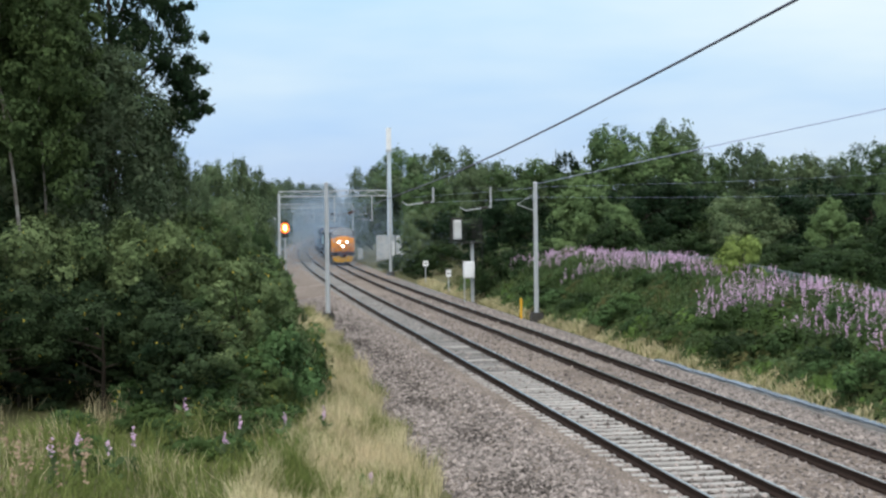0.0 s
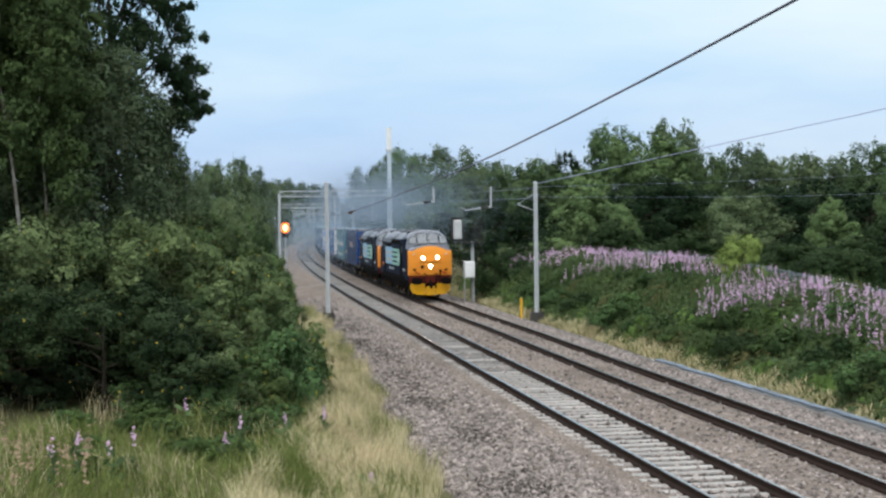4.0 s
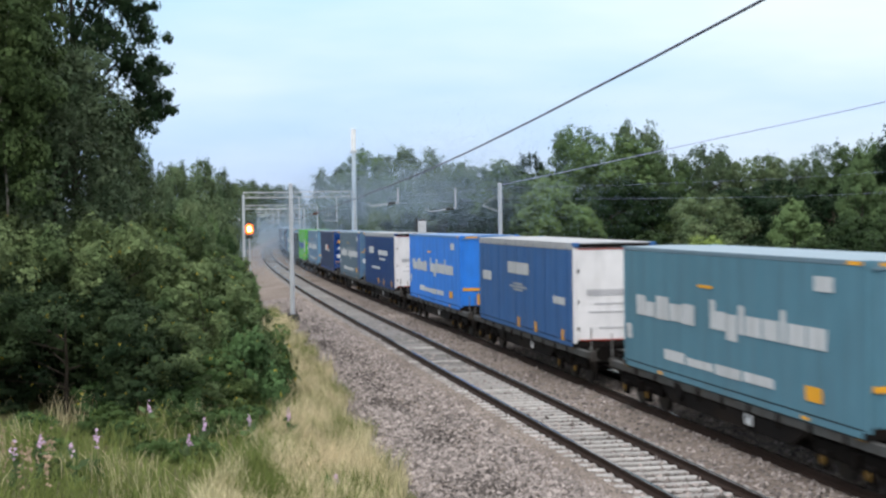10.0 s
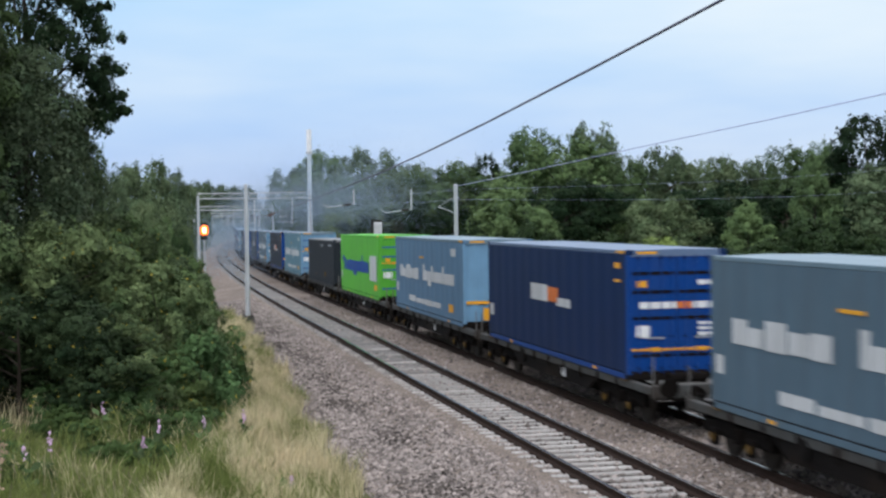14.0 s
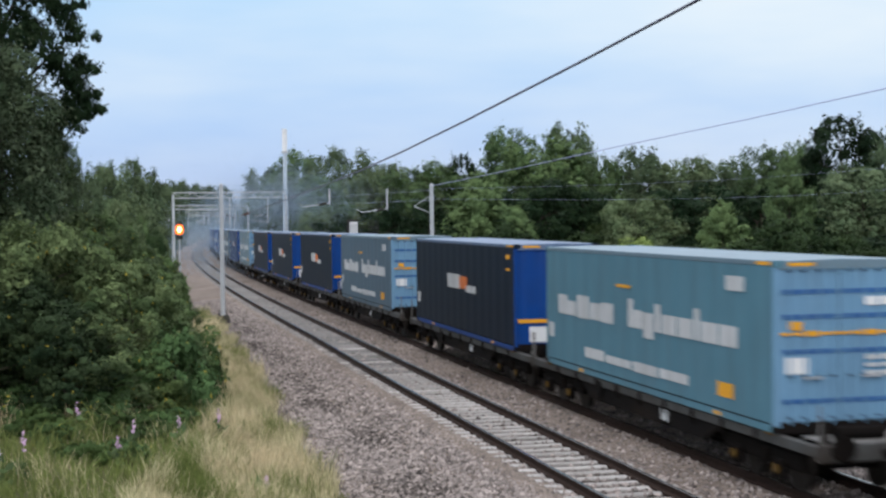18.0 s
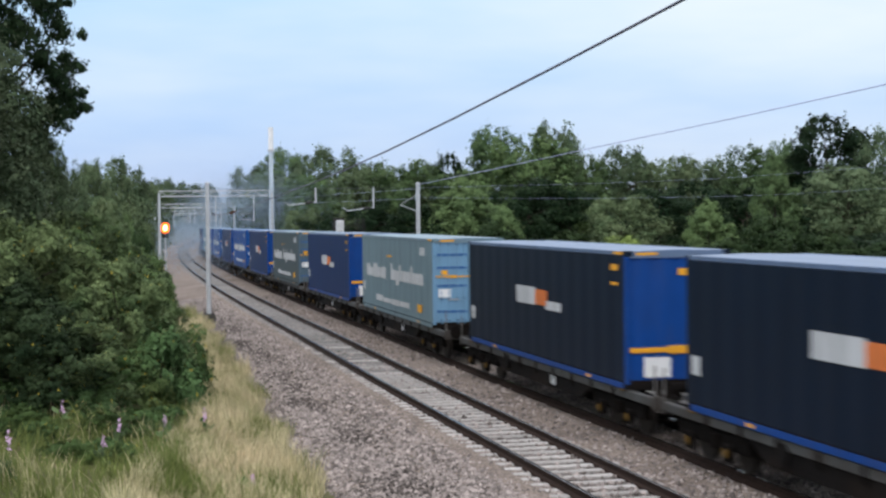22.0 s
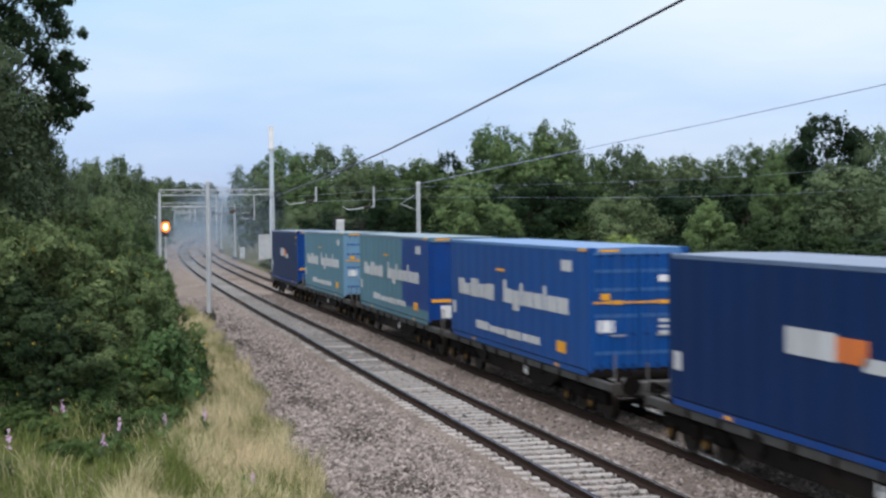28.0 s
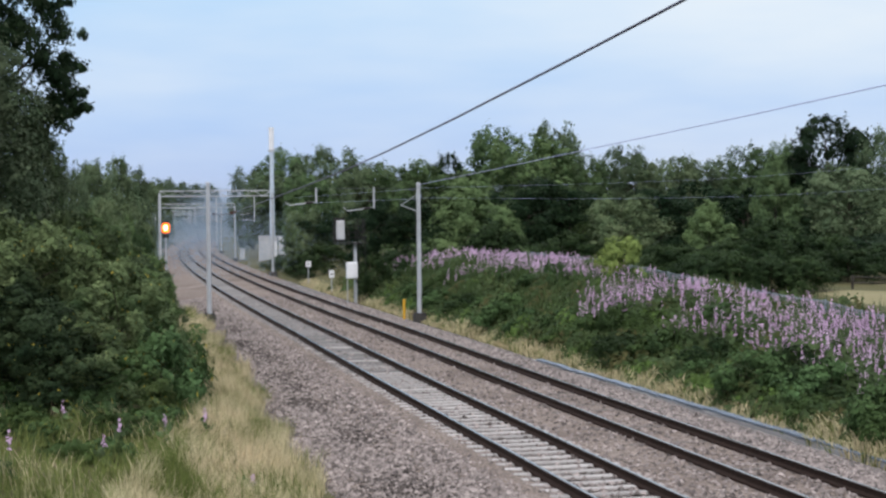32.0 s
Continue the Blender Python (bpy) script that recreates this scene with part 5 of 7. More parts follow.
def build_lineside_small():
    x, y = 15.75, 73.3
    m = thing("marker_post", "bright yellow marker post in the cess", "marker post")
    m.matrix_basis = pose(x, y, ground_z(x, y))
    part("post", rod((0, 0, 0), (0, 0, 1.3), 0.07, 0.065, 10), M_YELLOWPOST, m, smooth=True)
    part("cap", rod((0, 0, 1.3), (0, 0, 1.34), 0.075, 0.04, 10), M_YELLOWPOST, m)
    for x, y, h, w, hh in ((16.2, 116.0, 1.5, 0.42, 0.42), (16.05, 102.0, 1.22, 0.36, 0.5)):
        m = thing("lineside_sign", "small white sign on a thin grey post", "sign", "lineside signs")
        x += bend(y)
        m.matrix_basis = pose(x, y, ground_z(x, y))
        part("post", rod((0, 0, 0), (0, 0, h + hh / 2), 0.035, n=6), M_GALV, m)
        part("plate", box(-w / 2, w / 2, -0.06, -0.035, h, h + hh), M_WHITE, m, bevel=0.008)
        part("bar", box(-w / 4, w / 4, -0.066, -0.06, h + hh * 0.4, h + hh * 0.55), M_BLACKSTEEL, m)
    x, y = 20.5, 196.0
    c = thing("lineside_cabinet", "pale lineside cabinet on the verge", "cabinet", "lineside cabinets")
    c.matrix_basis = pose(x, y, ground_z(x, y))
    part("body", box(-0.3, 0.3, -0.25, 0.25, 0.1, 1.5), M_CABINET, c, bevel=0.03)
    part("plinth", box(-0.35, 0.35, -0.3, 0.3, -0.1, 0.1), M_CONC, c)
    # cable trough with its lids along the foot of the bank
    tr = thing("cable_trough", "blue-grey concrete cable trough with loose lids beside the track", "cable trough", kind="structure")
    def off(y):
        return float(np.interp(y, [14, 28, 36, 46, 60, 90], [7.75, 7.55, 7.38, 7.1, 6.95, 6.85]))
    rings = []
    for y in axis([(14, 51, 22)]):
        x = RAIL_X + off(y) + bend(y)
        rings.append([(x - 0.13, y, -0.6), (x - 0.13, y, -0.3), (x + 0.13, y, -0.3), (x + 0.13, y, -0.6)])
    part("trough", loft(rings), M_CONC, tr)
    bm = box(-0.125, 0.125, -0.485, 0.485, -0.03, 0.03)
    bmesh.ops.bevel(bm, geom=bm.edges[:], offset=0.012, segments=1, affect="EDGES")
    me = bpy.data.meshes.new("lid")
    bm.to_mesh(me)
    bm.free()
    me.materials.append(M_TROUGH)
    for i in range(36):
        y = 15 + i
        ob = new("lid", me)
        ob.parent = tr
        ob.matrix_basis = pose(RAIL_X + off(y) + bend(y) + random.uniform(-0.035, 0.035), y, -0.268 + random.uniform(0, 0.02), 0, random.uniform(-2, 2), swing(y) + random.uniform(-2.2, 2.2))
    # steel mesh fence along the top of the bank
    pf = thing("mesh_fence", "pale galvanised mesh fence along the top of the bank", "fence")
    def top_u(y):
        return float(np.interp(y, [30, 40, 60, 95], [23.4, 23.8, 24.4, 25.2]))
    ys = [30 + 2.5 * i for i in range(27)]
    for ya, yb in zip(ys, ys[1:]):
        xa, xb = top_u(ya) + bend(ya), top_u(yb) + bend(yb)
        za, zb = ground_z(xa, ya), ground_z(xb, yb)
        part("post", box(xa - 0.03, xa + 0.03, ya - 0.03, ya + 0.03, za - 0.3, za + 0.98), M_FENCE, pf)
        for h in (0.25, 0.92):
            part("rail", rod((xa, ya, za + h), (xb, yb, zb + h), 0.018, n=5), M_FENCE, pf)
        bm = bmesh.new()
        for k in range(1, 12):
            q = k / 12
            x, y, z = xa + (xb - xa) * q, ya + (yb - ya) * q, za + (zb - za) * q
            box(x - 0.011, x + 0.011, y - 0.011, y + 0.011, z + 0.05, z + 0.95, bm)
        part("mesh_panel", bm, M_FENCE, pf)
    # post-and-rail fence by the field
    f = thing("field_fence", "weathered wooden post-and-rail fence beside the dry field", "fence")
    for i in range(9):
        x, y = 33.2 + 1.9 * i, 59.8 + 0.05 * i
        z = ground_z(x, y)
        part("post", box(x - 0.045, x + 0.045, y - 0.045, y + 0.045, z - 0.2, z + 0.62), M_WOOD, f)
        if i < 8:
            for h in (0.28, 0.54):
                part("rail", rod((x, y - 0.07, z + h), (x + 1.9, y - 0.02, ground_z(x + 1.9, y + 0.05) + h), 0.028, n=5), M_WOOD, f)


M_MASTBLUE = material("pale_blue_grey_mast", (0.52, 0.60, 0.68), (0.46, 0.54, 0.62), 0.5, 0.1, scale=2)
build_mast(5.9, 75.5, 6.6, 0)
build_mast(16.0, 72.0, 6.45, -0.9)
build_mast(16.0, -20.0, 9.0, 0)
build_mast(9.4 + 1.75 - 1.75, -24.0, 11.3, 0)
for y in (140.0, 200.0, 255.0, 315.0, 373.0):
    build_portal(y, 5.3, 15.7, 7.5 if y < 150 else 7.1)
build_boom()
build_wires()
build_radio_mast()
build_signal_back()
build_signal_light()
build_lineside_small()


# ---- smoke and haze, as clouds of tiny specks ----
# Exhaust smoke colour; its blue also paints the haze of the distance.
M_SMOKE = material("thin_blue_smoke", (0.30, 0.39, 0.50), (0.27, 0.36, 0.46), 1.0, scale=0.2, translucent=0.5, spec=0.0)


def specks(rng, c, size):
    return leaf_faces(rng, c, rng.normal(0, 1, (len(c), 3)), size, 0.0, 3)


def build_haze():
    """A thin blue cloud of specks, added to imitate haze over the distant line."""
    rng = np.random.default_rng(70)
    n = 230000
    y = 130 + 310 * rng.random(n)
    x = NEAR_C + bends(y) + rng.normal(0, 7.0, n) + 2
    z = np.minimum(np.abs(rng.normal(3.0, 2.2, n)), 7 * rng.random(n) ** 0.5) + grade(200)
    tagged(quads("distance_haze", specks(rng, np.stack([x, y, z], 1), 0.045), M_SMOKE), "thin blue specks standing in for haze over the distant line", "haze", kind="stuff")


def build_puffs():
    out = []
    for i in range(8):
        rng = np.random.default_rng(80 + i)
        n = 52000
        c = rng.normal(0, 1, (n, 3)) * np.array([3.4, 10.0, 1.5])
        c[:, 2] += 0.5 * np.sin(c[:, 1] * 0.6 + i)
        puff = tagged(quads("exhaust_smoke", specks(rng, c, 0.022), M_SMOKE), "thin blue exhaust smoke drifting above the train", "smoke", "exhaust smoke", "stuff")
        out.append((puff, i))
    return out


build_haze()
PUFFS = build_puffs()


# ---- the train ----
def paint(name, base, rough=0.42, dirt=0.35, spec=0.12):
    return material(name, base, tuple(c * 0.85 for c in base), rough, scale=1.2, bump=0.03, bump_scale=10,
                    dirt=tuple(c * 0.55 + 0.03 * min(1.0, sum(base) * 2.5) for c in base), dirt_scale=1.6, dirt_amount=min(0.75, dirt * 1.6), spec=spec, stretch=(1.0, 1.8, 0.3))


P_NAVY = paint("dark_navy_paint", (0.002, 0.008, 0.027), 0.55, spec=0.03)
P_NOSE = paint("warning_yellow_paint", (0.8556, 0.3128, 0.0414), 0.45, 0.15)
P_PLOUGH = paint("plough_yellow_paint", (0.75, 0.38, 0.015), 0.55, 0.3)
P_ROOF = paint("grey_roof_paint", (0.1860, 0.2046, 0.2480), 0.45, spec=0.4)
P_ROOFDARK = paint("sooty_roof_paint", (0.05, 0.055, 0.065), 0.6, spec=0.2)
# Near-black base: soot, plus the shade under the train put into the colour.
P_UNDER = material("sooty_shaded_underframe", (0.0046, 0.0041, 0.0041), (0.0082, 0.0068, 0.0059), 0.9, scale=3, bump=0.3, spec=0.04)
P_GREY = paint("light_grey_paint", (0.33, 0.36, 0.39), 0.5)
P_LOGO_BLUE = paint("pale_blue_paint", (0.27, 0.48, 0.68), 0.4)
P_LOGO_GREEN = paint("pale_green_paint", (0.30, 0.58, 0.50), 0.4)
P_WHITE = paint("white_lettering", (0.72, 0.74, 0.75), 0.5, 0.25)
P_ORANGE = paint("orange_lettering", (0.65, 0.18, 0.05), 0.5)
P_YELLOW = paint("yellow_stripe", (0.75, 0.36, 0.03), 0.5, 0.2)
P_RED = paint("red_beam", (0.35, 0.03, 0.015), 0.6)
P_REDBEAM = paint("dirty_red_beam", (0.09, 0.012, 0.008), 0.7)
# Pane colour is greyed to hold part of the sky's reflection.
P_GLASS = material("cab_glass", (0.20, 0.22, 0.24), (0.12, 0.13, 0.15), 0.15, 0.15, spec=0.8)
P_LAMP = material("white_headlight", (1.0, 0.97, 0.88), (1.0, 0.97, 0.88), 0.3, emit=28.0)
P_WINDOW = material("dark_cab_window", (0.05, 0.055, 0.06), (0.03, 0.033, 0.036), 0.08, spec=0.6)
P_MARKER = paint("pale_marker_lens", (0.75, 0.45, 0.30), 0.3)
P_STEEL = material("worn_wheel_steel", (0.0450, 0.0405, 0.0383), (0.0225, 0.0203, 0.0180), 0.6, 0.5, scale=4)
# Frame base is lowered too, holding some of the shade below the wagons.
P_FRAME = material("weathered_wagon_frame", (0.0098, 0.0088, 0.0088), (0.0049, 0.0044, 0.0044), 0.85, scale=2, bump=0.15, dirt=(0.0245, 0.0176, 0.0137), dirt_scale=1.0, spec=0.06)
# Grey-green sill; its paler base includes the light it catches.
P_SILL = material("pale_lit_wagon_sill", (0.0638, 0.0690, 0.0690), (0.0300, 0.0285, 0.0270), 0.75, scale=2, bump=0.1, dirt=(0.0375, 0.0270, 0.0210), dirt_scale=1.0, spec=0.25)
P_LETTER_GREY = paint("grey_lettering", (0.42, 0.42, 0.44), 0.6, 0.6)
P_BOX_DULL = paint("grimy_axle_cover", (0.13, 0.075, 0.018), 0.75)
P_DECK = material("grimy_deck_plate", (0.1680, 0.1680, 0.1645), (0.0840, 0.0805, 0.0770), 0.8, scale=3, bump=0.1)
P_FADED = paint("faded_white_lettering", (0.5100, 0.5355, 0.5525), 0.55, 0.5)
P_BOX_YELLOW = paint("axle_box_yellow", (0.1152, 0.0648, 0.0106), 0.7)


def rounded(hw, z0, z1, crown, r, y, n=5):
    """A ring across a vehicle: upright sides, rounded shoulders and an arched top."""
    pts = [(-hw, y, z0), (-hw, y, z1 - r)]
    for i in range(1, n + 1):
        a = math.pi / 2 * i / n
        pts.append((-hw + r * (1 - math.cos(a)), y, z1 - r + r * math.sin(a)))
    k = 6
    for i in range(1, k):
        x = (-hw + r) + 2 * (hw - r) * i / k
        pts.append((x, y, z1 + crown * (1 - (x / (hw - r)) ** 2)))
    right = [(-x, y, z) for x, y, z in pts[:n + 2]]
    return pts + right[::-1]


def wheelset(name, y, r, parent, gauge=GAUGE, dark=None):
    ws = part(name, rod((-gauge / 2 - 0.1, y, r), (gauge / 2 + 0.1, y, r), 0.07, n=8), P_UNDER, parent)
    for s in (-1, 1):
        x = s * (gauge / 2)
        bm = rod((x - 0.065, y, r), (x + 0.065, y, r), r, r, 20)
        part("wheel", bm, P_STEEL, ws, smooth=True)
    return ws


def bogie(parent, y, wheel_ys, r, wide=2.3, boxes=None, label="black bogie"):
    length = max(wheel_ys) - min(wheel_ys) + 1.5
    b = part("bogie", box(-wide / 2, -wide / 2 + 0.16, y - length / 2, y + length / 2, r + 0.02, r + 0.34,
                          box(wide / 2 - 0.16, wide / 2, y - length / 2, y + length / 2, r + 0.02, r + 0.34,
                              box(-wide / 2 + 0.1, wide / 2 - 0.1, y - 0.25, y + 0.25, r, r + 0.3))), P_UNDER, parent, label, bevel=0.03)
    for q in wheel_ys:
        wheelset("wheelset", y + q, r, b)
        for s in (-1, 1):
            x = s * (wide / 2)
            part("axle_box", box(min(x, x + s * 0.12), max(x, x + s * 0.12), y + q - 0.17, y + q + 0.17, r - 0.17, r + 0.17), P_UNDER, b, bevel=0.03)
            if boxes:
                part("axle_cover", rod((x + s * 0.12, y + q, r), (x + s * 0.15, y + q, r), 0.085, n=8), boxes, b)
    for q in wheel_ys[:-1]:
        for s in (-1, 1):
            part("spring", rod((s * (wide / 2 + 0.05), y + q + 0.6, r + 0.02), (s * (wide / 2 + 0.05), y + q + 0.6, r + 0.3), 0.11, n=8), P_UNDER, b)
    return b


def build_loco(lead):
    L = 17.0
    lo = thing("diesel_locomotive", "dark navy diesel locomotive with a bright yellow nose and grey roof", "locomotive", "locomotives")
    def roof_ring(y, k=1.0):
        half = [(1.338, 3.58), (1.30, 3.68), (1.08, 3.87), (0.74, 4.02), (0.35, 4.09)]
        return [(-x * k, y, 2 + (z - 2) * k) for x, z in half] + [(0, y, 2 + 2.11 * k)] + [(x * k, y, 2 + (z - 2) * k) for x, z in half[::-1]]
    # main body between the cabs
    bm = loft([rounded(1.34, 1.15, 3.62, 0.02, 0.06, y) for y in (1.75, L - 1.75)])
    part("body", bm, P_NAVY, lo, smooth=True)
    bm = loft([roof_ring(y) for y in (3.0, L - 3.0)])
    part("roof", bm, P_ROOF, lo, "weathered grey curved roof", smooth=True)
    for y0, y1 in ((4.4, 6.1), (7.6, 8.6), (10.8, 12.0)):
        part("roof_hatch", box(-0.62, 0.62, y0, y1, 4.0, 4.15), P_ROOF, lo, bevel=0.03)
    for y0, y1 in ((6.3, 6.42), (7.1, 7.5), (8.75, 9.0), (10.6, 10.75), (14.2, 14.3)):
        part("roof_joint", loft([roof_ring(y0, 1.004), roof_ring(y1, 1.004)]), P_UNDER, lo, "sooty roof joint")
    for y0, y1, w in ((3.2, 4.2, 0.95), (6.45, 7.05, 0.8), (9.05, 9.6, 0.75), (13.3, 14.1, 0.9)):
        part("roof_panel", box(-w, w, y0, y1, 3.9, 4.11), P_ROOFDARK, lo, "sooty dark roof panel", bevel=0.03)
    part("exhaust", box(-0.3, 0.3, 9.7, 10.6, 4.02, 4.2), P_UNDER, lo, bevel=0.02)
    fan = part("cooling_fan", rod((0, 12.6, 4.05), (0, 12.6, 4.15), 0.62, n=20), P_UNDER, lo)
    for i in range(5):
        part("fan_bar", box(-0.58 + 0.25 * i, -0.54 + 0.25 * i, 12.1, 13.1, 4.15, 4.18), P_ROOF, fan)
    # louvred band under the roof
    for s in (-1, 1):
        for i in range(9):
            y = 4.0 + 0.58 * i
            part("grille", box(min(s * 1.3, s * 1.352), max(s * 1.3, s * 1.352), y, y + 0.5, 3.26, 3.56), P_UNDER, lo, "dark louvred grille", bevel=0.01)
        # painted emblem: pale blue block and green bars
        x0, x1 = sorted((s * 1.335, s * 1.349))
        part("cantrail_panel", box(x0, x1, 9.3, 14.6, 3.34, 3.57), P_ROOF, lo, "pale grey upper panel")
        part("emblem", box(x0, x1, 8.75, 13.05, 1.90, 3.02), P_LOGO_BLUE, lo, "pale blue painted emblem")
        for k in range(4):
            x2, x3 = sorted((s * 1.335, s * 1.3515))
            part("emblem_bar", box(x2, x3, 5.05, 8.75, 1.90 + 0.29 * k, 2.08 + 0.29 * k), P_LOGO_GREEN, lo, "pale green painted bar")
        bm = loft([[(xx, 5.1 + 0.66 * math.cos(a), 2.43 + 0.54 * math.sin(a)) for a in np.linspace(0, 2 * math.pi, 16, endpoint=False)] for xx in (s * 1.336, s * 1.353)])
        part("emblem_end", bm, P_LOGO_GREEN, lo, "pale green painted disc")
        bm = loft([[(xx, 5.1 + (0.36 if i % 2 else 0.13) * math.cos(math.pi * i / 4), 2.4 + (0.36 if i % 2 else 0.13) * math.sin(math.pi * i / 4)) for i in range(8)] for xx in (s * 1.337, s * 1.355)])
        part("emblem_star", bm, P_WHITE, lo, "white painted star shape")
        # dark doorway panels beside the emblem, with their steps below
        for ya, yb in ((3.75, 4.30), (13.25, 14.0)):
            part("side_door", box(x0, x1, ya, yb, 1.25, 3.22), P_UNDER, lo, "sooty black side door", bevel=0.004)
        for k in range(6):
            part("side_vent", box(*sorted((s * 1.335, s * 1.356)), 9.35 + 0.55 * k, 9.75 + 0.55 * k, 3.10, 3.26), P_UNDER, lo)
        part("body_band", box(*sorted((s * 1.335, s * 1.347)), 1.9, L - 1.9, 1.16, 1.34), P_UNDER, lo, "near-black lower body edge")
        part("warning_panel", box(*sorted((s * 1.335, s * 1.351)), 14.1, 15.0, 1.72, 1.95), P_ORANGE, lo, "faded orange panel")
        for k, (a, b) in enumerate(((9.5, 12.6), (9.3, 12.8))):
            x2, x3 = sorted((s * 1.34, s * 1.353))
            part("lettering", box(x2, x3, a, b, 2.08 + 0.46 * k, 2.30 + 0.46 * k), P_FADED, lo, "white lettering bars")
        x2, x3 = sorted((s * 1.335, s * 1.352))
        part("number_bar", box(x2, x3, 1.75, 2.75, 1.66, 1.80), P_FADED, lo, "small white number bar")
        part("stripe", box(x2, x3, 7.7, 11.0, 1.58, 1.72), P_GREY, lo)
        # cab door and side window at each end
        for y in (2.95, L - 3.65):
            d = part("cab_door", box(x0, x1, y, y + 0.7, 1.2, 3.4), P_UNDER, lo, bevel=0.004)
            part("door_window", box(*sorted((s * 1.349, s * 1.356)), y + 0.12, y + 0.58, 2.75, 3.2), P_WINDOW, d)
            part("handrail", rod((s * 1.39, y - 0.06, 1.3), (s * 1.39, y - 0.06, 2.5), 0.014, n=5), P_UNDER, d)
    for e in (0, 1):
        f = (lambda y: y) if e == 0 else (lambda y: L - y)
        # nose
        rings = [rounded(1.24, 1.50, 2.90, 0.28, 0.22, f(0.0)), rounded(1.30, 1.44, 2.95, 0.30, 0.18, f(0.05)), rounded(1.33, 1.42, 2.97, 0.31, 0.15, f(0.2))]
        part("nose_front", loft(rings), P_NOSE, lo, "bright yellow nose front", smooth=True)
        rings = [rounded(1.332, 1.15, 2.972, 0.31, 0.15, f(0.205)), rounded(1.335, 1.15, 3.0, 0.33, 0.15, f(1.0)), rounded(1.338, 1.15, 3.05, 0.33, 0.15, f(1.8))]
        part("nose", loft(rings), P_NAVY, lo, smooth=True)
        arch = [(-1.22, 2.955), (-1.10, 3.03), (-0.75, 3.165), (-0.4, 3.255), (0, 3.29), (0.4, 3.255), (0.75, 3.165), (1.10, 3.03), (1.22, 2.955), (1.0, 2.9), (-1.0, 2.9)]
        # cab with raked windscreen
        def cab(y, top, hw=1.30):
            return [(-hw, f(y), 3.0), (-hw, f(y), 3.15), (-hw * 0.88, f(y), 3.15 + (top - 3.15) * 0.62), (-hw * 0.60, f(y), 3.15 + (top - 3.15) * 0.92), (-hw * 0.2, f(y), top),
                    (hw * 0.2, f(y), top), (hw * 0.60, f(y), 3.15 + (top - 3.15) * 0.92), (hw * 0.88, f(y), 3.15 + (top - 3.15) * 0.62), (hw, f(y), 3.15), (hw, f(y), 3.0)]
        part("nose_top", loft([[(x, f(y), z + dz) for x, z in arch] for y, dz in ((0.02, -0.03), (0.08, 0.0), (1.0, 0.03))]), P_ROOF, lo, "grey top of the nose", smooth=True)
        part("nose_panel", loft([[(x, f(y), 3.305 + 0.02 * y - 0.18 * x * x) for x in np.linspace(-w, w, 9)] + [(x, f(y), 3.24 - 0.18 * x * x) for x in np.linspace(w, -w, 9)] for y, w in ((0.34, 0.55), (0.55, 0.80), (0.98, 0.92))]), P_UNDER, lo, "matt dark anti-glare panel")
        part("cab", loft([cab(0.95, 3.3), cab(1.38, 4.08), cab(1.7, 4.14), cab(3.05, 4.11)]), P_ROOF, lo, "grey cab with raked windows", smooth=True)
        for x0, x1, za, zb in ((0.05, 0.62, 3.96, 3.93), (-0.62, -0.05, 3.93, 3.96), (0.72, 1.14, 3.88, 3.62), (-1.14, -0.72, 3.62, 3.88)):
            def at(x, z, d):
                return (x, f(0.95 + (z - 3.3) * 0.55 + d), z)
            bm = loft([[at(x0, 3.34, -0.035), at(x1, 3.34, -0.035), at(x1, zb, -0.035), at(x0, za, -0.035)], [at(x0, 3.34, 0.05), at(x1, 3.34, 0.05), at(x1, zb, 0.05), at(x0, za, 0.05)]])
            pane = part("windscreen", bm, P_GLASS, lo, "reflective cab windscreen")
            g = 0.028
            bm = loft([[at(x0 - g, 3.34 - g, -0.02), at(x1 + g, 3.34 - g, -0.02), at(x1 + g, zb + g, -0.02), at(x0 - g, za + g, -0.02)], [at(x0 - g, 3.3, 0.06), at(x1 + g, 3.3, 0.06), at(x1 + g, zb + g, 0.06), at(x0 - g, za + g, 0.06)]])
            part("window_seal", bm, P_UNDER, pane, "black rubber surround")
        for s in (-1, 1):
            rings = []
            for y, top in ((1.42, 4.085), (1.7, 4.14), (3.05, 4.11)):
                zt = 3.15 + (top - 3.15) * 0.50
                rings.append([(s * 1.31, f(y), 2.98), (s * 1.31, f(y), 3.16), (s * 1.20, f(y), zt), (s * 1.12, f(y), zt), (s * 1.2, f(y), 2.98)])
            part("cab_side", loft(rings), P_NAVY, lo, "dark navy cab side")
            bm = loft([[(s * 1.26, f(1.45), 3.22), (s * 1.26, f(2.35), 3.22), (s * 1.13, f(2.35), 3.68), (s * 1.13, f(1.6), 3.68)],
                       [(s * 1.325, f(1.45), 3.24), (s * 1.325, f(2.35), 3.24), (s * 1.20, f(2.35), 3.70), (s * 1.20, f(1.6), 3.70)]])
            part("side_window", bm, P_WINDOW, lo)
        yf = f(-0.015)
        def lamp(x, z, r, mat, name):
            p0, p1 = (f(0.02), f(-0.05))
            return part(name, rod((x, p0, z), (x, p1, z), r, r * 0.9, 14), mat, lo)
        lit = P_LAMP if e == 0 and lead else P_GREY
        for x, z in ((-0.44, 2.5), (0.44, 2.5), (0.0, 2.0)):
            rim = lamp(x, z, 0.14, P_NOSE, "headlight_rim")
            part("headlight", rod((x, f(-0.05), z), (x, f(-0.08), z), 0.095, 0.085, 14), lit, rim, "lit white headlight" if lit is P_LAMP else "unlit headlight")
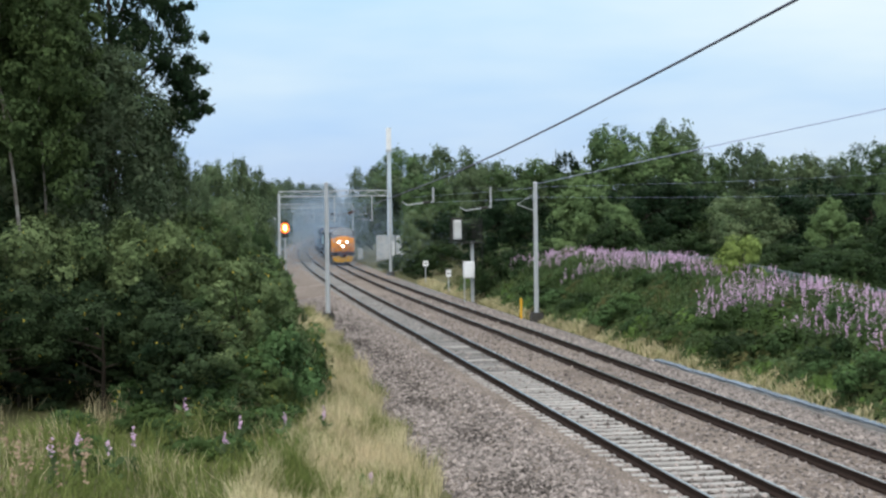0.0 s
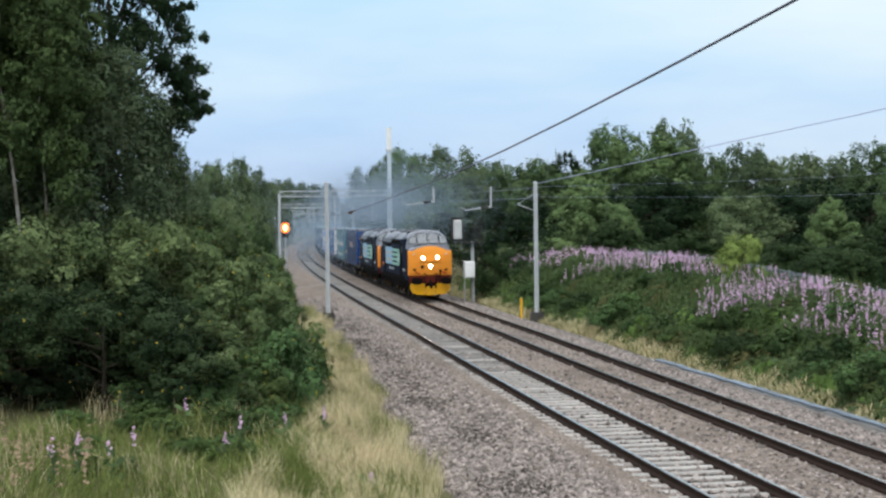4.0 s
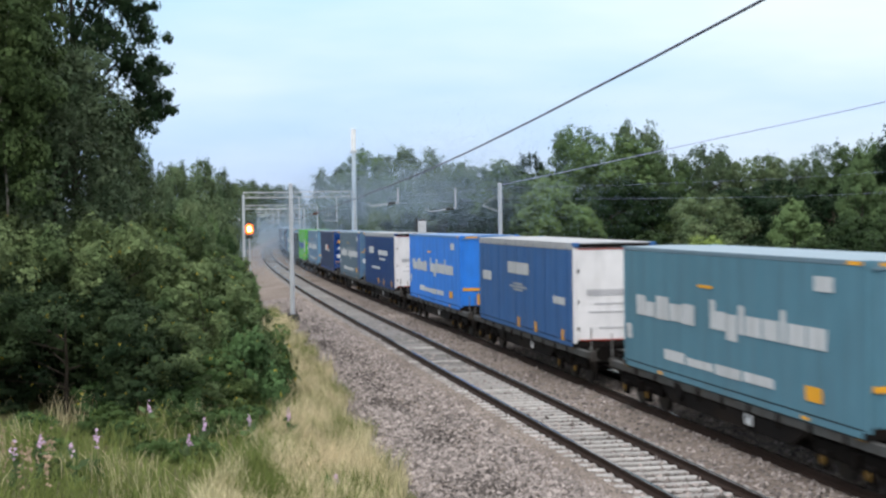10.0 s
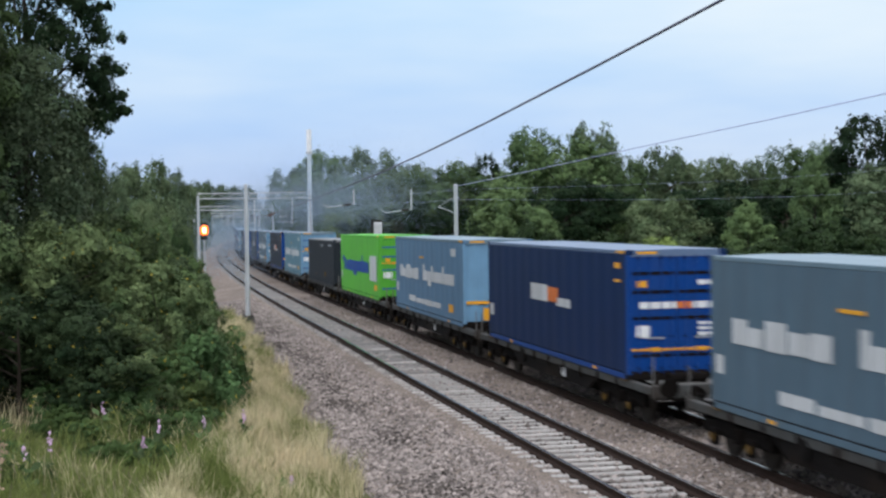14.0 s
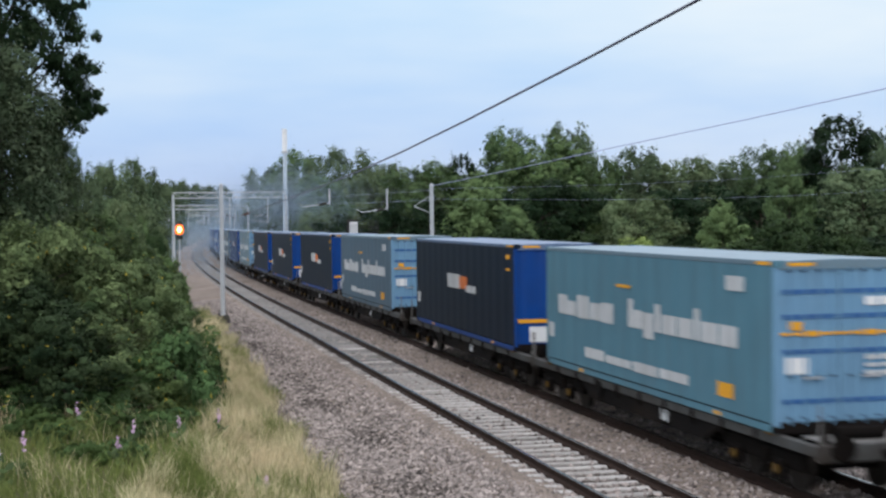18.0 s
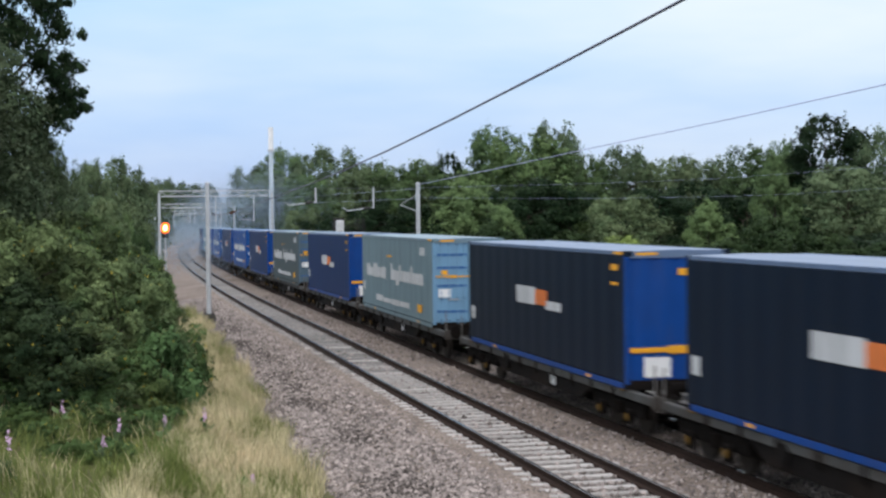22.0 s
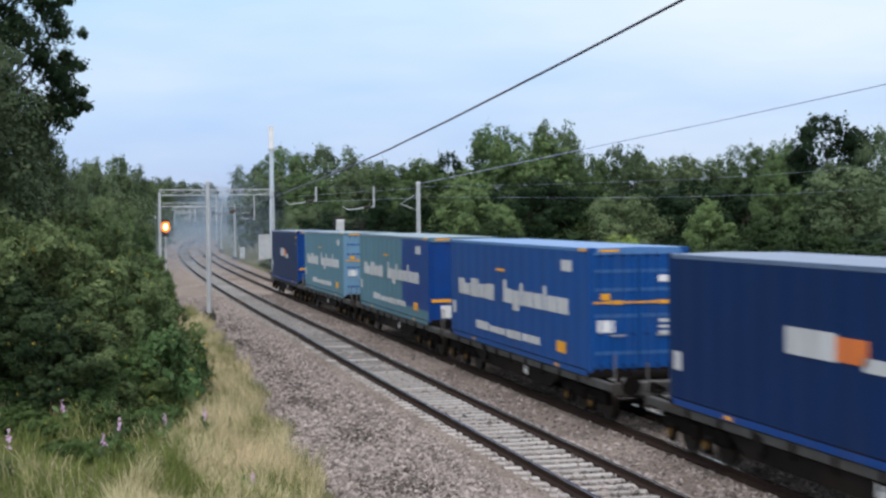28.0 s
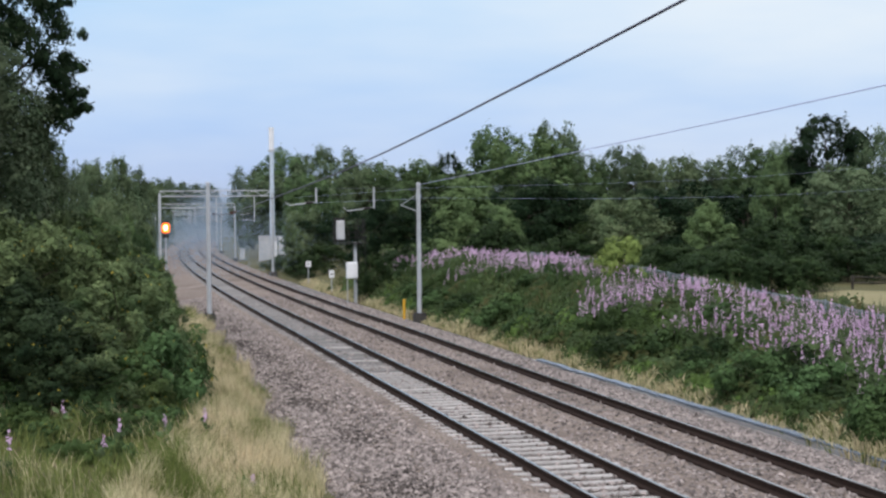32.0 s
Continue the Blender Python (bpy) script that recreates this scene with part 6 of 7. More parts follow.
        for x, z, r in ((-0.95, 1.78, 0.09), (-0.48, 1.95, 0.11), (0.95, 1.78, 0.09), (0.62, 1.7, 0.09)):
            lamp(x, z, r, P_UNDER, "jumper_socket")
        for s in (-1, 1):
            lamp(s * 0.98, 2.72, 0.075, P_MARKER, "marker_light")
        for x, z, w, d in ((-0.78, 1.60, 0.30, 0.10), (0.80, 1.62, 0.34, 0.12), (-0.30, 1.52, 0.22, 0.07), (0.35, 1.52, 0.2, 0.07)):
            part("pipe_cluster", rod((x - w / 2, f(-0.05), z + d / 2), (x + w / 2, f(-0.06), z - d / 2), 0.035, n=6), P_RED if w > 0.25 else P_UNDER, lo, "grimy red hose cock")
        part("handrail", rod((-0.95, f(-0.05), 2.28), (0.95, f(-0.05), 2.28), 0.014, n=5), P_NOSE, lo)
        part("wiper", rod((-0.35, f(0.98), 3.35), (-0.28, f(1.18), 3.78), 0.012, n=4), P_UNDER, lo)
        part("wiper", rod((0.35, f(0.98), 3.35), (0.28, f(1.18), 3.78), 0.012, n=4), P_UNDER, lo)
        part("nose_door", box(-0.62, 0.62, min(f(-0.01), f(0.02)), max(f(-0.01), f(0.02)), 2.2, 2.24), P_BOX_YELLOW, lo)
        part("brake_hose", rod((0.62, f(-0.06), 1.7), (0.5, f(-0.16), 1.15), 0.045, n=6), P_UNDER, lo)
        # beam, buffers, coupling, plough
        part("buffer_beam", box(-1.28, 1.28, min(f(0.05), f(0.3)), max(f(0.05), f(0.3)), 0.98, 1.42), P_REDBEAM, lo, "dull red buffer beam", bevel=0.02)
        for s in (-1, 1):
            bf = part("buffer", rod((s * 0.87, f(0.1), 1.12), (s * 0.87, f(-0.45), 1.12), 0.14, n=12), P_UNDER, lo, smooth=True)
            rg = [[(s * 0.87 + 0.33 * math.copysign(abs(math.cos(a)) ** 0.7, math.cos(a)), f(q), 1.12 + 0.21 * math.copysign(abs(math.sin(a)) ** 0.7, math.sin(a))) for a in np.linspace(0, 2 * math.pi, 16, endpoint=False)] for q in (-0.45, -0.52)]
            part("buffer_head", loft(rg), P_UNDER, bf, smooth=True)
            x0, x1 = sorted((s * 0.32, s * 1.22))
            if lead and e == 0:
                edge = [(0.3, 0.95), (0.3, 0.28), (0.78, 0.28), (1.0, 0.35), (1.14, 0.48), (1.2, 0.66), (1.2, 0.88), (1.1, 0.95)]
                rg = [[(s * x, f(q + 0.22 * x), z) for x, z in edge] for q in (0.02, -0.16)]
                part("plough_blade", loft(rg), P_PLOUGH, lo, "worn yellow snowplough blade", bevel=0.02)
        if lead and e == 0:
            part("plough_centre", box(-0.27, 0.27, min(f(-0.15), f(0.1)), max(f(-0.15), f(0.1)), 0.24, 0.78), P_PLOUGH, lo, "worn yellow snowplough", bevel=0.03)
        for s in (-1, 1):
            part("brake_hose", rod((s * 0.37, f(-0.02), 1.35), (s * 0.3, f(-0.2), 0.7), 0.05, n=6), P_UNDER, lo)
        part("coupling", rod((0, f(0.0), 1.1), (0, f(-0.4), 0.72), 0.09, n=8), P_UNDER, lo)
    part("frame", box(-1.25, 1.25, 0.3, L - 0.3, 0.92, 1.16), P_UNDER, lo, bevel=0.02)
    part("fuel_tank", box(-1.15, 1.15, 6.6, 11.0, 0.35, 0.95), P_UNDER, lo, bevel=0.06)
    for y in (4.3, L - 4.3):
        bogie(lo, y, (-1.95, 0.0, 1.95), 0.52, 2.35, P_BOX_DULL)
    return lo


LEN, WID, Z0, Z1 = 13.7, 2.5, 1.02, 4.09


def up(z):
    """Heights drawn for a container from 1.13 to 3.90 m, carried over to one sized to fit the camera's view."""
    return Z0 + (z - 1.13) * (Z1 - Z0) / 2.77


def build_wagon():
    w = thing("container_flat_wagon", "dark weathered flat wagon on two bogies carrying a container", "wagon", "container wagons")
    a, b = -1.4, LEN + 1.4
    for s in (-1, 1):
        x0, x1 = sorted((s * 1.22, s * 1.06))
        part("side_sill", box(x0, x1, a, b, 0.82, 1.005), P_SILL, w, bevel=0.015)
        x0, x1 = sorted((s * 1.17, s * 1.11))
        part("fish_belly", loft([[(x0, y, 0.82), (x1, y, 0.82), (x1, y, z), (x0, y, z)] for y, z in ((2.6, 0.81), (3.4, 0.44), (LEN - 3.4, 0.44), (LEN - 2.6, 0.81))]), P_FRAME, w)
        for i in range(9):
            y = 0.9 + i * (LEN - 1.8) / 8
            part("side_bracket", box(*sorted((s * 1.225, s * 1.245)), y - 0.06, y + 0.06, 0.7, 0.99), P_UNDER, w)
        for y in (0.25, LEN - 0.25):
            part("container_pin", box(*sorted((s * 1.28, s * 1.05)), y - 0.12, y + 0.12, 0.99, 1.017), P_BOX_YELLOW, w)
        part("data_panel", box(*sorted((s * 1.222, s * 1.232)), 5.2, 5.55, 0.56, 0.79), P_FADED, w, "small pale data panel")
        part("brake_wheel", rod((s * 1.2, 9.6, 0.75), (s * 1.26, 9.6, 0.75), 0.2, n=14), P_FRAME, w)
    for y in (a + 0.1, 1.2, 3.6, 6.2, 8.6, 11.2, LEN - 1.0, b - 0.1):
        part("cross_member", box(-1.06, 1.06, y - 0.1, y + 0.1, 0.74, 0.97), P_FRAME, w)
    # Solid brake gear blocks, added so the space under the wagon reads dark.
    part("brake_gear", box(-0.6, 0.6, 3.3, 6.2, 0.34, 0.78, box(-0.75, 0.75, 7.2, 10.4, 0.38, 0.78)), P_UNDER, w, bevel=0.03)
    for y, d in ((a, -1), (b, 1)):
        part("headstock", box(-1.2, 1.2, min(y, y + d * 0.14), max(y, y + d * 0.14), 0.74, 1.05), P_SILL, w, bevel=0.02)
        part("walkway", box(-0.9, 0.9, min(y - d * 0.1, y - d * 1.1), max(y - d * 0.1, y - d * 1.1), 0.99, 1.02), P_DECK, w)
        for s in (-1, 1):
            bf = part("buffer", rod((s * 0.87, y, 1.0), (s * 0.87, y + d * 0.32, 1.0), 0.1, n=10), P_UNDER, w)
            part("buffer_head", rod((s * 0.87, y + d * 0.32, 1.0), (s * 0.87, y + d * 0.37, 1.0), 0.22, n=14), P_UNDER, bf)
        part("brake_cylinder", rod((-0.55, y - d * 0.55, 1.12), (0.35, y - d * 0.55, 1.12), 0.13, n=10), P_UNDER, w, smooth=True)
        part("hand_lever", rod((0.7, y - d * 0.4, 1.0), (0.75, y - d * 0.4, 1.5), 0.025, n=5), P_DECK, w)
        part("end_lamp_bracket", box(-1.12, -0.98, min(y, y + d * 0.03), max(y, y + d * 0.03), 1.05, 1.3), P_FRAME, w)
        part("coupling", rod((0, y, 0.95), (0, y + d * 0.3, 0.8), 0.06, n=6), P_UNDER, w)
        part("grab_rail", rod((-1.15, y + d * 0.05, 1.0), (-1.15, y + d * 0.05, 1.7), 0.02, n=5), P_DECK, w)
    for y in (0.9, LEN - 0.9):
        bogie(w, y, (-0.9, 0.9), 0.42, 2.25, P_BOX_YELLOW, "dark bogie with yellow axle boxes")
    return w


CONTAINER_PAINT = {
    "navy": paint("container_navy", (0.0024, 0.0092, 0.0235), 0.5, spec=0.14),
    "navy_blue": paint("container_navy_blue", (0.0026, 0.019, 0.076), 0.5, spec=0.14),
    # Roof colours are lightened: the sky's sheen on the tops is put into them.
    "top_navy": paint("roof_sheen_blue", (0.0992, 0.1550, 0.2604), 0.4, spec=0.5),
    "top_teal": paint("roof_sheen_teal", (0.1320, 0.2090, 0.2640), 0.4, spec=0.5),
    "top_blue": paint("roof_sheen_bright_blue", (0.0620, 0.1860, 0.4216), 0.4, spec=0.5),
    "blue_dark": paint("container_dark_blue", (0.0012, 0.021, 0.092), 0.5),
    "teal": paint("container_grey_teal", (0.0840, 0.2000, 0.2640), 0.5),
    "grey_teal": paint("container_weathered_teal", (0.0792, 0.1296, 0.1728), 0.55),
    "pale": paint("container_pale_grey_blue", (0.1428, 0.2176, 0.2516), 0.55),
    "grey_dark": paint("container_dull_grey", (0.0589, 0.0837, 0.0930), 0.55),
    "steel": paint("curtain_steel_blue", (0.0372, 0.1222, 0.3081), 0.6),
    "curtain": paint("curtain_dark_blue", (0.006, 0.042, 0.150), 0.6),
    "blue": paint("container_bright_blue", (0.0252, 0.2059, 0.7093), 0.5),
    "royal": paint("container_royal_blue", (0.0048, 0.0656, 0.2560), 0.5),
    "green": paint("container_bright_green", (0.10, 0.44, 0.05), 0.5),
    "charcoal": paint("container_charcoal", (0.020, 0.026, 0.034), 0.6),
    "roof_dull": paint("roof_dull_grey", (0.17, 0.18, 0.19), 0.5, spec=0.3),
    "number": paint("faint_blue_lettering", (0.05, 0.13, 0.34), 0.5, 0.6),
    "end_blue": paint("end_royal_blue", (0.0041, 0.0490, 0.2244), 0.45),
    # Pale blue ends, lightened further for the extra light that falls on them.
    "end_teal": paint("end_lit_pale_blue", (0.1540, 0.3080, 0.4620), 0.5),
    "sky": paint("container_dull_sky_blue", (0.0935, 0.1870, 0.2975), 0.5),
    "door_green": paint("door_green", (0.09, 0.40, 0.045), 0.5),
    "end_white": paint("end_white", (0.7140, 0.7055, 0.7140), 0.55),
    "roof_blue": paint("roof_sky_blue", (0.25, 0.38, 0.62), 0.5),
    "roof_grey": paint("roof_pale_grey", (0.3360, 0.3500, 0.3640), 0.6),
    "logo_blue": paint("logo_deep_blue", (0.015, 0.07, 0.30), 0.5),
}


def side_bars(c, rows, mat, label):
    """Painted lettering drawn as plain bars on the side: rows of (y0, y1, z0, z1) from the front."""
    mat = P_FADED if mat is P_WHITE else mat
    for y0, y1, z0, z1 in rows:
        part("lettering", box(-WID / 2 - 0.016, -WID / 2 - 0.004, y0, y1, up(z0), up(z1)), mat, c, label)


def build_container(style, side, end, roof, label, patch=0):
    P = CONTAINER_PAINT
    c = thing("freight_container", label, "container", "containers on the train")
    h = WID / 2
    # side walls with shallow ribs
    for s in (-1, 1):
        ys = list(np.linspace(0.12, LEN - 0.12, 58))
        ring = []
        depth = 0.028 if style in ("plain",) else 0.007
        top = [(s * (h - (depth if (i // 2) % 2 else 0)), y) for i, y in enumerate(ys)]
        bm = bmesh.new()
        lo_ = [bm.verts.new((x, y, Z0 + 0.14)) for x, y in top]
        hi_ = [bm.verts.new((x, y, Z1 - 0.1)) for x, y in top]
        for i in range(len(ys) - 1):
            bm.faces.new((lo_[i], lo_[i + 1], hi_[i + 1], hi_[i]))
        inner = [bm.verts.new((s * (h - 0.08), y, z)) for y, z in ((0.12, Z0 + 0.14), (LEN - 0.12, Z0 + 0.14), (LEN - 0.12, Z1 - 0.1), (0.12, Z1 - 0.1))]
        bm.faces.new(inner)
        part("side_wall", bm, P[side], c)
        x0, x1 = sorted((s * (h - 0.09), s * (h + 0.004)))
        part("bottom_rail", box(x0, x1, 0, LEN, Z0, Z0 + 0.14), P["end_blue"] if end == "end_blue" and side != "teal" else P[side], c, bevel=0.012)
        # A thin dark strip stands in for the shadow above the rail.
        part("rail_gap", box(*sorted((s * (h - 0.05), s * (h + 0.005))), 0.14, LEN - 0.14, Z0 + 0.14, Z0 + 0.165), P_FRAME, c, "dark strip painted as a shadow line above the bottom rail")
        # The top rail takes the roof's sheen colour for its bright rim.
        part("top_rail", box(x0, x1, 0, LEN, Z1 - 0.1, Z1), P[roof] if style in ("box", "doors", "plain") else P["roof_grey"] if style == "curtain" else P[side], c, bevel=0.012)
        if style == "curtain":
            part("roof_valance", box(*sorted((s * (h - 0.03), s * (h + 0.010))), 0.02, LEN - 0.02, Z1 - 0.22, Z1 - 0.09), P["roof_grey"], c, "pale grey curtain rail cover", bevel=0.008)
        for y0, y1 in ((0, 0.13), (LEN - 0.13, LEN)):
            part("corner_post", box(x0, x1 + 0.002, y0 - 0.001, y1, Z0, Z1 - 0.004), P[end] if y0 == 0 else P[side], c, bevel=0.012)
            for z in (Z0, Z1 - 0.12):
                part("corner_casting", box(*sorted((s * (h - 0.17), s * (h + 0.008))), y0 - 0.008 if y0 == 0 else y1 - 0.17, 0.17 if y0 == 0 else y1 + 0.008, z - 0.002, z + 0.122), P_FRAME if z < 2 else P[side], c)
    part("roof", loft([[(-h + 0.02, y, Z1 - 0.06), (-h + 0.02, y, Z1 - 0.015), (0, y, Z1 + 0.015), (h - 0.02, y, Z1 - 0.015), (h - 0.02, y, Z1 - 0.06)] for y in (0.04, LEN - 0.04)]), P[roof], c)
    part("floor", box(-h + 0.06, h - 0.06, 0.06, LEN - 0.06, Z0 + 0.02, Z0 + 0.14), P_FRAME, c)
    part("rear_wall", box(-h + 0.1, h - 0.1, LEN - 0.08, LEN - 0.03, Z0 + 0.1, Z1 - 0.05), P[side], c)
    part("end_sill", box(-h + 0.1, h - 0.1, 0, 0.1, Z0, Z0 + 0.2), P_FRAME, c)
    part("end_header", box(-h + 0.1, h - 0.1, 0.0, 0.1, Z1 - 0.16, Z1 - 0.01), P[roof], c)
    if style == "doors":
        low_stripe = end == "end_blue"
        stripe = up(1.74) if low_stripe else up(2.70)
        part("door_gasket", box(-0.012, 0.012, 0.03, 0.06, Z0 + 0.2, Z1 - 0.16), P_FRAME, c)
        for k, (x0, x1) in enumerate(((-h + 0.1, -0.012), (0.012, h - 0.1))):
            d = part("door", box(x0, x1, 0.02, 0.07, Z0 + 0.2, Z1 - 0.16), P[end], c, "pale locking door" if end == "end_teal" else "")
            for q in (0.16, 0.40, 0.66, 0.88):
                x = x0 + (x1 - x0) * q
                bar = part("lock_rod", rod((x, -0.012, Z0 + 0.14), (x, -0.012, Z1 - 0.12), 0.016, n=6), P[end], d)
                for z in (Z0 + 0.24, 2.0, Z1 - 0.22):
                    part("rod_keeper", box(x - 0.035, x + 0.035, -0.02, 0.02, z, z + 0.05), P_FRAME, bar)
            part("handle", box(x0 + 0.36 * (x1 - x0), x0 + 0.70 * (x1 - x0), -0.045, -0.025, 1.98, 2.02), P_GREY, d)
            # pressed horizontal channels across the door
            for z in (1.60, 2.40, 2.96, 3.36):
                part("door_rib", box(x0 + 0.04, x1 - 0.04, 0.006, 0.02, up(z), up(z + 0.075)), P_FRAME if low_stripe else P["steel"], d)
            if low_stripe:
                plates = ((0.10, 0.42, 2.02, 2.28, P_WHITE), (0.12, 0.34, 3.10, 3.24, P_YELLOW)) if k == 0 else ((0.45, 0.92, 2.04, 2.12, P_WHITE), (0.45, 0.92, 2.17, 2.23, P_WHITE), (0.45, 0.92, 2.28, 2.34, P_WHITE), (0.45, 0.92, 3.14, 3.24, P_WHITE))
                part("emblem_plate", box(x0 + (0.18 if k == 0 else 0.0) * (x1 - x0), x0 + (1.0 if k == 0 else 0.30) * (x1 - x0), -0.002, 0.012, up(2.64), up(2.78)), P_WHITE if k == 0 else P_ORANGE, d, "painted company bar")
                if k == 1:
                    part("emblem_plate", box(x0 + 0.32 * (x1 - x0), x0 + 0.9 * (x1 - x0), -0.002, 0.012, up(2.64), up(2.78)), P_WHITE, d)
            else:
                plates = ((0.08, 0.46, 2.08, 2.34, P_WHITE), (0.14, 0.36, 2.78, 2.92, P_YELLOW)) if k == 0 else ((0.42, 0.92, 2.02, 2.10, P_FADED), (0.42, 0.92, 2.16, 2.22, P_FADED), (0.42, 0.92, 2.28, 2.36, P_FADED), (0.40, 0.92, 3.16, 3.30, P_WHITE))
            for a, b, z, zz, mat in plates:
                part("label_plate", box(x0 + a * (x1 - x0), x0 + b * (x1 - x0), -0.004, 0.012, up(z), up(zz)), mat, d)
            part("warning_stripe", box(x0, x1, -0.008, 0.012, stripe, stripe + 0.05), P_YELLOW, d, "yellow stripe")
            part("stripe_boss", box(x0 + 0.35 * (x1 - x0), x0 + 0.65 * (x1 - x0), -0.010, 0.012, stripe - 0.02, stripe + 0.075), P_YELLOW, d)
    elif style == "curtain":
        part("end_wall", box(-h + 0.1, h - 0.1, 0.02, 0.07, Z0 + 0.2, Z1 - 0.16), P[end], c, "dirty white end wall")
        for z in (Z0 + 0.2, Z1 - 0.2):
            part("marker_strip", box(-h + 0.14, h - 0.14, 0.004, 0.02, z, z + 0.03), P_RED, c, "red reflective strip")
        for x in (-h + 0.12, h - 0.16):
            for z in (1.5, 2.3, 3.2):
                part("door_hinge", box(x, x + 0.04, -0.005, 0.02, z, z + 0.12), P_FRAME, c)
        part("end_fascia", box(-h + 0.02, h - 0.02, -0.004, 0.03, Z1 - 0.15, Z1 - 0.03), P_FRAME, c, "dark fascia above the end wall")
        for z, w, zz in ((2.50, 0.86, 0.16), (2.26, 0.62, 0.04), (2.04, 0.8, 0.04), (1.62, 0.5, 0.04)):
            part("lettering", box(-w, w, 0.008, 0.02, up(z), up(z + zz)), P_LETTER_GREY, c, "grey lettering bar")
        for i in range(10):
            y = 0.7 + i * 1.36
            part("curtain_strap", box(-h - 0.012, -h - 0.002, y, y + 0.05, Z0 + 0.1, Z1 - 0.12), P[side], c)
        for y in (1.2, 4.6, 7.0):
            part("curtain_buckle", box(-h - 0.02, -h - 0.004, y, y + 0.22, Z0 + 0.12, Z0 + 0.45), P_YELLOW, c, "yellow tag")
    else:
        bm = bmesh.new()
        n = 18
        pts = [(-h + 0.1 + (WID - 0.2) * i / n, 0.02 if (i // 2) % 2 else 0.055) for i in range(n + 1)]
        lo_ = [bm.verts.new((x, y, Z0 + 0.2)) for x, y in pts]
        hi_ = [bm.verts.new((x, y, Z1 - 0.16)) for x, y in pts]
        back = [bm.verts.new((x, 0.09, z)) for x, z in ((-h + 0.1, Z0 + 0.2), (h - 0.1, Z0 + 0.2), (h - 0.1, Z1 - 0.16), (-h + 0.1, Z1 - 0.16))]
        for i in range(n):
            bm.faces.new((lo_[i], lo_[i + 1], hi_[i + 1], hi_[i]))
        bm.faces.new(back)
        part("end_wall", bm, P[end], c)
        if style != "plain":
            part("warning_stripe", box(-h + 0.1, h - 0.1, 0.0, 0.02, up(1.86), up(1.96)), P_YELLOW, c, "yellow stripe")
            part("stripe_boss", box(-0.25, 0.2, -0.004, 0.02, up(1.83), up(1.99)), P_YELLOW, c)
            if end == "end_blue":
                part("label_plate", box(-0.82, -0.2, 0.004, 0.018, up(1.36), up(1.76)), P_WHITE, c, "white plate")
                part("label_plate", box(0.62, 1.12, 0.004, 0.018, up(1.38), up(1.74)), P_FADED, c, "pale plate")
            else:
                part("label_plate", box(-0.55, -0.05, 0.004, 0.018, up(1.34), up(1.74)), P_YELLOW, c, "orange plate")
            part("label_plate", box(0.0, 0.36, 0.006, 0.018, up(3.40), up(3.54)), P_YELLOW, c, "orange label")
            for k in range(7):
                part("number_bar", box(0.80, 1.10, 0.006, 0.018, up(2.30 + 0.17 * k), up(2.40 + 0.17 * k)), P["number"], c, "faint number bar")
    if style in ("box", "doors"):
        # orange height marks at the top front corner
        part("height_mark", box(-h - 0.010, -h + 0.01, 0.18, 0.75, Z1 - 0.085, Z1 - 0.02), P_YELLOW, c, "orange height mark")
        part("height_mark", box(-h + 0.25, -h + 0.75, -0.006, 0.02, Z1 - 0.1, Z1 - 0.04), P_YELLOW, c, "orange height mark")
        for y in (2.4, LEN - 3.0):
            part("lifting_mark", box(-h - 0.008, -h + 0.01, y, y + 0.3, Z0 + 0.03, Z0 + 0.10), P_YELLOW, c, "orange lifting mark")
        part("data_plate", box(-h - 0.012, -h + 0.01, LEN - 0.62, LEN - 0.25, 1.75, 2.12), P_FADED, c, "pale data plate")
    if patch:
        part("side_patch", box(-WID / 2 - 0.003, -WID / 2 + 0.03, 0.13, patch, Z0 + 0.5, Z1 - 0.1), P["end_blue"], c, "darker blue patch on the side")
    # lettering on the side
    if side in ("teal", "grey_teal", "blue", "royal", "sky", "pale", "grey_dark"):
        side_bars(c, [(11.9, 12.6, 2.38, 2.82), (11.2, 11.85, 2.38, 2.70), (10.2, 11.1, 2.36, 2.86), (9.3, 10.1, 2.38, 2.74), (8.45, 9.25, 2.36, 2.78)], P_WHITE, "white company emblem bar")
        side_bars(c, [(7.15, 7.45, 2.38, 2.95), (6.55, 7.1, 2.38, 2.74), (5.9, 6.5, 2.22, 2.72), (5.5, 5.8, 2.38, 2.92), (4.6, 5.4, 2.38, 2.74), (3.75, 4.5, 2.38, 2.74), (3.4, 3.65, 2.38, 2.95), (2.5, 3.3, 2.38, 2.74), (1.6, 2.4, 2.38, 2.74)], P_WHITE, "white lettering bar")
        side_bars(c, [(9.1, 10.5, 1.52, 1.74), (7.3, 8.95, 1.52, 1.68), (5.7, 7.15, 1.50, 1.7), (4.0, 5.55, 1.52, 1.7)], P_WHITE, "small white lettering bar")
        side_bars(c, [(7.3, 8.2, 3.16, 3.22)], P_YELLOW, "small yellow bar")
        side_bars(c, [(1.3, 2.1, 3.35, 3.6)], P_WHITE, "white number bar")
        side_bars(c, [(1.8, 2.5, 1.5, 1.75)], P_YELLOW, "yellow label")
    elif side in ("navy", "navy_blue", "blue_dark"):
        side_bars(c, [(6.75, 8.5, 2.48, 2.9), (4.6, 5.9, 2.42, 2.62)], P_WHITE, "white company emblem bar")
        side_bars(c, [(5.75, 6.75, 2.5, 2.86)], P_ORANGE, "orange company emblem bar")
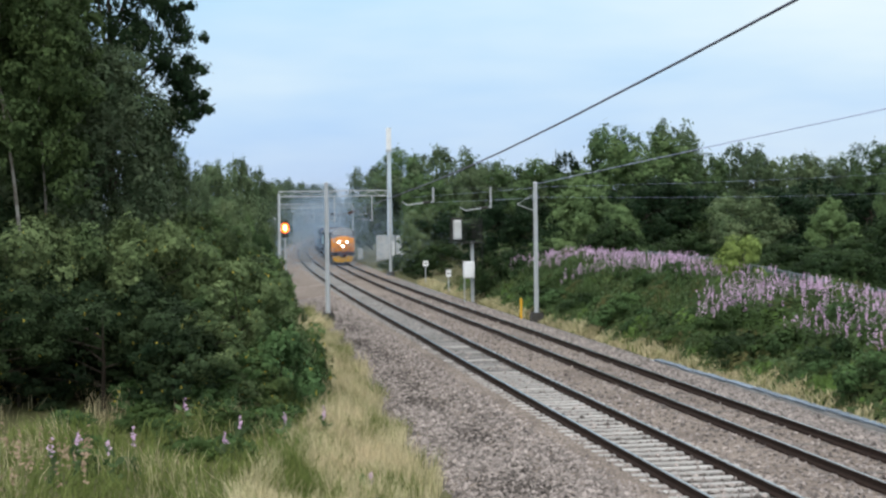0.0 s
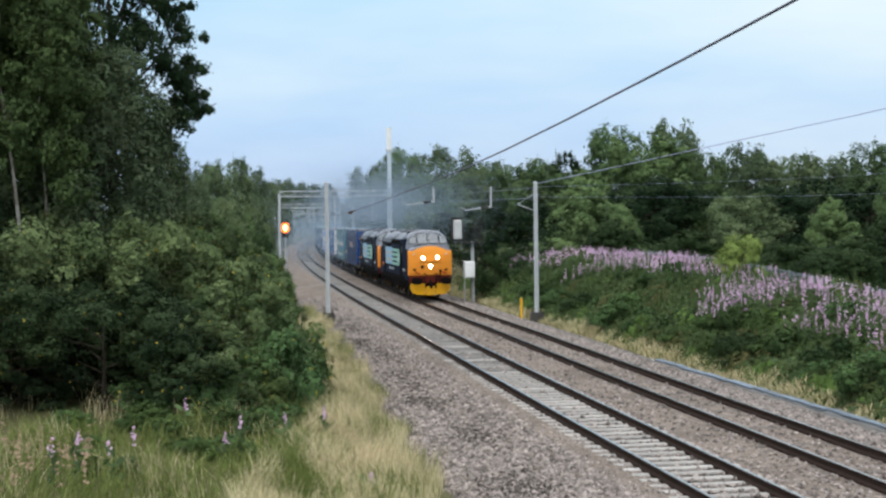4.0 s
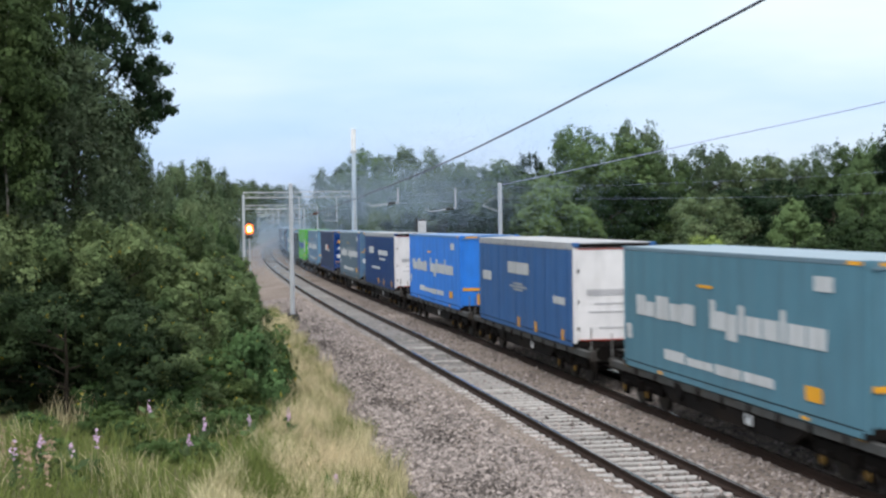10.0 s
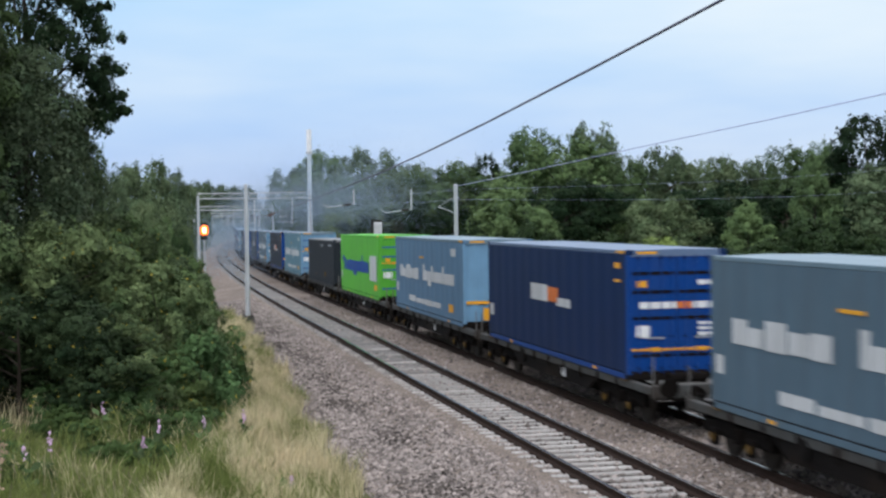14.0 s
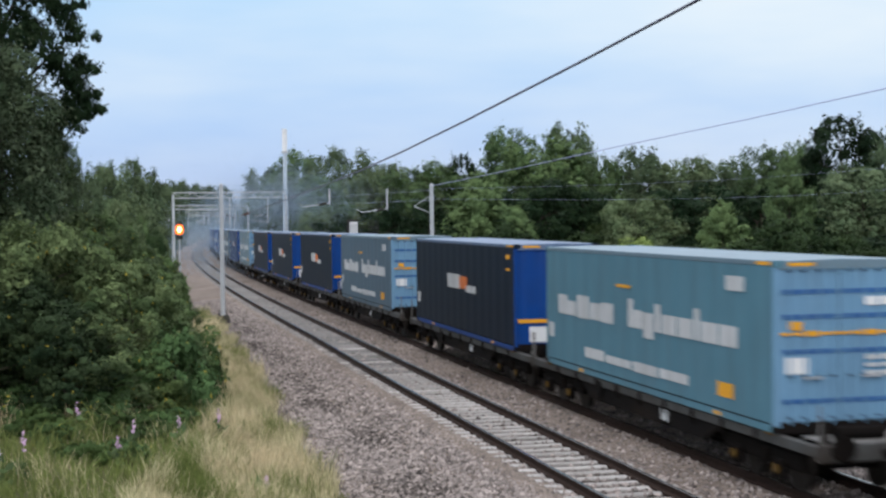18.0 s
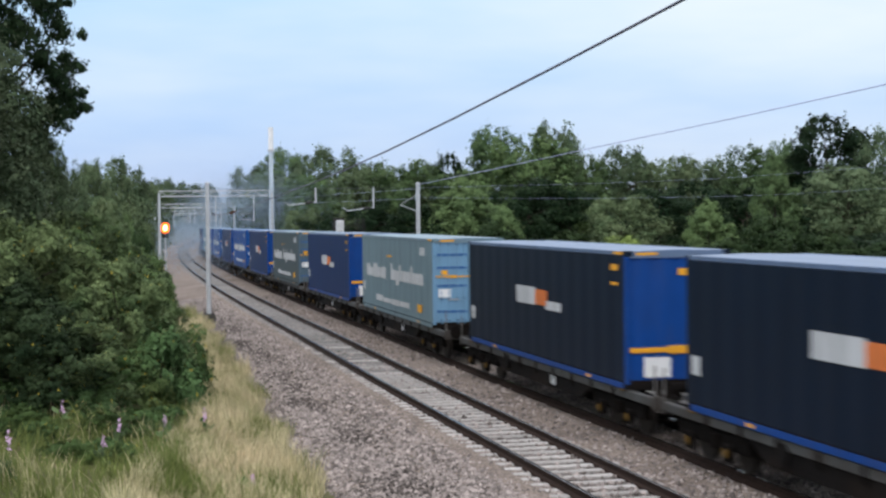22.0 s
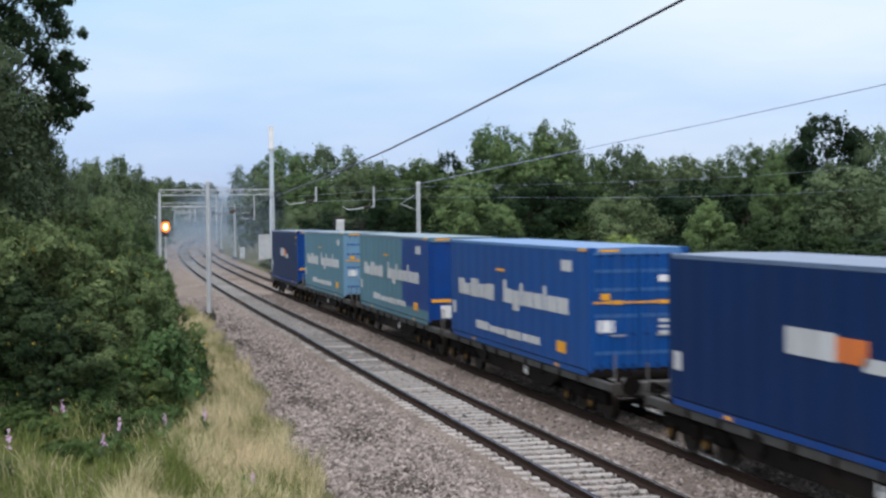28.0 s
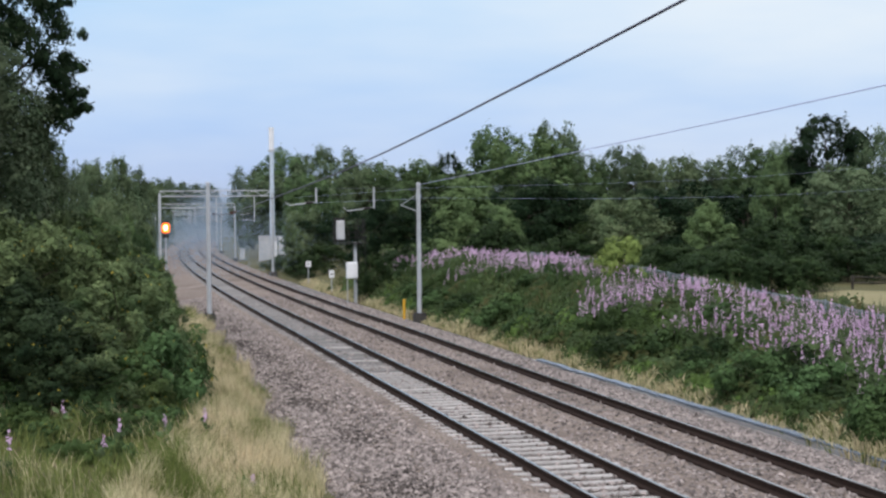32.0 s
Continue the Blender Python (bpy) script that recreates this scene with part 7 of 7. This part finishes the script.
        side_bars(c, [(0.5, 0.9, 3.5, 3.62), (0.5, 0.9, 3.2, 3.26)], P_YELLOW, "yellow number bar")
    elif side == "steel":
        side_bars(c, [(5.6, 8.7, 2.85, 3.2), (11.5, 13.0, 2.5, 2.8), (1.0, 2.4, 2.2, 2.4)], P_WHITE, "faded white lettering bar")
        for z, q in ((2.36, 0.05), (2.45, 0.09), (2.54, 0.05)):
            side_bars(c, [(7.2 - q * 14, 7.2 + q * 14, z - 0.03, z + 0.03)], P_GREY, "grey emblem bar")
    elif side == "curtain":
        side_bars(c, [(9.2, 11.4, 2.8, 3.15), (3.0, 7.0, 2.75, 3.0), (4.0, 6.6, 2.5, 2.6), (6.3, 10.2, 2.0, 2.12)], P_WHITE, "white lettering bar")
    elif side == "green":
        side_bars(c, [(12.1, 12.9, 2.62, 2.85), (11.6, 12.2, 2.2, 2.75), (10.3, 11.4, 2.2, 2.65), (8.9, 10.2, 2.2, 2.7), (7.6, 8.8, 2.0, 2.68), (6.3, 7.5, 2.2, 2.68), (4.9, 6.2, 2.2, 2.72), (3.4, 4.8, 2.2, 2.68), (5.3, 5.7, 2.75, 2.95)], P_LOGOB, "deep blue lettering bar")
        side_bars(c, [(0.9, 3.0, 1.9, 3.0)], P_WHITE, "white emblem panel")
        side_bars(c, [(0.8, 1.6, 1.5, 1.75)], P_YELLOW, "yellow label")
    elif side == "charcoal":
        side_bars(c, [(1.0, 2.4, 3.5, 3.62), (5.4, 6.2, 3.45, 3.6)], P_GREY, "faded grey number bar")
        side_bars(c, [(3.8, 4.6, 1.6, 1.9), (9.0, 9.4, 1.6, 1.68)], P_BOX_YELLOW, "faded label")
    return c


P_LOGOB = CONTAINER_PAINT["logo_blue"]
KINDS = {
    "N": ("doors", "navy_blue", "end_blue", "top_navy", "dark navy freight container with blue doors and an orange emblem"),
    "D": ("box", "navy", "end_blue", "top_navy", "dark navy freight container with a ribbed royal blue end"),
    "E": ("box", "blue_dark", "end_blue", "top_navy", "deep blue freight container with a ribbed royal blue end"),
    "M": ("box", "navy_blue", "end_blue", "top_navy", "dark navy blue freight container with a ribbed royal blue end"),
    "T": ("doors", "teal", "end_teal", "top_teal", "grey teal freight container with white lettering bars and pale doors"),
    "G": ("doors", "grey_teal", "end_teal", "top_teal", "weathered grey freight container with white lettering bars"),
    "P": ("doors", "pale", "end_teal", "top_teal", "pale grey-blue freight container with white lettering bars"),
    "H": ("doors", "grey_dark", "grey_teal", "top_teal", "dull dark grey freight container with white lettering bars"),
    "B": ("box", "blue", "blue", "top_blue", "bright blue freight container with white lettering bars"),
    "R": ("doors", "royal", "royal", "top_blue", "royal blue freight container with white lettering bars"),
    "S": ("curtain", "steel", "end_white", "roof_grey", "steel blue curtain-sided container with a white end"),
    "C": ("curtain", "curtain", "end_white", "roof_grey", "dark blue curtain-sided container with a white end"),
    "V": ("doors", "green", "door_green", "green", "bright green freight container with deep blue lettering bars"),
    "K": ("plain", "charcoal", "charcoal", "roof_dull", "plain charcoal corrugated freight container"),
    "X": ("box", "teal", "end_blue", "top_teal", "grey teal freight container with a dark blue patch", 4.6),
    "Y": ("box", "teal", "teal", "top_teal", "grey teal freight container with a ribbed end and a yellow stripe"),
    "Z": ("box", "sky", "end_teal", "top_teal", "dull sky blue freight container with a pale ribbed end"),
    "W": ("doors", "grey_teal", "sky", "top_teal", "dull grey-blue freight container with a darker patch and blue doors", 1.5),
}
ORDER = "NYSBCWNZVKTDGDDDPEHERERXTM"
# where each container's rear end stands behind the first nose at the start
REARS = [222.7, 240.1, 258.7, 276.4, 295.6, 312.4, 331.2, 348.6, 366.9, 384.1, 403.2, 420.0, 438.7, 455.6, 474.0, 491.1, 509.8, 527.0, 544.8, 562.2, 579.5, 596.7, 615.3, 632.3, 650.3, 667.3]
SPEED, NOSES = 20.295, (169.3, 188.2)


def ride(s, length, t):
    """The pose on the far track of a vehicle whose front started s metres up the line."""
    y = s - SPEED * t
    a, b = Vector((FAR_C + bend(y), y, grade(y))), Vector((FAR_C + bend(y + length), y + length, grade(y + length)))
    return Matrix.Translation(a) @ (b - a).to_track_quat("Y", "Z").to_matrix().to_4x4()


def build_train():
    out = []
    out.append((build_loco(True), NOSES[0], 17.5))
    out.append((build_loco(False), NOSES[1], 17.5))
    wagon = build_wagon()
    made = {}
    for i, (k, rear) in enumerate(zip(ORDER, REARS)):
        c = copy_thing(made[k], pose(0, 0, 0)) if k in made else build_container(*KINDS[k])
        if k == "K" and k not in made:
            lower = Matrix.Translation((0, 0, Z0)) @ Matrix.Diagonal((1, 1, 0.885, 1)) @ Matrix.Translation((0, 0, -Z0))
            for ob in c.children_recursive:
                ob.data.transform(lower)
        made.setdefault(k, c)
        out.append((c, rear - LEN, LEN))
        w = wagon if i == 0 else copy_thing(wagon, pose(0, 0, 0))
        out.append((w, rear - LEN, LEN))
    return out


TRAIN = build_train()


def drift(i, t):
    """A puff rides behind the exhausts, is left behind, slows, and drifts off up the line."""
    y0, free = 190.0 + 6.5 * i, 5.2 - 0.62 * i
    y = y0 - SPEED * min(t, free)
    since = max(0.0, t - free)
    y -= SPEED * 0.9 * (1 - math.exp(-since / 0.9))
    y += 6.0 * max(0.0, since - 2.5)
    x = FAR_C + bend(y) + 2.0 * (1 - math.exp(-since / 2.0)) * (1 + i % 3)
    return pose(x, y, 5.6 + 0.9 * (1 - math.exp(-since / 3.0)) + 0.15 * (i % 4), 0, 0, swing(max(y, 0)))


def motions():
    for puff, i in PUFFS:
        walk(puff, [(0.5 * k, drift(i, 0.5 * k)) for k in range(65)])
    for ob, s, length in TRAIN:
        walk(ob, [(float(t), ride(s, length, t)) for t in range(0, 33)])


motions()
